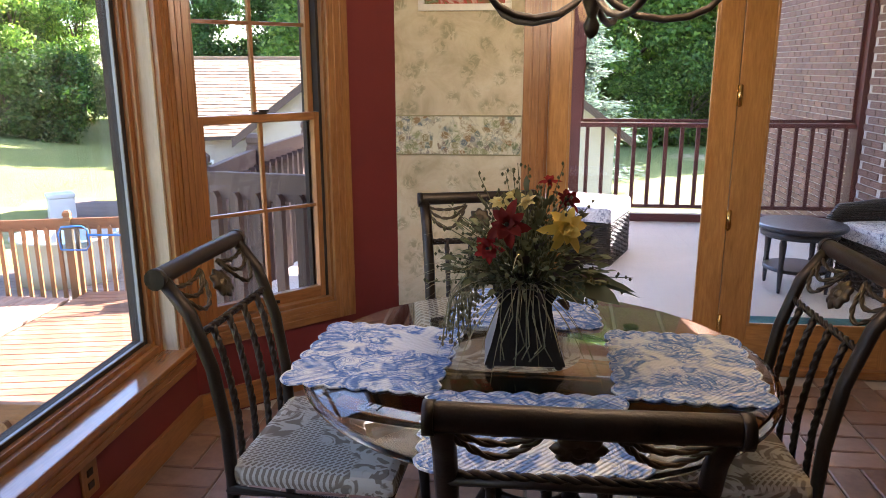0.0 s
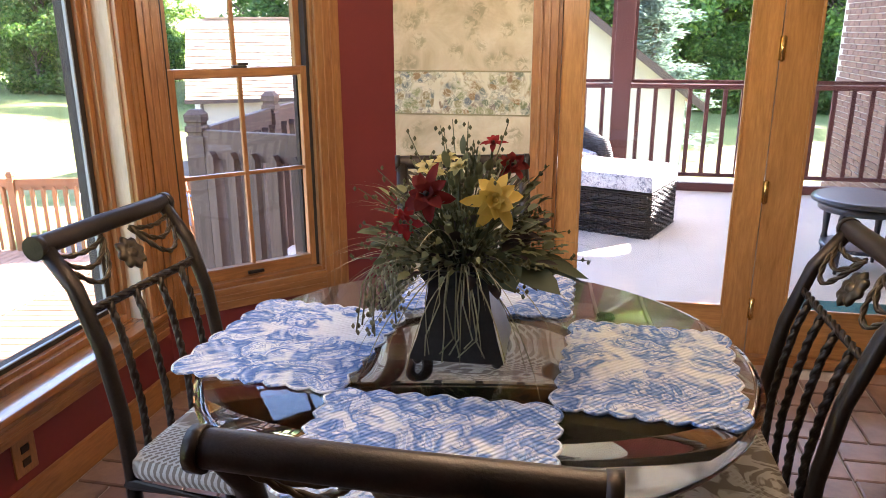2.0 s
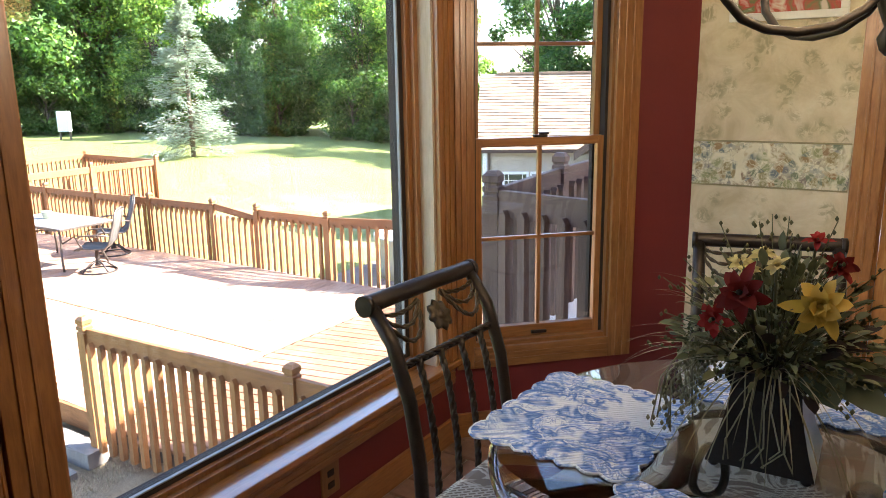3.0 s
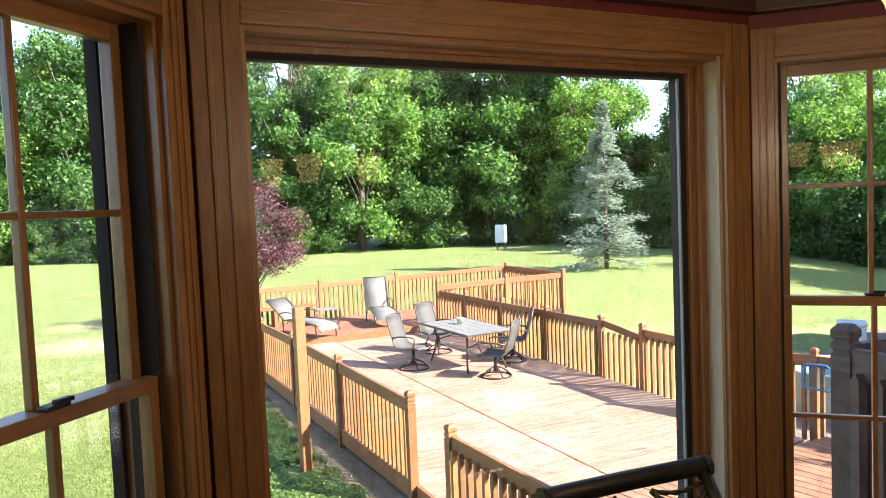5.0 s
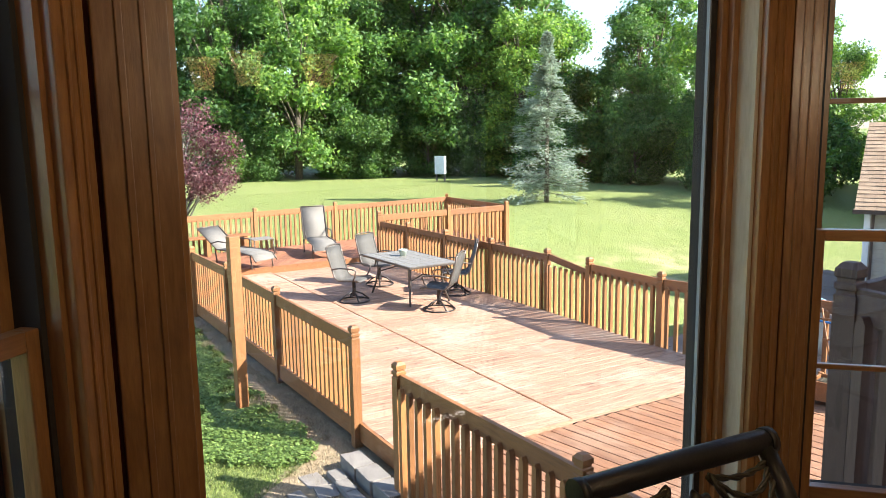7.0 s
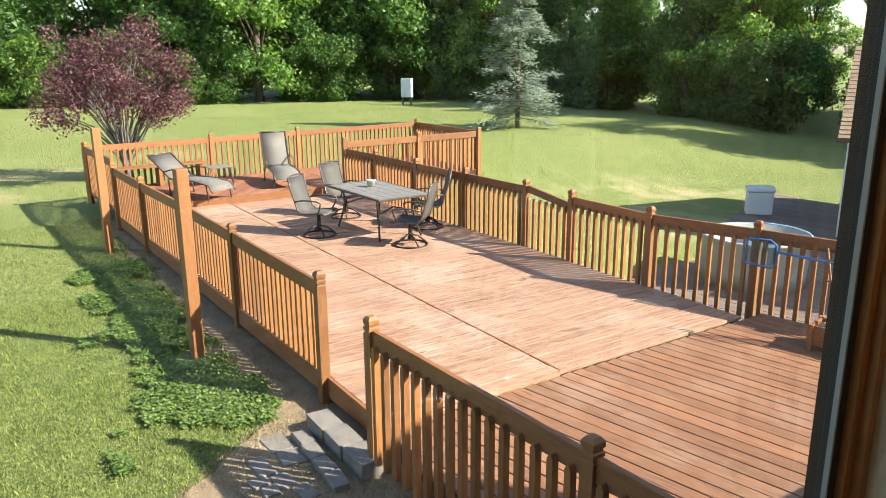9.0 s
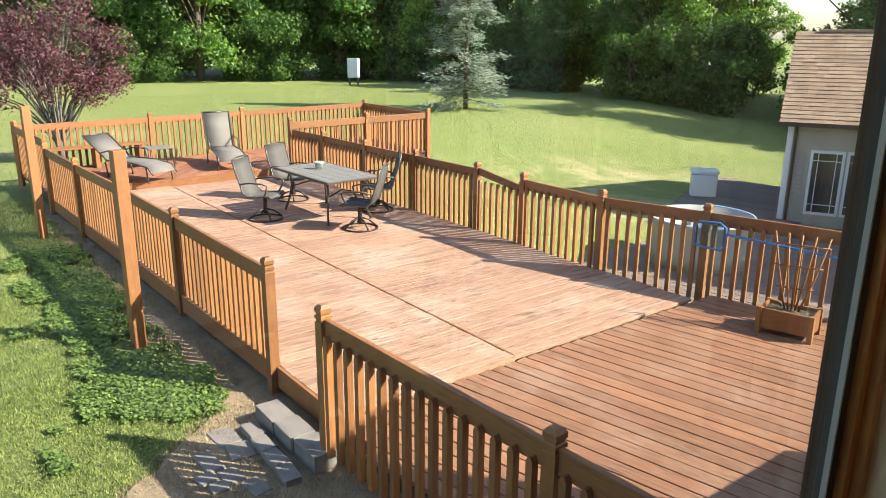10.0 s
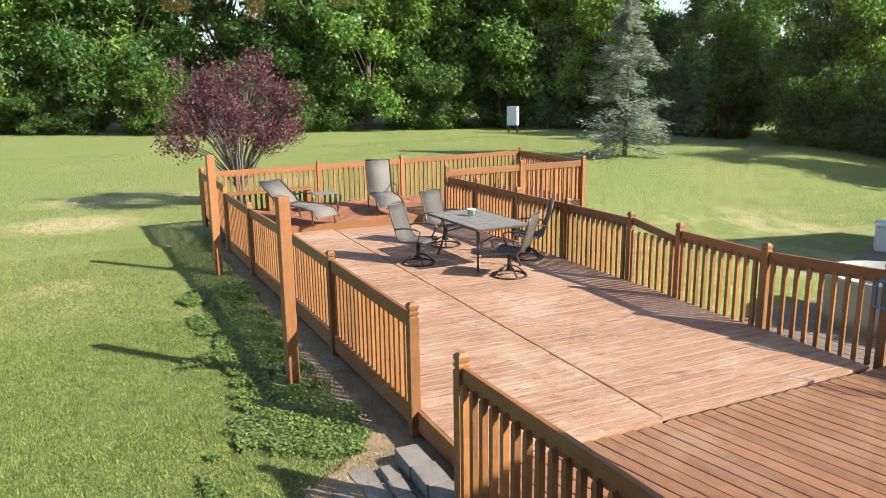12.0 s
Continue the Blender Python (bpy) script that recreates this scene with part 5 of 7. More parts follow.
rail_run([(-15.62, 8.36), (-14.33, 8.43), (-12.72, 8.44), (-11.18, 8.50), (-9.57, 8.53)], DECK, L + " behind the patio table", foot=0.3, first=False)
rail_run([(-8.50, 8.50), (-7.03, 8.48), (-5.75, 8.85), (-4.1, 9.28)], DECK, L + " beside the pool terrace", foot=0.3)
# lower gate section between two posts
g = thing("deck_gate", pose(-9.57, 8.53, DECK), "low picket gate with a sloping top rail between deck posts", "gate")
bm = bmesh.new()
b2 = bmesh.new()
box(b2, 0.05, 1.02, -0.018, 0.018, 0.0, 0.11, bevel=0.004)
for v in b2.verts:
    v.co.z += 0.86 - 0.13 * v.co.x
join(bm, b2)
part("top_rail", bm, rail_x, g)
for k in range(7):
    q = part("picket", MESHES[(rail_z.name, 0.3)][1], None, g)
    q.location = (0.11 + k * 0.138, -0.038, -0.06)

# tall free-standing posts in the lawn
for x, y, h in ((-8.57, 3.12, 2.06), (-13.87, 3.12, 2.08)):
    bm = bmesh.new()
    box(bm, -0.062, 0.062, -0.062, 0.062, -0.1, h, bevel=0.006)
    for z in (0.55, 1.75):
        lathe(bm, [(0.009, 0.0), (0.007, 0.006)], 8, pose(0.0, -0.062, z, 90))
    solid("lawn_post", bm, wood("tall post wood", (0.22, 0.085, 0.026), (0.36, 0.15, 0.048), "z", 0.6, 1.0, vary=0.15), "tall square stained post standing in the lawn by the railing", "post", "tall lawn posts", m=pose(x, y, -1.61, 0, 0, 6))

# landing outside the angled window
rail_run([(-1.68, 3.84), (-1.77, 4.93), (-1.77, 6.2)], 0.0, "weathered grey-brown railing of the raised landing", mats=(grey_z, grey_x), foot=0.3, group="landing railings")
rail_run([(-1.68, 3.84), (-0.86, 3.70)], 0.0, "weathered grey-brown railing beside the bay window", mats=(grey_z, grey_x), foot=0.3, group="landing railings", first=False, last=False, spacing=0.13)
bm = bmesh.new()
box(bm, -1.735, -1.64, 3.79, 3.88, -1.7, -0.3)
box(bm, -1.82, -1.73, 4.88, 4.97, -1.7, -0.3)
solid("landing_support", bm, grey_z, "weathered posts under the landing", "post", kind="structure")

# ---- lawn, woods, pool house, things outdoors ----
def smooth(t):
    t = max(0.0, min(1.0, t))
    return t * t * (3 - 2 * t)


def ground_z(x, y):
    """The lawn is level by the deck and falls away towards the pool house."""
    fall = smooth((y - 8.5) / 8.5) * smooth((x + 26) / 12)
    fall = max(fall, smooth((y - 8.6) / 1.5) * smooth((x + 12.4) / 2.3))
    dist = math.hypot(x, y)
    return -1.61 - 1.15 * fall + 0.05 * noise.noise((x * 0.15, y * 0.15, 0)) * smooth((dist - 9) / 6) + 0.02 * max(0.0, dist - 60)


def lawn_mat():
    mat, nt, nd, lk, bs = nodes_of("mown lawn")
    vec = mapped(nt)
    big = noise_tex(nt, vec, 0.22, 5.0, 0.6, 0.4)
    mid = noise_tex(nt, vec, 1.7, 5.0, 0.65)
    fine = noise_tex(nt, vec, 21.0, 7.0, 0.82)
    c = ramp(nt, mid, [(0.30, (0.070, 0.108, 0.016)), (0.5, (0.140, 0.180, 0.034)), (0.72, (0.25, 0.265, 0.070))])
    c = mix(nt, ramp(nt, big, [(0.50, (0, 0, 0)), (0.70, (0.6, 0.6, 0.6))]), c, (0.36, 0.315, 0.14))
    clump = noise_tex(nt, vec, 7.0, 4.0, 0.7)
    c = mix(nt, 0.35, c, ramp(nt, clump, [(0.36, (0.030, 0.058, 0.008)), (0.52, (0.12, 0.165, 0.03)), (0.66, (0.36, 0.37, 0.11))]))
    c = mix(nt, 0.6, c, ramp(nt, fine, [(0.38, (0.012, 0.026, 0.004)), (0.51, (0.13, 0.170, 0.034)), (0.62, (0.50, 0.50, 0.16))]))
    patch = nt.nodes.new("ShaderNodeTexVoronoi")
    patch.inputs["Scale"].default_value = 0.085
    nt.links.new(vec, patch.inputs["Vector"])
    bare = mix(nt, 1.0, ramp(nt, patch.outputs["Distance"], [(0.06, (1, 1, 1)), (0.17, (0, 0, 0))]), ramp(nt, mid, [(0.35, (0, 0, 0)), (0.55, (1, 1, 1))]), "MULTIPLY")
    c = mix(nt, bare, c, (0.44, 0.33, 0.19))
    # worn ground beside the terrace
    dry = nt.nodes.new("ShaderNodeTexNoise")
    dry.inputs["Scale"].default_value = 0.55
    dry.inputs["Detail"].default_value = 6.0
    dry.inputs["Roughness"].default_value = 0.7
    nt.links.new(vec, dry.inputs["Vector"])
    mp = nt.nodes.new("ShaderNodeMapping")
    mp.inputs["Location"].default_value = (15.0 / 5.0, -17.5 / 6.0, 0)
    mp.inputs["Scale"].default_value = (1 / 5.0, 1 / 6.0, 0)
    nt.links.new(vec, mp.inputs["Vector"])
    ball = nt.nodes.new("ShaderNodeTexGradient")
    ball.gradient_type = "SPHERICAL"
    nt.links.new(mp.outputs["Vector"], ball.inputs["Vector"])
    worn = mix(nt, 1.0, ramp(nt, ball.outputs["Fac"], [(0.0, (0, 0, 0)), (0.45, (1, 1, 1))]), ramp(nt, dry.outputs["Fac"], [(0.46, (0, 0, 0)), (0.62, (0.8, 0.8, 0.8))]), "MULTIPLY")
    c = mix(nt, worn, c, (0.40, 0.335, 0.17))
    # straw-coloured worn places on the open lawn
    for px, py, rx, ry in ((-20.6, 0.7, 1.5, 1.9), (-24.5, 2.2, 1.6, 3.2), (-14.2, 0.6, 0.7, 0.8)):
        mp = nt.nodes.new("ShaderNodeMapping")
        mp.inputs["Location"].default_value = (-px / rx, -py / ry, 0)
        mp.inputs["Scale"].default_value = (1 / rx, 1 / ry, 0)
        nt.links.new(vec, mp.inputs["Vector"])
        ball = nt.nodes.new("ShaderNodeTexGradient")
        ball.gradient_type = "SPHERICAL"
        nt.links.new(mp.outputs["Vector"], ball.inputs["Vector"])
        spot = mix(nt, 1.0, ramp(nt, ball.outputs["Fac"], [(0.0, (0, 0, 0)), (0.5, (1, 1, 1))]), ramp(nt, clump, [(0.38, (0, 0, 0)), (0.60, (0.9, 0.9, 0.9))]), "MULTIPLY")
        c = mix(nt, spot, c, (0.46, 0.36, 0.19))
    lk.new(c, bs.inputs["Base Color"])
    bs.inputs["Roughness"].default_value = 0.9
    bump(nt, bs, fine, 0.9, 0.03)
    return mat


def axis_steps(lo, hi, fine_lo, fine_hi, coarse, fine):
    v, out = lo, []
    while v < hi:
        out.append(v)
        v += fine if fine_lo <= v < fine_hi else coarse
    out.append(hi)
    return out


xs = [-3000, -900, -300] + axis_steps(-140, 100, -36, 8, 8.0, 0.7) + [300, 900, 3000]
ys = [-3000, -900, -300] + axis_steps(-100, 140, -6, 34, 8.0, 0.7) + [300, 900, 3000]
verts = [(x, y, ground_z(x, y) if abs(x) < 150 and abs(y) < 150 else 0.2) for y in ys for x in xs]
nx = len(xs)
faces = [(j * nx + i, j * nx + i + 1, (j + 1) * nx + i + 1, (j + 1) * nx + i) for j in range(len(ys) - 1) for i in range(nx - 1)]
me = bpy.data.meshes.new("ground")
me.from_pydata(verts, [], faces)
me.materials.append(lawn_mat())
for p in me.polygons:
    p.use_smooth = True
tagged(new("ground", me), "mown green lawn with dry straw-coloured patches", "lawn", kind="structure")


def grass_field(name, n, x0, x1, y0, y1, keep, seed, material, hmin, hmax, label):
    rg = np.random.default_rng(seed)
    vs, fs = [], []
    k = 0
    while k < n:
        x, y = rg.uniform(x0, x1), rg.uniform(y0, y1)
        if not keep(x, y):
            continue
        z = ground_z(x, y) - 0.005
        h = rg.uniform(hmin, hmax)
        a = rg.uniform(0, math.pi)
        w = rg.uniform(0.003, 0.007) * (1 + 2 * hmax)
        lx, ly = rg.normal(0, 0.35 * h), rg.normal(0, 0.35 * h)
        b = len(vs)
        vs += [(x - w * math.cos(a), y - w * math.sin(a), z), (x + w * math.cos(a), y + w * math.sin(a), z), (x + lx, y + ly, z + h)]
        fs.append((b, b + 1, b + 2))
        k += 1
    m = bpy.data.meshes.new(name)
    m.from_pydata(vs, [], fs)
    m.materials.append(material)
    return tagged(new(name, m), label, "grass", kind="stuff")


blade_m = leaf_color("lawn blades", (0.022, 0.048, 0.008), (0.40, 0.44, 0.12), trans=0.3)
low_m = leaf_color("low lawn leaves", (0.020, 0.050, 0.008), (0.34, 0.42, 0.10), trans=0.3)


def soil_edge(x):
    """Where the lawn ends and the bare strip by the deck begins."""
    wob = 0.22 * noise.noise((x * 0.8, 1.0, 0)) + 0.12 * noise.noise((x * 2.6, 5.0, 0)) + 0.07 * noise.noise((x * 7.0, 9.0, 0))
    return 3.40 + wob * 1.25 - 1.30 * smooth((x + 7.0) / 1.5)


def on_lawn(x, y):
    return y < soil_edge(x) + 0.16 * noise.noise((x * 5.0, y * 5.0, 4.0)) + 0.05 and math.hypot(x + 8.57, y - 3.12) > 0.22
clover_m = leaf_color("clover leaves", (0.035, 0.080, 0.012), (0.24, 0.34, 0.075), trans=0.3)
grass_field("lawn_grass", 110000, -17.0, -3.5, -2.5, 3.55, on_lawn, 3, blade_m, 0.018, 0.05, "short mown grass blades beside the deck")
grass_field("lawn_grass", 150000, -11.5, -3.5, -0.6, 3.55, on_lawn, 13, low_m, 0.012, 0.034, "dense low lawn growth beside the deck")
def open_lawn(x, y):
    return not (-19.4 < x < 0 and 3.4 < y < 12.4) and not (-17.0 < x < -3.5 and -2.5 < y < 3.55) and math.hypot(x + 22, y - 4.8) > 0.3


grass_field("lawn_grass", 90000, -42.0, -3.5, -14.0, 26.0, lambda x, y: open_lawn(x, y) and y < 26 and not (x > -15.5 and y > 12.5), 4, blade_m, 0.035, 0.085, "longer tufts across the open lawn")
# clover patch in the strip by the railing
rg = np.random.default_rng(8)
vs, fs = [], []
for k in range(80000):
    x, y = rg.uniform(-13.0, -6.4), rg.uniform(1.9, 3.5)
    if noise.noise((x * 0.9, y * 0.9, 3.0)) + 0.25 + 0.3 * noise.noise((x * 4, y * 4, 3.0)) < abs(y - 2.95) * 0.62 or y > soil_edge(x) + 0.08 or (abs(x + 8.57) < 0.25 and abs(y - 3.12) < 0.25):
        continue
    z = ground_z(x, y) + rg.uniform(0.01, 0.07)
    a, r = rg.uniform(0, 6.28), rg.uniform(0.008, 0.019)
    t = Vector((rg.normal(0, 0.35), rg.normal(0, 0.35), 1)).normalized()
    u = t.cross(Vector((math.cos(a), math.sin(a), 0))).normalized() * r
    w = t.cross(u)
    c = Vector((x, y, z))
    b = len(vs)
    vs += [tuple(c + u), tuple(c + w), tuple(c - u), tuple(c - w)]
    fs.append((b, b + 1, b + 2, b + 3))
m = bpy.data.meshes.new("clover")
m.from_pydata(vs, [], fs)
m.materials.append(clover_m)
tagged(new("clover_patch", m), "dark green clover growing along the railing", "clover", kind="stuff")


# trees
def scatter_leaves(centres, radii, n, size, seed, flat=0.0):
    rg = np.random.default_rng(seed)
    w = np.array([r[0] * r[1] * r[2] for r in radii]) ** 0.67
    pick = rg.choice(len(centres), n, p=w / w.sum())
    d = rg.normal(size=(n, 3))
    d /= np.linalg.norm(d, axis=1)[:, None]
    rad = np.where(rg.random(n) < 0.7, rg.uniform(0.45, 1.05, n), rg.uniform(0.9, 1.45, n))
    p = np.array(centres)[pick] + d * np.array(radii)[pick] * rad[:, None]
    nrm = d * 0.6 + rg.normal(size=(n, 3)) * 0.7 + np.array((0, 0, 0.5))
    nrm /= np.linalg.norm(nrm, axis=1)[:, None]
    t = np.cross(nrm, rg.normal(size=(n, 3)))
    t /= np.linalg.norm(t, axis=1)[:, None]
    b = np.cross(nrm, t)
    s = size * rg.uniform(0.55, 1.35, n)[:, None]
    return np.stack([p + t * s, p - t * s * 0.7 + b * s * 0.62, p - t * s * 0.7 - b * s * 0.62], 1).reshape(-1, 3)


def leaf_mesh(name, pts, material, sides=3):
    m = bpy.data.meshes.new(name)
    n = len(pts) // sides
    m.from_pydata([tuple(p) for p in pts], [], [tuple(range(sides * i, sides * i + sides)) for i in range(n)])
    m.materials.append(material)
    return m


def tree_leaf(name, lo, mid, hi, glow=(1.2, 1.35, 0.6), spread=1.0):
    mat, nt, nd, lk, bs = nodes_of(name)
    g = nt.nodes.new("ShaderNodeNewGeometry")
    c = ramp(nt, g.outputs["Random Per Island"], [(0.0, lo), (0.6, mid), (1.0, hi)])
    tone = ramp(nt, random_of(nt), [(0.0, tuple(1 + (q - 1) * spread for q in (0.42, 0.55, 0.52))), (0.5, (0.92, 1, 0.98)), (1.0, tuple(1 + (q - 1) * spread for q in (1.35, 1.28, 0.90)))])
    c = mix(nt, 1.0, c, tone, "MULTIPLY")
    lk.new(c, bs.inputs["Base Color"])
    bs.inputs["Roughness"].default_value = 0.55
    tl = nd.new("ShaderNodeBsdfTranslucent")
    lk.new(mix(nt, 1.0, c, glow, "MULTIPLY"), tl.inputs["Color"])
    ms = nd.new("ShaderNodeMixShader")
    ms.inputs["Fac"].default_value = 0.5
    lk.new(bs.outputs["BSDF"], ms.inputs[1])
    lk.new(tl.outputs["BSDF"], ms.inputs[2])
    lk.new(ms.outputs["Shader"], nd["Material Output"].inputs["Surface"])
    return mat


bark = wood("grey-brown bark", (0.06, 0.045, 0.032), (0.16, 0.125, 0.09), "z", 0.9, 0.6, vary=0.2)
# canopy paler, shrubs darker: lit crowns and understory shade put into leaf colour
lit_canopy_leaf = tree_leaf("sunlit-toned canopy leaves", (0.050, 0.108, 0.030), (0.130, 0.235, 0.060), (0.29, 0.39, 0.105))
shaded_shrub_leaf = tree_leaf("shade-toned shrub leaves", (0.030, 0.072, 0.018), (0.085, 0.160, 0.038), (0.19, 0.27, 0.07))
plum_leaf = tree_leaf("plum-red leaves", (0.075, 0.020, 0.028), (0.175, 0.060, 0.070), (0.30, 0.165, 0.165), (1.1, 0.9, 0.9), 0.2)
spruce_leaf = tree_leaf("blue-green needles", (0.22, 0.26, 0.21), (0.32, 0.36, 0.30), (0.42, 0.45, 0.39), (0.9, 1.0, 0.85), 0.15)


def broad_tree(m, h, spread, seed, leaves, size, label, low=0.1, material=None):
    rg = random.Random(seed)
    t = thing("tree", m, label, "tree", "woodland trees")
    bm = bmesh.new()
    top = Vector((rg.uniform(-0.4, 0.4), rg.uniform(-0.4, 0.4), h * 0.8))
    ring_tube(bm, [(0, 0, -0.3), top * 0.3 + Vector((rg.uniform(-.2, .2), 0, 0)), top * 0.65, top], [h * 0.020, h * 0.016, h * 0.010, h * 0.003], 7)
    centres, radii = [], []
    for k in range(44):
        f = low + (0.95 - low) * (k + rg.random()) / 44
        a = rg.uniform(0, 6.28)
        env = spread * (0.60 + 0.55 * math.sin(math.pi * min(1, f * 1.02)) ** 0.8) * rg.uniform(0.35, 1.0)
        c = Vector((env * math.cos(a), env * math.sin(a), f * h))
        st = top * max(0.15, (f - 0.22))
        ring_tube(bm, [st, st.lerp(c, 0.5) + Vector((0, 0, 0.15)), c], [h * 0.006, h * 0.004, h * 0.0015], 5)
        r = rg.uniform(0.15, 0.36) * spread
        centres.append(tuple(c))
        radii.append((r, r, r * rg.uniform(0.65, 0.95)))
    part("trunk", bm, bark, t)
    part("crown", leaf_mesh("crown", scatter_leaves(centres, radii, leaves, size, seed), material or lit_canopy_leaf), None, t)
    return t


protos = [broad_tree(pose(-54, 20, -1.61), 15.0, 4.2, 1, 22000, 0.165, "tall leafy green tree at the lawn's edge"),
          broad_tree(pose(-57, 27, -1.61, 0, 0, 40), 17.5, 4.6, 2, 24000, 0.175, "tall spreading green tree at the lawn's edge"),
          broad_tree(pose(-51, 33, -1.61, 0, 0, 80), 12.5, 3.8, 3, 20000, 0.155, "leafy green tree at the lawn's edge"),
          broad_tree(pose(-52.5, 24, -1.61), 4.6, 2.3, 4, 10000, 0.115, "dense green shrub below the woodland trees", 0.02, shaded_shrub_leaf)]
rng = random.Random(21)
EDGE = [(-66, -16), (-64, -4), (-57, 8), (-54, 16), (-52.5, 24), (-50, 31), (-42, 34), (-33, 33.5), (-24, 34), (-16, 36), (-6, 40), (4, 42), (16, 42)]
for i in range(len(EDGE) - 1):
    (ax, ay), (bx, by) = EDGE[i], EDGE[i + 1]
    ln = math.hypot(bx - ax, by - ay)
    n = max(2, int(ln / 3.0))
    for k in range(n):
        t = (k + rng.random()) / n
        x, y = ax + (bx - ax) * t, ay + (by - ay) * t
        # away from the lawn
        dx, dy = x + 12, y - 8
        dl = math.hypot(dx, dy)
        for row, kind in ((rng.uniform(-0.8, 0.8), 3), (rng.uniform(1.5, 3.0), 3), (rng.uniform(2.0, 4.5), rng.choice((0, 1, 2))), (rng.uniform(6, 10), rng.choice((0, 1, 1)))):
            if kind != 3 and row < 5 and rng.random() < 0.35:
                continue
            px, py = x + dx / dl * row, y + dy / dl * row
            s = rng.uniform(0.8, 1.15) * (0.92 if kind == 3 else 1.0)
            if kind != 3 and -46 < px < -25 and py > 30:
                s *= 0.68
            if kind != 3 and -38 < px < -31 and py > 30:
                s *= 0.70
            if kind != 3 and -25 <= px < -5:
                s *= 0.68 if px < -23.5 else 0.88
            copy_thing(protos[kind], pose(px, py, ground_z(px, py) - 0.1, 0, 0, rng.uniform(0, 360)) @ Matrix.Scale(s, 4))


def conifer(m, h, base, seed, material, label, leaves=9000, bare=0.06):
    rg = np.random.default_rng(seed)
    t = thing("spruce_tree", m, label, "tree")
    bm = bmesh.new()
    ring_tube(bm, [(0, 0, -0.2), (0.03, 0, h * 0.5), (0, 0, h)], [h * 0.015, h * 0.009, h * 0.002], 8)
    pts = []
    whorls = int(h * 3.2)
    for j in range(whorls):
        f = bare + (0.97 - bare) * (j + rg.random() * 0.6) / whorls
        ln = base * (1 - f) ** 0.85 * rg.uniform(0.75, 1.12)
        for k in range(7):
            a = rg.uniform(0, 6.28)
            f = min(0.97, max(bare, f + rg.normal(0, 0.022)))
            ln = base * (1 - f) ** 0.85 * rg.uniform(0.55, 1.15)
            d = Vector((math.cos(a), math.sin(a), 0.10 - 0.25 * (1 - f)))
            p0 = Vector((0, 0, f * h))
            p1 = p0 + d * ln
            ring_tube(bm, [p0, p0.lerp(p1, 0.6) + Vector((0, 0, -0.03)), p1], [0.014, 0.010, 0.004], 4)
            n = int(leaves / whorls / 7)
            for q in range(n):
                u = rg.uniform(0.18, 1.0) ** 0.8
                c = p0.lerp(p1, u)
                spread = 0.16 * ln * (1.15 - u) + 0.05
                c = c + Vector((rg.normal(0, spread), rg.normal(0, spread), rg.normal(0, 0.09) - 0.05))
                s = rg.uniform(0.07, 0.15)
                e = (d + Vector((rg.normal(0, .5), rg.normal(0, .5), rg.normal(0, .25)))).normalized()
                w = e.cross(Vector((rg.normal(0, .5), rg.normal(0, .5), 1))).normalized() * s * 0.28
                pts += [c - e * s, c + w, c + e * s, c - w]
    part("trunk", bm, bark, t)
    part("crown", leaf_mesh("needles", pts, material, 4), None, t)
    return t


conifer(pose(-27.3, 22.5, ground_z(-27.3, 22.5)), 7.8, 2.7, 5, spruce_leaf, "pale blue-green spruce standing on the lawn", 15000)
conifer(pose(2.0, 27.0, ground_z(2.0, 27)), 8.5, 2.6, 6, tree_leaf("blue-grey needles", (0.14, 0.18, 0.15), (0.23, 0.28, 0.24), (0.33, 0.38, 0.33), (0.9, 1.0, 0.85), 0.15), "pale blue-green spruce beyond the porch", 22000)

# plum tree behind the deck
pt = thing("plum_tree", pose(-21.6, 4.9, -1.61), "purple-leaved plum tree with bare twigs behind the deck", "tree")
rg = random.Random(33)
bm = bmesh.new()
centres, radii = [], []
for k in range(46):
    a = rg.uniform(0, 6.28)
    up = rg.uniform(0.50, 1.0)
    c = Vector((2.1 * math.cos(a) * rg.uniform(0.3, 1.0) * (1.2 - 0.55 * up), 2.1 * math.sin(a) * rg.uniform(0.3, 1.0) * (1.25 - 0.55 * up), 3.9 * up * rg.uniform(0.75, 1.0)))
    st = Vector((rg.uniform(-.08, .08), rg.uniform(-.08, .08), 0.35 + 0.4 * rg.random()))
    mid = st.lerp(c, 0.5) + Vector((0, 0, 0.25))
    ring_tube(bm, [(0, 0, -0.1), st, mid, c], [0.06, 0.035, 0.018, 0.006], 5)
    for j in range(5):
        e = c + Vector((rg.uniform(-.5, .5), rg.uniform(-.5, .5), rg.uniform(-.3, .5)))
        ring_tube(bm, [mid.lerp(c, 0.4 + 0.12 * j), e], [0.008, 0.002], 4)
    centres.append(tuple(c))
    r = rg.uniform(0.26, 0.56)
    radii.append((r, r, r * 0.9))
part("trunk", bm, wood("grey twigs", (0.08, 0.065, 0.058), (0.20, 0.175, 0.16), "z", 0.9, 0.6), pt)
part("crown", leaf_mesh("plum_crown", scatter_leaves(centres, radii, 15000, 0.045, 9), plum_leaf), None, pt)

# pool house
siding = paint("tan lap siding", (0.40, 0.35, 0.29), 0.65, 0.06, 3.0)
white_trim = paint("white window trim", (0.72, 0.72, 0.72), 0.5, 0.05)
shadow_glass = paint("dark window glass", (0.03, 0.035, 0.04), 0.08, 0.2)
fascia = paint("dark brown fascia", (0.055, 0.030, 0.024), 0.5)


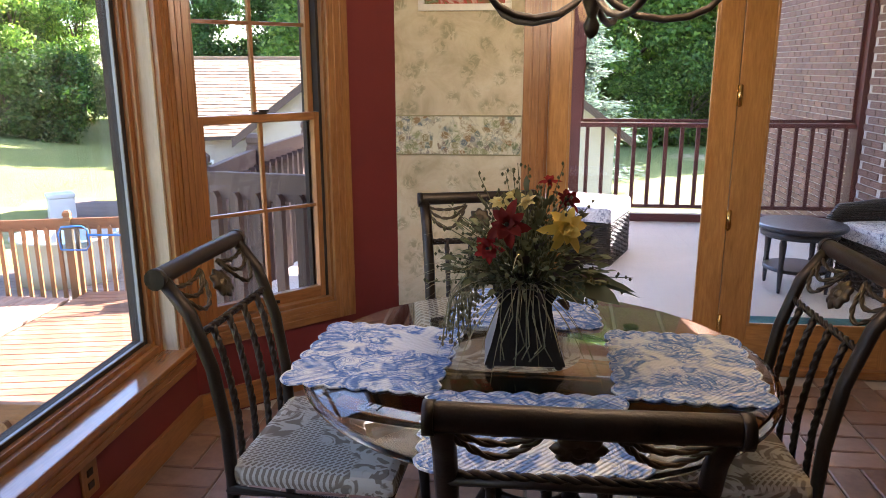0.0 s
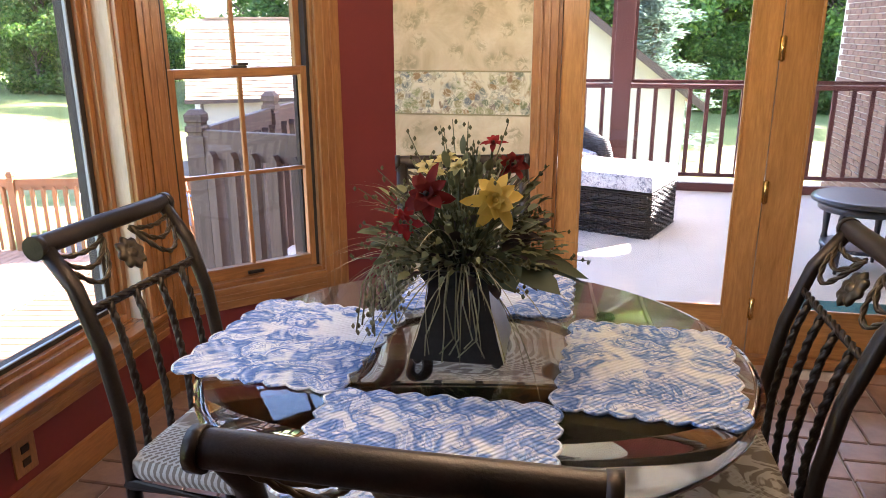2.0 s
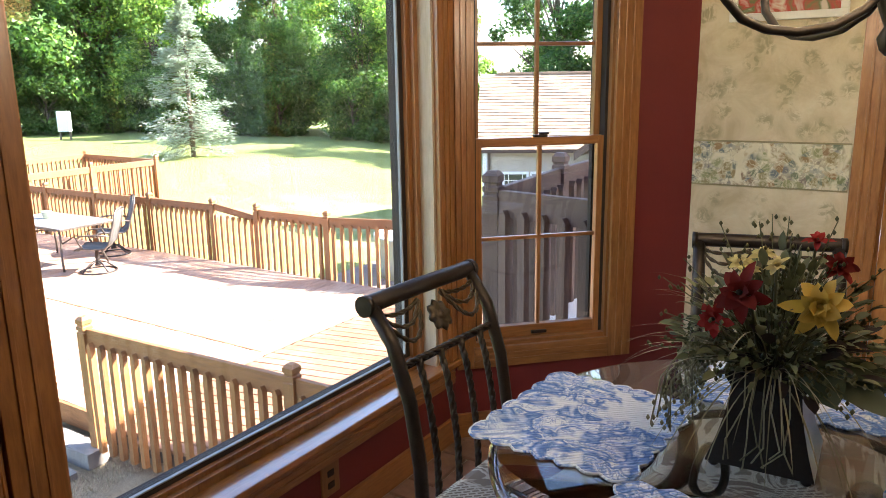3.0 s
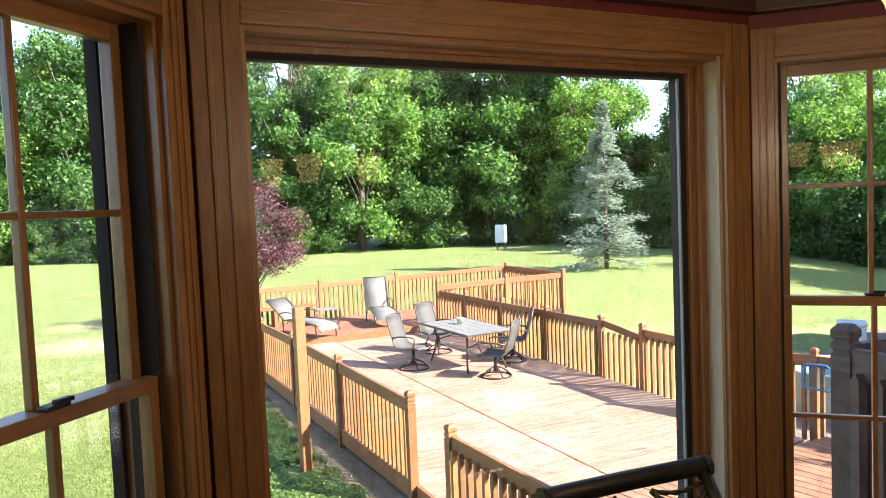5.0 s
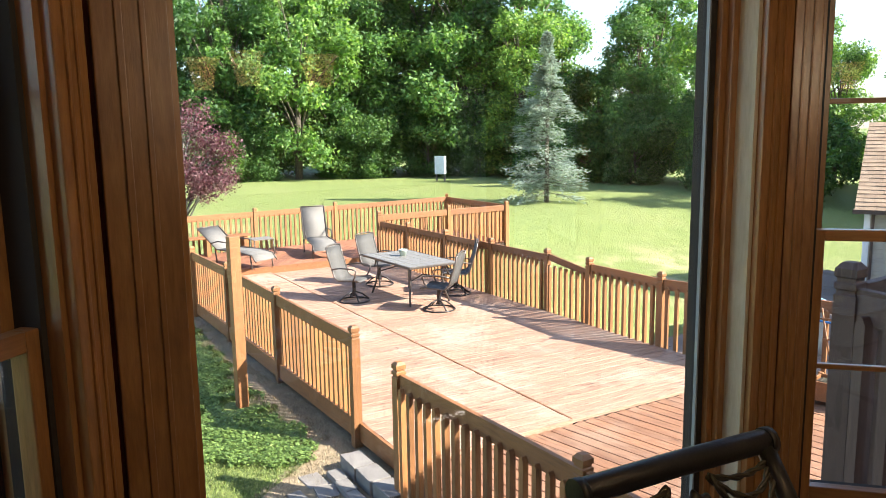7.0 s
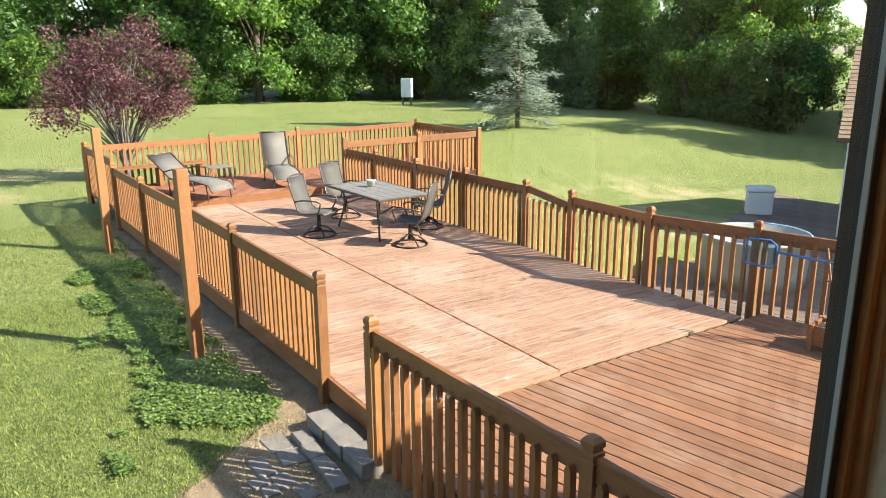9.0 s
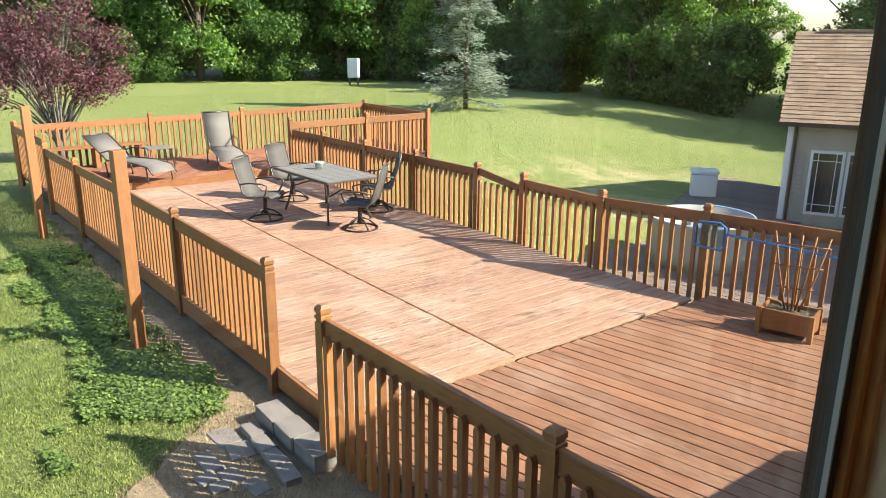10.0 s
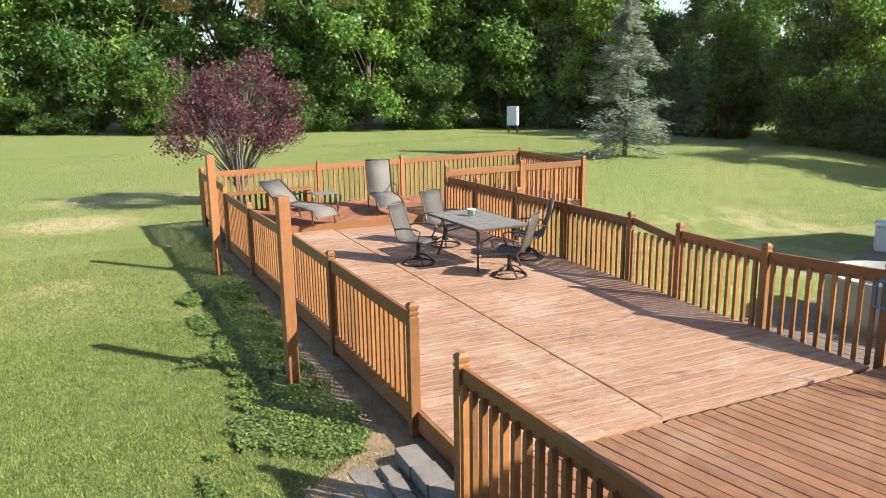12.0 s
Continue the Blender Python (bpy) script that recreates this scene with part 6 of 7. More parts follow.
def shingle_mat(name, a, b):
    mat, nt, nd, lk, bs = nodes_of(name)
    g = nt.nodes.new("ShaderNodeNewGeometry")
    c = ramp(nt, g.outputs["Random Per Island"], [(0.0, a), (1.0, b)])
    n = noise_tex(nt, mapped(nt), 60.0, 3.0)
    c = mix(nt, 0.3, c, ramp(nt, n, [(0.3, tuple(q * 0.6 for q in a)), (0.7, b)]))
    lk.new(c, bs.inputs["Base Color"])
    bs.inputs["Roughness"].default_value = 0.95
    return mat


tan_shingle = shingle_mat("tan shingles", (0.24, 0.155, 0.095), (0.38, 0.265, 0.17))
grey_shingle = shingle_mat("grey-brown shingles", (0.19, 0.145, 0.100), (0.32, 0.25, 0.175))


def shingle_plane(bm, o, u, v, wu, wv, row=0.14, tab=0.24, seed=1, clip=None):
    """Rows of overlapping tabs over a roof plane: o corner, u along the eave, v up the slope."""
    o, u, v = Vector(o), Vector(u).normalized(), Vector(v).normalized()
    n = u.cross(v)
    rg = random.Random(seed)
    for j in range(int(wv / row)):
        s = -rg.random() * tab
        while s < wu:
            a, b = max(0, s), min(wu, s + tab * rg.uniform(0.8, 1.2))
            if b - a > 0.02 and (clip is None or clip((a + b) / 2, j * row)):
                p = o + u * a + v * (j * row - 0.03)
                lift = 0.016 + rg.uniform(0, 0.010)
                q = [p + n * lift, p + u * (b - a - 0.006) + n * lift, p + u * (b - a - 0.006) + v * (row + 0.05) + n * 0.004, p + v * (row + 0.05) + n * 0.004, p, p + u * (b - a - 0.006)]
                w = [bm.verts.new(x) for x in q]
                bm.faces.new((w[0], w[1], w[2], w[3]))
                bm.faces.new((w[4], w[5], w[1], w[0]))
            s = b if b > s else s + tab


GH = -2.76
house = thing("pool_house", pose(-9.95, 18.3, GH, 0, 0, 6), "tan-sided pool house with shingled gable roofs beyond the deck", "house")
# wing, turned against the gable block
WING = pose(0, 0, 0, 0, 0, 20)
before = set(house.children)
one("wall", siding, house, 0.0, 5.0, 0.0, 5.0, 0.0, 2.50)
bm = bmesh.new()
z = 0.05
while z < 2.40:
    for q in ((0.12, 0.40), (2.05, 3.5)):
        box(bm, q[0], q[1], -0.02, 0.0, z, z + 0.095)
    z += 0.105
part("lap_siding", bm, siding, house)
one("corner_board", white_trim, house, -0.03, 0.10, -0.03, 0.0, 0.0, 2.5)
one("corner_board", white_trim, house, -0.03, 0.0, 0.0, 0.1, 0.0, 2.5)
one("downspout", fascia, house, 0.13, 0.19, -0.08, -0.025, 0.0, 2.45, bevel=0.01)
for x0 in (0.52, 1.28):
    w = one("window", white_trim, house, x0, x0 + 0.72, -0.04, 0.0, 0.30, 1.82)
    w["label"] = "white framed divided window"
    one("pane", shadow_glass, w, x0 + 0.06, x0 + 0.66, -0.046, -0.041, 0.37, 1.75)
    for xx in (0.17, 0.55):
        one("muntin", white_trim, w, x0 + xx - 0.008, x0 + xx + 0.008, -0.052, -0.046, 0.37, 1.75)
    for zz in (0.55, 1.58):
        one("muntin", white_trim, w, x0 + 0.06, x0 + 0.66, -0.052, -0.046, zz - 0.008, zz + 0.008)
rise, run = 2.02, 2.55
bm = bmesh.new()
vs4 = [bm.verts.new(p) for p in ((-0.22, -0.32, 2.45), (5.0, -0.32, 2.45), (5.0, run - 0.32, 2.45 + rise), (-0.22, run - 0.32, 2.45 + rise), (-0.22, 5.3, 2.45), (5.0, 5.3, 2.45))]
bm.faces.new((vs4[0], vs4[1], vs4[2], vs4[3]))
bm.faces.new((vs4[3], vs4[2], vs4[5], vs4[4]))
bm.faces.new((vs4[0], vs4[3], vs4[4]))
bm.faces.new((vs4[1], vs4[5], vs4[2]))
bm.faces.new((vs4[0], vs4[4], vs4[5], vs4[1]))
roof = part("roof", bm, tan_shingle, house, "tan shingled roof")
bm = bmesh.new()
shingle_plane(bm, (-0.22, -0.32, 2.46), (1, 0, 0), (0, run, rise), 5.2, math.hypot(run, rise), seed=3)
sh = part("shingles", bm, tan_shingle, roof)
sh["kind"] = "stuff"
one("ridge_vent", tan_shingle, roof, 0.3, 4.9, run - 0.40, run - 0.24, 2.45 + rise - 0.02, 2.45 + rise + 0.05, bevel=0.01)
one("fascia", fascia, house, -0.25, 5.0, -0.36, -0.31, 2.36, 2.46)
for ob in set(house.children) - before:
    ob.matrix_local = WING
# gable wing facing the deck
GX0, GX1, GY = 3.3, 12.2, -0.9
gw = (GX1 - GX0) / 2
bm = bmesh.new()
poly = [(GX0, 0.0), (GX1, 0.0), (GX1, 2.75), (GX0 + gw, 2.75 + gw * 0.76), (GX0, 2.75)]
f0 = [bm.verts.new((x, GY, z)) for x, z in poly]
f1 = [bm.verts.new((x, GY + 7.0, z)) for x, z in poly]
bm.faces.new(f0)
bm.faces.new(f1[::-1])
for i in range(5):
    bm.faces.new((f0[i], f0[(i + 1) % 5], f1[(i + 1) % 5], f1[i]))
part("gable_wall", bm, siding, house)
for s in (-1, 1):
    bm = bmesh.new()
    xr, zr = GX0 + gw, 2.75 + gw * 0.76 + 0.05
    xe = xr + s * (gw + 0.35)
    ze = zr - (gw + 0.35) * 0.76
    a = [(xr, GY - 0.35, zr), (xe, GY - 0.35, ze), (xe, GY + 7.3, ze), (xr, GY + 7.3, zr)]
    lo = [bm.verts.new(Vector(p) - Vector((0, 0, 0.12))) for p in a]
    hi = [bm.verts.new(p) for p in a]
    bm.faces.new(hi)
    bm.faces.new(lo[::-1])
    for i in range(4):
        bm.faces.new((lo[i], lo[(i + 1) % 4], hi[(i + 1) % 4], hi[i]))
    rf = part("roof", bm, grey_shingle, house, "grey-brown shingled gable roof")
    bm = bmesh.new()
    if s < 0:
        shingle_plane(bm, (xe, GY + 7.3, ze + 0.005), (0, -1, 0), (gw + 0.35, 0, zr - ze), 7.65, math.hypot(gw + 0.35, zr - ze), seed=4, row=0.16, tab=0.3)
    else:
        shingle_plane(bm, (xe, GY - 0.35, ze + 0.005), (0, 1, 0), (-(gw + 0.35), 0, zr - ze), 7.65, math.hypot(gw + 0.35, zr - ze), seed=5, row=0.16, tab=0.3)
    part("shingles", bm, grey_shingle, rf)["kind"] = "stuff"
    bm = bmesh.new()
    ring = [(xr, zr + 0.01), (xe, ze + 0.01), (xe, ze - 0.19), (xr, zr - 0.19)]
    lo = [bm.verts.new((x, GY - 0.39, z)) for x, z in ring]
    hi = [bm.verts.new((x, GY - 0.35, z)) for x, z in ring]
    bm.faces.new(lo)
    bm.faces.new(hi[::-1])
    for i in range(4):
        bm.faces.new((lo[i], lo[(i + 1) % 4], hi[(i + 1) % 4], hi[i]))
    part("fascia", bm, fascia, house)

# ---- patio furniture and yard things ----
steel = paint("taupe powder-coated tube", (0.09, 0.072, 0.058), 0.4, 0.15, 8.0, metal=0.3)
dark_steel = paint("dark bronze tube", (0.035, 0.03, 0.028), 0.45, 0.3, 8.0, metal=0.4)
sling = paint("grey mesh sling", (0.085, 0.078, 0.068), 0.8, 0.08, 30.0, bump_s=0.5)
sling_pale = paint("pale grey mesh sling", (0.15, 0.135, 0.115), 0.8, 0.08, 30.0, bump_s=0.5)
slate = paint("grey tile tabletop", (0.19, 0.175, 0.155), 0.45, 0.15, 14.0)


def ribbon(bm, prof, x0, x1, thick=0.008):
    """A sling hung along a profile of (y, z) between x0 and x1."""
    n = len(prof)
    top = [[bm.verts.new((x, y, z)) for x in (x0, x1)] for y, z in prof]
    bot = [[bm.verts.new((x, y, z - thick)) for x in (x0, x1)] for y, z in prof]
    for i in range(n - 1):
        for a, b in ((top, 0), (bot, 1)):
            f = bm.faces.new((a[i][0], a[i][1], a[i + 1][1], a[i + 1][0]))
            f.smooth = True
        for k in (0, 1):
            bm.faces.new((top[i][k], top[i + 1][k], bot[i + 1][k], bot[i][k]))
    for i in (0, n - 1):
        bm.faces.new((top[i][0], top[i][1], bot[i][1], bot[i][0]))


pt = thing("patio_table", pose(-11.78, 7.10, DECK, 0, 0, 2), "grey tile-topped patio table with a wire-work apron on the deck", "table")
bm = bmesh.new()
for q in ((-0.90, 0.90, -0.50, -0.465), (-0.90, 0.90, 0.465, 0.50), (-0.90, -0.865, -0.465, 0.465), (0.865, 0.90, -0.465, 0.465)):
    box(bm, q[0], q[1], q[2], q[3], 0.685, 0.722, bevel=0.005)
for j in range(6):
    box(bm, -0.87, 0.87, -0.478 + j * 0.19, -0.466 + j * 0.19, 0.690, 0.7125)
part("table_rim", bm, steel, pt)
for i in range(9):
    for j in range(5):
        one("tile", slate, pt, -0.875 + i * 0.1945, -0.875 + i * 0.1945 + 0.172, -0.475 + j * 0.19, -0.475 + j * 0.19 + 0.180, 0.712, 0.722)
for sx in (-1, 1):
    for sy in (-1, 1):
        bm = bmesh.new()
        ring_tube(bm, [(sx * 0.62, sy * 0.34, 0.70), (sx * 0.60, sy * 0.32, 0.45), (sx * 0.64, sy * 0.36, 0.2), (sx * 0.72, sy * 0.40, 0.0)], 0.018, 8)
        part("leg", bm, steel, pt)
    bm = bmesh.new()
    ring_tube(bm, [(sx * 0.60, -0.32, 0.42), (sx * 0.50, 0.0, 0.50), (sx * 0.60, 0.32, 0.42)], 0.012, 6)
    part("stretcher", bm, steel, pt)
pot = thing("flower_pot", pose(-12.05, 7.12, DECK + 0.722), "small pale green pot on the patio table", "pot")
bm = bmesh.new()
lathe(bm, [(0.055, 0.0), (0.075, 0.10), (0.082, 0.105), (0.082, 0.125), (0.07, 0.125), (0.066, 0.10)], 20)
part("pot_body", bm, paint("pale green glaze", (0.42, 0.47, 0.38), 0.35), pot)
bm = bmesh.new()
lathe(bm, [(0.001, 0.100), (0.066, 0.102)], 16)
part("soil", bm, paint("dry soil", (0.05, 0.035, 0.025), 0.95), pot)


def swivel_chair(m, label):
    """Faces positive y."""
    c = thing("patio_chair", m, label, "chair", "patio chairs round the table")
    bm = bmesh.new()
    prof = [(0.25, 0.40), (0.20, 0.425), (0.0, 0.405), (-0.18, 0.40), (-0.25, 0.46), (-0.30, 0.62), (-0.36, 0.80), (-0.40, 0.98)]
    ribbon(bm, prof, -0.235, 0.235)
    part("sling_seat", bm, sling, c, "grey mesh sling")
    for s in (-1, 1):
        bm = bmesh.new()
        ring_tube(bm, [(s * 0.25, y, z) for y, z in prof], 0.015, 7)
        part("side_rail", bm, steel, c)
        bm = bmesh.new()
        ring_tube(bm, [(s * 0.255, -0.28, 0.60), (s * 0.29, -0.10, 0.635), (s * 0.295, 0.12, 0.63), (s * 0.285, 0.20, 0.60), (s * 0.27, 0.17, 0.50), (s * 0.25, 0.12, 0.41)], 0.014, 7)
        part("armrest", bm, steel, c)
    bm = bmesh.new()
    ring_tube(bm, [(-0.25, -0.40, 0.98), (-0.12, -0.412, 1.005), (0.12, -0.412, 1.005), (0.25, -0.40, 0.98)], 0.015, 7)
    part("top_rail", bm, steel, c)
    for y in (0.20, -0.18):
        bm = bmesh.new()
        ring_tube(bm, [(-0.25, y, 0.395), (0.25, y, 0.395)], 0.013, 6)
        part("cross_bar", bm, steel, c)
    bm = bmesh.new()
    lathe(bm, [(0.05, 0.10), (0.035, 0.14), (0.03, 0.36), (0.09, 0.385), (0.09, 0.395)], 14)
    part("swivel_column", bm, dark_steel, c)
    for k in range(4):
        a = math.pi / 4 + k * math.pi / 2
        bm = bmesh.new()
        ring_tube(bm, [(0.02 * math.cos(a), 0.02 * math.sin(a), 0.17), (0.14 * math.cos(a), 0.14 * math.sin(a), 0.13), (0.27 * math.cos(a), 0.27 * math.sin(a), 0.02)], 0.014, 6)
        part("foot_spoke", bm, dark_steel, c)
    bm = bmesh.new()
    ring_tube(bm, [(0.27 * math.cos(t), 0.27 * math.sin(t), 0.014) for t in np.linspace(0, 2 * math.pi, 33)], 0.013, 6, cap=False)
    part("base_ring", bm, dark_steel, c)
    return c


swivel_chair(pose(-12.05, 6.12, DECK, 0, 0, -52), "grey sling swivel chair with its back to the railing side")
swivel_chair(pose(-10.62, 7.05, DECK, 0, 0, 132), "grey sling swivel chair at the end of the patio table")
swivel_chair(pose(-13.15, 7.15, DECK, 0, 0, -70), "pale sling swivel chair at the far table end")
swivel_chair(pose(-11.55, 7.95, DECK, 0, 0, 150), "grey sling swivel chair between table and railing")


def lounger(m, lift, label):
    """Feet towards positive y."""
    c = thing("sun_lounger", m, label, "lounger", "sun loungers")
    by = -0.30 - 0.78 * math.cos(lift)
    bz = 0.36 + 0.78 * math.sin(lift)
    bm = bmesh.new()
    ribbon(bm, [(0.95, 0.20), (0.85, 0.31), (0.45, 0.36), (0.0, 0.35), (-0.30, 0.36)], -0.27, 0.27)
    part("seat_sling", bm, sling_pale, c, "pale grey mesh sling")
    bm = bmesh.new()
    ribbon(bm, [(-0.31, 0.365), (-0.31 + (by + 0.31) * 0.5, 0.365 + (bz - 0.365) * 0.5 - 0.015), (by, bz)], -0.27, 0.27)
    part("back_sling", bm, sling_pale, c, "pale grey mesh sling")
    for s in (-1, 1):
        bm = bmesh.new()
        ring_tube(bm, [(s * 0.285, 0.98, 0.17), (s * 0.285, 0.86, 0.31), (s * 0.285, 0.45, 0.36), (s * 0.285, -0.30, 0.36), (s * 0.285, by, bz)], 0.016, 7)
        part("side_rail", bm, steel, c)
        bm = bmesh.new()
        ring_tube(bm, [(s * 0.30, -0.48, 0.36 + 0.22 * math.sin(lift)), (s * 0.32, -0.20, 0.55), (s * 0.32, 0.10, 0.54), (s * 0.30, 0.16, 0.36)], 0.014, 7)
        part("armrest", bm, steel, c)
        for y in (0.80, -0.35):
            bm = bmesh.new()
            ring_tube(bm, [(s * 0.285, y, 0.32), (s * 0.29, y + 0.05, 0.0)], 0.015, 7)
            part("leg", bm, steel, c)
    bm = bmesh.new()
    ring_tube(bm, [(-0.285, by, bz), (0.285, by, bz)], 0.016, 7)
    part("top_rail", bm, steel, c)


lounger(pose(-16.75, 7.25, PLAT, 0, 0, -100), radians(68), "pale sling lounger with its back raised upright")
lounger(pose(-16.25, 5.15, PLAT, 0, 0, -66), radians(33), "pale sling lounger half reclined beside the railing")
sd = thing("patio_side_table", pose(-17.2, 6.0, PLAT), "small pale metal side table between the loungers", "side table")
bm = bmesh.new()
box(bm, -0.25, 0.25, -0.25, 0.25, 0.40, 0.42, bevel=0.006)
part("tabletop", bm, sling_pale, sd)
for sx in (-1, 1):
    for sy in (-1, 1):
        bm = bmesh.new()
        ring_tube(bm, [(sx * 0.22, sy * 0.22, 0.40), (sx * 0.24, sy * 0.24, 0.0)], 0.014, 6)
        part("leg", bm, steel, sd)
be = thing("bench", pose(-17.95, 4.9, PLAT, 0, 0, 92), "brown wooden bench against the back railing", "bench")
for y in (-0.14, 0.0, 0.14):
    one("slat", rail_x, be, -1.05, 1.05, y - 0.06, y + 0.06, 0.42, 0.455, bevel=0.004)
for x in (-0.9, 0.0, 0.9):
    one("leg", rail_z, be, x - 0.04, x + 0.04, -0.17, 0.17, 0.0, 0.42)

# planter with trellis
pl = thing("planter_box", pose(-4.42, 8.42, DECK - 0.018, 0, 0, 14), "wooden planter box with a leaning trellis by the railing", "planter")
for q in ((-0.26, 0.26, -0.17, -0.145), (-0.26, 0.26, 0.145, 0.17), (-0.26, -0.235, -0.145, 0.145), (0.235, 0.26, -0.145, 0.145)):
    one("side_panel", rail_x, pl, q[0], q[1], q[2], q[3], 0.06, 0.27, bevel=0.004)
for sx in (-1, 1):
    for sy in (-1, 1):
        one("leg", rail_z, pl, sx * 0.25 - 0.025, sx * 0.25 + 0.025, sy * 0.165 - 0.025, sy * 0.165 + 0.025, 0.0, 0.28, bevel=0.004)
one("soil", bpy.data.materials["dry soil"], pl, -0.235, 0.235, -0.145, 0.145, 0.10, 0.23)
for k in range(5):
    f = -1 + k * 0.5
    bm = bmesh.new()
    ring_tube(bm, [(f * 0.06, 0.05, 0.20), (f * 0.17, 0.08, 0.60), (f * 0.26, 0.10, 1.02)], 0.011, 5)
    part("trellis_stave", bm, rail_z, pl)
for z, w in ((0.45, 0.17), (0.68, 0.23), (0.90, 0.28)):
    bm = bmesh.new()
    ring_tube(bm, [(-w, 0.075 + 0.02 * z, z), (w, 0.075 + 0.02 * z, z + 0.02)], 0.010, 5)
    part("trellis_bar", bm, rail_x, pl)
bm = bmesh.new()
rg = random.Random(4)
for k in range(60):
    blade(bm, (rg.uniform(-.2, .2), rg.uniform(-.12, .12), 0.225), (rg.uniform(-1, 1), rg.uniform(-1, 1), 0.7), rg.uniform(0.08, 0.16), 0.008, 1.2, 4)
part("dry_plant", bm, grass_m, pl, "dry straw-coloured plant")

# pool skimmer net hung on the rail
blue = paint("blue plastic", (0.03, 0.16, 0.42), 0.35, 0.1)
net_cloth = glass_mat("pale blue net", (0.55, 0.75, 0.90))
nt_ = thing("pool_net", pose(-5.62, 8.76, DECK + 0.70, 0, 0, 15), "blue pool skimmer net hung on the deck railing", "net")
bm = bmesh.new()
loop = [(-0.17, -0.13), (0.13, -0.15), (0.18, -0.08), (0.17, 0.12), (0.10, 0.17), (-0.14, 0.16), (-0.19, 0.08), (-0.17, -0.13)]
ring_tube(bm, [(x, -0.03, z) for x, z in loop], 0.012, 7, cap=False)
part("net_frame", bm, blue, nt_)
bm = bmesh.new()
prism(bm, [(x * 0.9, z * 0.9) for x, z in loop[:-1]], 0.0, 0.004, pose(0, -0.03, 0, 90))
part("net_mesh", bm, net_cloth, nt_)
bm = bmesh.new()
ring_tube(bm, [(0.17, -0.035, 0.05), (0.9, -0.04, 0.02), (1.7, -0.05, -0.03)], 0.014, 8)
part("pole", bm, blue, nt_)

# round tank, terrace and white box below the deck
tk = thing("stock_tank", pose(-8.92, 13.57, -2.62), "large round pale tank with a blue rim below the deck", "tank")
tank_m = paint("pale tank plastic", (0.36, 0.36, 0.33), 0.45, 0.12, 5.0)
bm = bmesh.new()
lathe(bm, [(0.93, 0.0), (0.95, 0.30), (0.97, 0.84), (0.995, 0.86), (0.995, 0.90), (0.92, 0.90), (0.91, 0.10), (0.001, 0.09)], 48)
part("tank_wall", bm, tank_m, tk)
bm = bmesh.new()
ring_tube(bm, [(0.96 * math.cos(t), 0.96 * math.sin(t), 0.91) for t in np.linspace(0.2, 2.0, 24)], 0.022, 6)
part("rim", bm, paint("pale blue rim", (0.35, 0.52, 0.60), 0.4), tk)
terr_z = -2.62
bm = bmesh.new()
prism(bm, [(-11.9, 16.4), (-10.6, 12.2), (-9.0, 10.3), (-4.0, 10.3), (-4.0, 17.2), (-10.0, 18.28), (-10.4, 22.0), (-14.4, 22.0)], terr_z - 0.3, terr_z - 0.03)
# same dark slab colour stands for shade between the terrace boards
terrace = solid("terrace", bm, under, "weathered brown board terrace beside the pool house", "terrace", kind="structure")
clipped_boards(terrace, wood("terrace board", (0.15, 0.105, 0.085), (0.24, 0.175, 0.14), "x", 0.8, 0.8, vary=0.2), [(-11.9, 16.4), (-10.6, 12.2), (-9.0, 10.3), (-4.0, 10.3), (-4.0, 17.2), (-10.0, 18.28), (-10.4, 22.0), (-14.4, 22.0)], radians(6), 0.19, 0.012, terr_z, random.Random(6))
bx = thing("storage_box", pose(-12.6, 19.1, terr_z, 0, 0, 40), "white plastic storage box with a rounded lid on the terrace", "box")
white_pl = paint("white plastic", (0.70, 0.70, 0.68), 0.4, 0.05)
one("box_body", white_pl, bx, -0.33, 0.33, -0.26, 0.26, 0.0, 0.60, bevel=0.03)
one("lid", white_pl, bx, -0.36, 0.36, -0.29, 0.29, 0.60, 0.72, bevel=0.05)
ub = thing("utility_box", pose(-44.1, 26.6, ground_z(-44.1, 26.6), 0, 0, 35), "pale grey utility box on posts at the wood's edge", "utility box")
one("cabinet", paint("pale grey metal", (0.55, 0.57, 0.60), 0.4), ub, -0.36, 0.36, -0.18, 0.18, 0.5, 1.72, bevel=0.02)
for x in (-0.3, 0.3):
    one("leg", steel, ub, x - 0.05, x + 0.05, -0.05, 0.05, -0.1, 0.55)

# bare strip of soil and straw beside the deck
def soil_mat():
    mat, nt, nd, lk, bs = nodes_of("dry soil and straw")
    vec = mapped(nt)
    n = noise_tex(nt, vec, 5.0, 7.0, 0.75)
    f = noise_tex(nt, mapped(nt, (3, 1, 1)), 40.0, 4.0, 0.7)
    c = ramp(nt, n, [(0.3, (0.09, 0.055, 0.028)), (0.5, (0.27, 0.185, 0.095)), (0.7, (0.46, 0.335, 0.185))])
    c = mix(nt, 0.5, c, ramp(nt, f, [(0.35, (0.08, 0.055, 0.035)), (0.65, (0.46, 0.36, 0.22))]))
    lk.new(c, bs.inputs["Base Color"])
    bs.inputs["Roughness"].default_value = 0.95
    bump(nt, bs, f, 0.8, 0.02)
    return mat


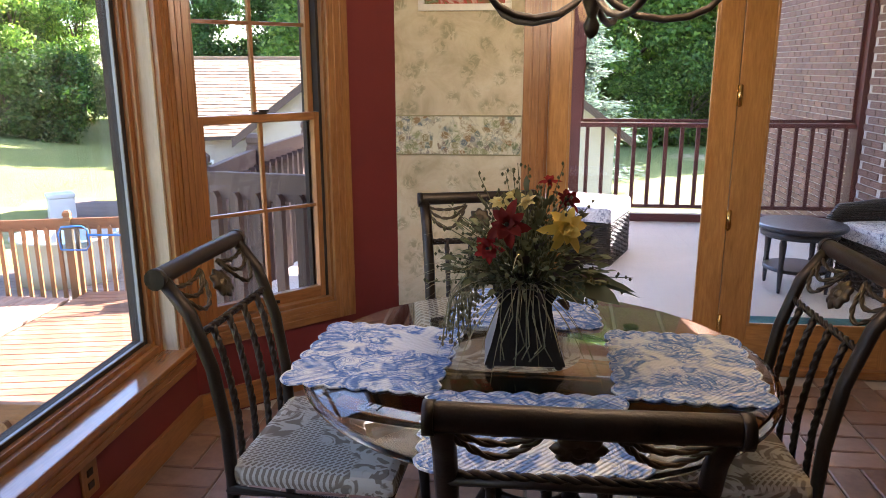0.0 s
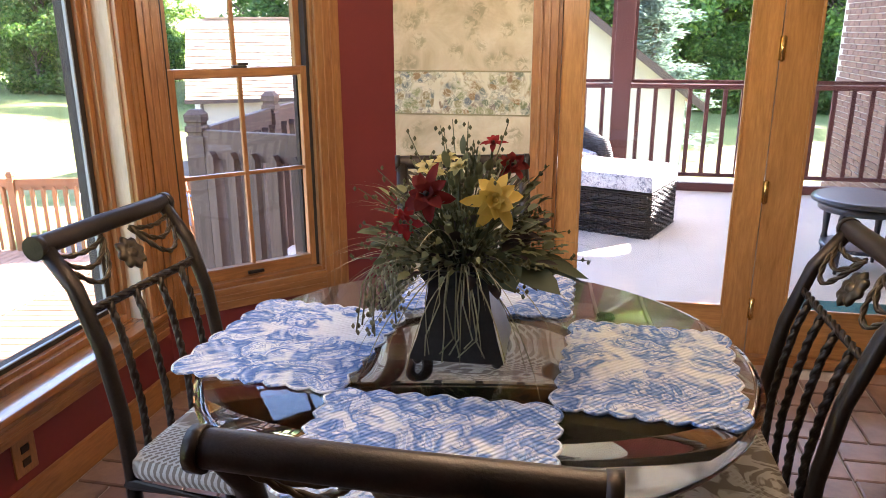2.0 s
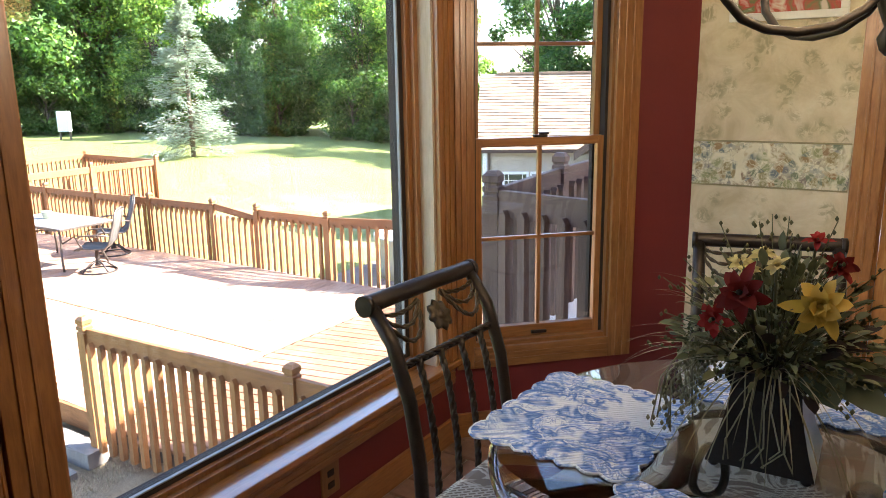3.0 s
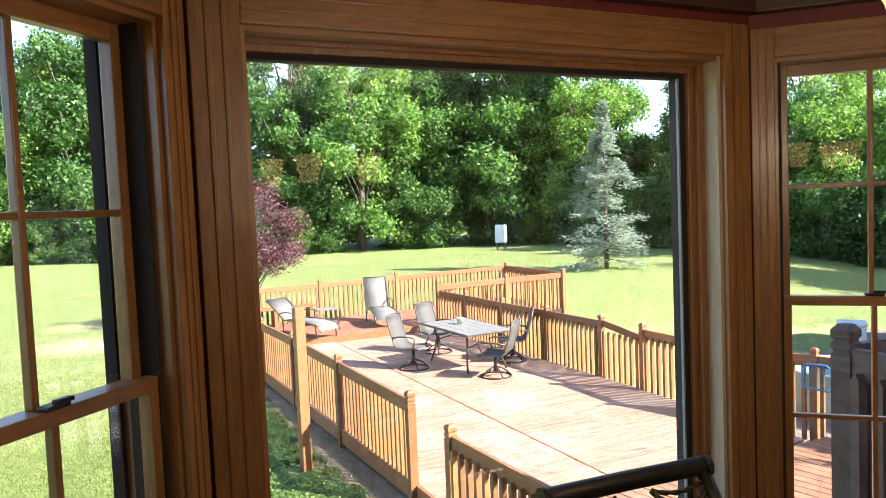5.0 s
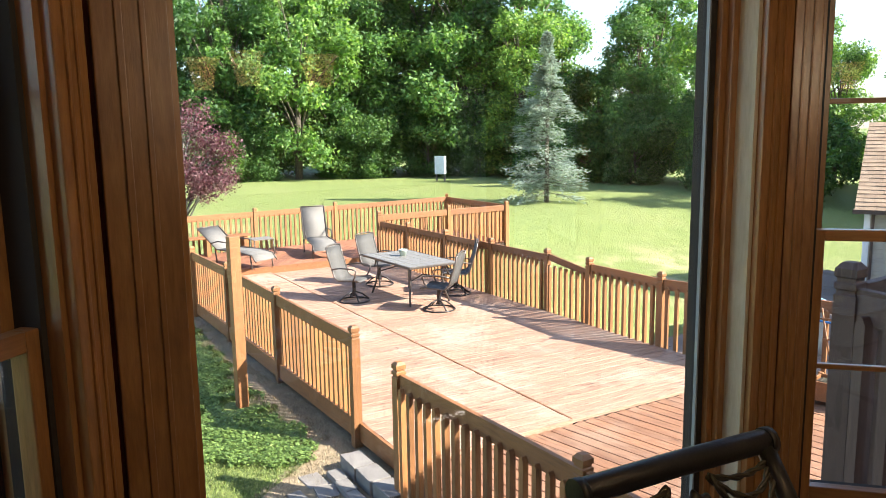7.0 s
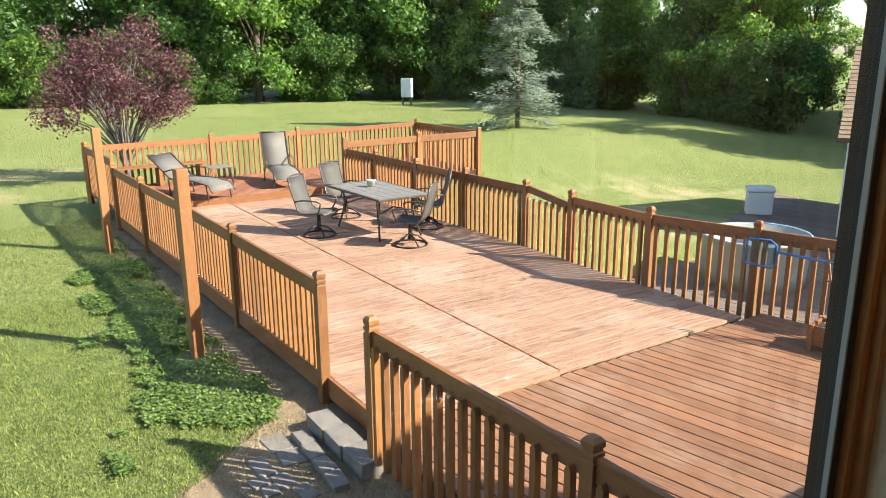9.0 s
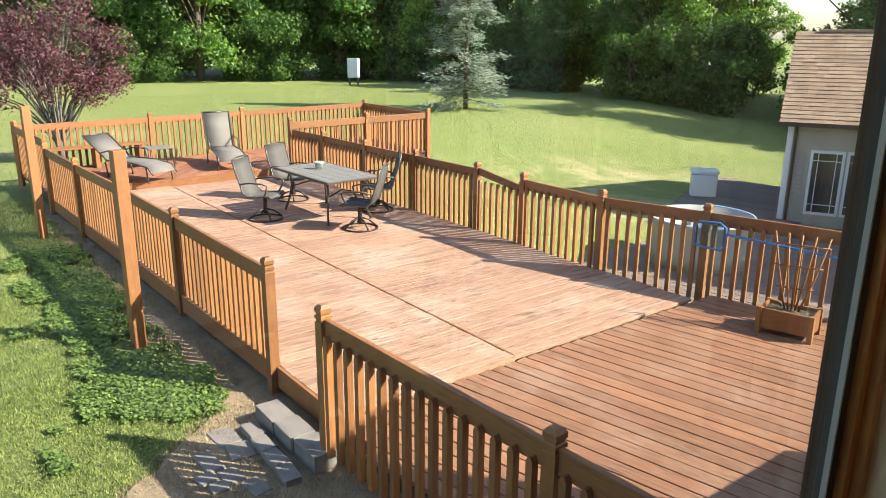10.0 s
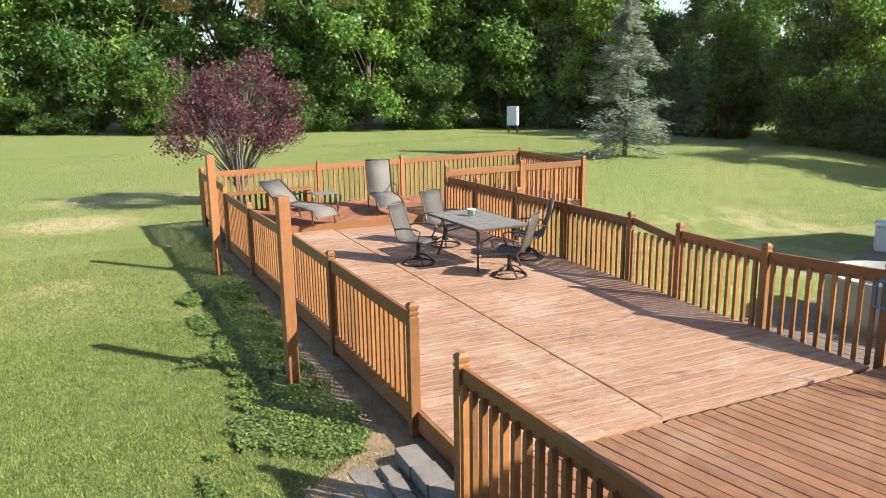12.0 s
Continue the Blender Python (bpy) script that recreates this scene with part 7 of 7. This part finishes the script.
bm = bmesh.new()
xs2 = np.arange(-16.5, -1.9, 0.05)
prev = None
for x in xs2:
    edge = soil_edge(x)
    row = [bm.verts.new((x, y, ground_z(x, y) + 0.012 + 0.012 * noise.noise((x * 3, y * 3, 2)))) for y in np.linspace(edge, 4.2, 10)]
    if prev:
        for k in range(9):
            f = bm.faces.new((prev[k], row[k], row[k + 1], prev[k + 1]))
            f.smooth = True
    prev = row
solid("bare_soil", bm, soil_mat(), "bare soil and straw strip along the deck", "soil", kind="structure")
straw_m = leaf_color("pale dry straw", (0.14, 0.10, 0.055), (0.58, 0.47, 0.29))
grass_field("dry_straw", 40000, -14.0, -3.0, 1.8, 3.8, lambda x, y: y > soil_edge(x) - 0.12 and noise.noise((x * 2.2, y * 2.2, 6.0)) > -0.25, 12, straw_m, 0.012, 0.05, "scattered dry straw on bare soil")

# stone step blocks and pavers
stone = paint("grey concrete paver", (0.19, 0.165, 0.14), 0.9, 0.3, 6.0, bump_s=0.6)
rg = random.Random(17)


def block(x, y, w, d, top, rot, h):
    bm = bmesh.new()
    box(bm, -w / 2, w / 2, -d / 2, d / 2, 0, h, bevel=0.010)
    for v in bm.verts:
        v.co += Vector((rg.uniform(-.004, .004), rg.uniform(-.004, .004), rg.uniform(-.004, .004)))
    solid("paver", bm, stone, "grey concrete paver by the deck opening", "paver", "pavers at the deck steps", m=pose(x, y, top - h, rg.uniform(-2, 2), rg.uniform(-2, 2), rot))


for k in range(3):
    block(-6.16 + k * 0.345, 3.555 + 0.01 * k, 0.335, 0.21, -1.455, rg.uniform(-3, 3), 0.15)
for k in range(4):
    block(-6.12 + k * 0.245, 3.335 - 0.012 * k, 0.235, 0.13, -1.54, rg.uniform(-5, 5), 0.07)
for k, (x, y, w, d) in enumerate(((-6.22, 3.14, 0.30, 0.20), (-5.95, 3.16, 0.24, 0.20), (-5.93, 2.90, 0.30, 0.14), (-5.66, 2.97, 0.22, 0.14), (-5.72, 2.80, 0.14, 0.14), (-5.56, 2.84, 0.13, 0.13), (-5.42, 3.06, 0.22, 0.14))):
    block(x, y, w, d, -1.588 + 0.004 * (k % 3), rg.uniform(-9, 9), 0.05)
# fern under the window
fe = thing("fern", pose(-3.55, 3.30, -1.60), "bright green fern growing below the deck railing", "plant")
for k in range(13):
    bm = bmesh.new()
    a = rg.uniform(0, 6.28)
    d = Vector((math.cos(a), math.sin(a), 1.1)).normalized()
    p = Vector((0, 0, 0))
    for j in range(12):
        d = (d + Vector((0, 0, -0.09))).normalized()
        p2 = p + d * 0.045
        sd_ = d.cross(Vector((0, 0, 1))).normalized()
        for s in (-1, 1):
            blade(bm, p, sd_ * s + d * 0.5, 0.11 * (1 - j / 13), 0.022, 0.3, 3)
        p = p2
    part("frond", bm, clover_m, fe)

# ---- pieces of floor and walls ----
def tile_mat():
    mat, nt, nd, lk, bs = nodes_of("brick floor tile")
    vec = mapped(nt, jitter=True)
    g = nt.nodes.new("ShaderNodeNewGeometry")
    add = nd.new("ShaderNodeMath")
    add.operation = "ADD"
    lk.new(g.outputs["Random Per Island"], add.inputs[0])
    lk.new(random_of(nt), add.inputs[1])
    fr = nd.new("ShaderNodeMath")
    fr.operation = "FRACT"
    lk.new(add.outputs[0], fr.inputs[0])
    c = ramp(nt, fr.outputs[0], [(0.0, (0.17, 0.092, 0.066)), (0.35, (0.28, 0.165, 0.118)), (0.7, (0.20, 0.135, 0.105)), (1.0, (0.37, 0.22, 0.155))])
    n = noise_tex(nt, vec, 13.0, 5.0, 0.65)
    c = mix(nt, 0.4, c, ramp(nt, n, [(0.3, (0.12, 0.068, 0.048)), (0.7, (0.40, 0.25, 0.18))]))
    lk.new(c, bs.inputs["Base Color"])
    bs.inputs["Roughness"].default_value = 0.36
    bump(nt, bs, n, 0.25, 0.004)
    return mat


tile_m = tile_mat()
S, G = 0.252, 0.009
bm = bmesh.new()


def tile_geo(bm, w, d, m):
    b = 0.004
    q = []
    for x, y, z in ((-w, -d, -0.012), (w, -d, -0.012), (w, d, -0.012), (-w, d, -0.012), (-w, -d, -b), (w, -d, -b), (w, d, -b), (-w, d, -b), (-w + b, -d + b, 0), (w - b, -d + b, 0), (w - b, d - b, 0), (-w + b, d - b, 0)):
        q.append(bm.verts.new(m @ Vector((x, y, z))))
    for f in ((0, 1, 5, 4), (1, 2, 6, 5), (2, 3, 7, 6), (3, 0, 4, 7), (4, 5, 9, 8), (5, 6, 10, 9), (6, 7, 11, 10), (7, 4, 8, 11), (8, 9, 10, 11)):
        bm.faces.new([q[i] for i in f])


tb2 = bmesh.new()
tile_geo(tb2, S / 2 - G / 2, S / 4 - G / 2, Matrix.Identity(4))
tile_me = mesh_of("tile", tb2, tile_m)
rest = bmesh.new()


def in_room(x, y):
    if not (-2.95 < y < 3.59 and x < 4.15):
        return False
    return x > -0.55 or (0.20 < y and x > -1.30 and (y < 3.62) and (x + 0.585) > -(y - 0.285) and (x + 0.585) > (y - 3.635))


for i in range(-6, 18):
    for j in range(-12, 15):
        cx, cy = 0.06 + i * S, 0.10 + j * S
        for s in (-1, 1):
            flip = (i + j) % 2
            x, y = (cx, cy + s * S / 4) if not flip else (cx + s * S / 4, cy)
            if not in_room(x, y):
                continue
            m = pose(x, y, random.uniform(-0.001, 0.001), random.uniform(-.25, .25), random.uniform(-.25, .25), 90 * flip + random.uniform(-.5, .5))
            if 0.55 < x < 2.9 and y > 1.75:
                part("tile", tile_me, None, floor).matrix_local = m
            else:
                tile_geo(rest, S / 2 - G / 2, S / 4 - G / 2, m)
ob = part("tile_field", rest, tile_m, floor)
ob["kind"] = "stuff"

# bricks of the house wall, and of the pier
bb = bmesh.new()
box(bb, -0.012, 0.0, -0.097, 0.097, -0.029, 0.029)
brick_me = mesh_of("brick", bb, house_brick)
rest = bmesh.new()
row = 0
z = -0.65
while z < 2.47:
    y = 7.52 + (0.104 if row % 2 else 0.0)
    while y < 11.0:
        m = pose(3.303 + random.uniform(-.002, .002), y, z)
        if y < 9.3 and 0.0 < z < 2.3:
            part("brick", brick_me, None, brick_wall).matrix_local = m
        else:
            box(rest, -0.012, 0.0, -0.097, 0.097, -0.029, 0.029, m)
        y += 0.206
    z += 0.0685
    row += 1
part("brick_field", rest, house_brick, brick_wall)["kind"] = "stuff"
bb = bmesh.new()
box(bb, -0.012, 0.0, -0.097, 0.097, -0.029, 0.029)
pier_me = mesh_of("brick", bb, house_brick)
bb = bmesh.new()
box(bb, -0.012, 0.0, -0.044, 0.044, -0.029, 0.029)
header_me = mesh_of("brick", bb, house_brick)
z, row = 0.04, 0
while z < 2.68:
    for k in range(2):
        y = 6.96 + k * 0.206 + (0.05 if row % 2 else -0.03)
        part("brick", pier_me, None, pier).matrix_local = pose(3.158, y + 0.02, z)
    for x in ((3.245,) if row % 2 == 0 else (3.193, 3.291)):
        q = part("brick", pier_me if row % 2 == 0 else header_me, None, pier)
        q.matrix_local = pose(x, 6.848, z, 0, 0, 90)
    z += 0.0685
    row += 1
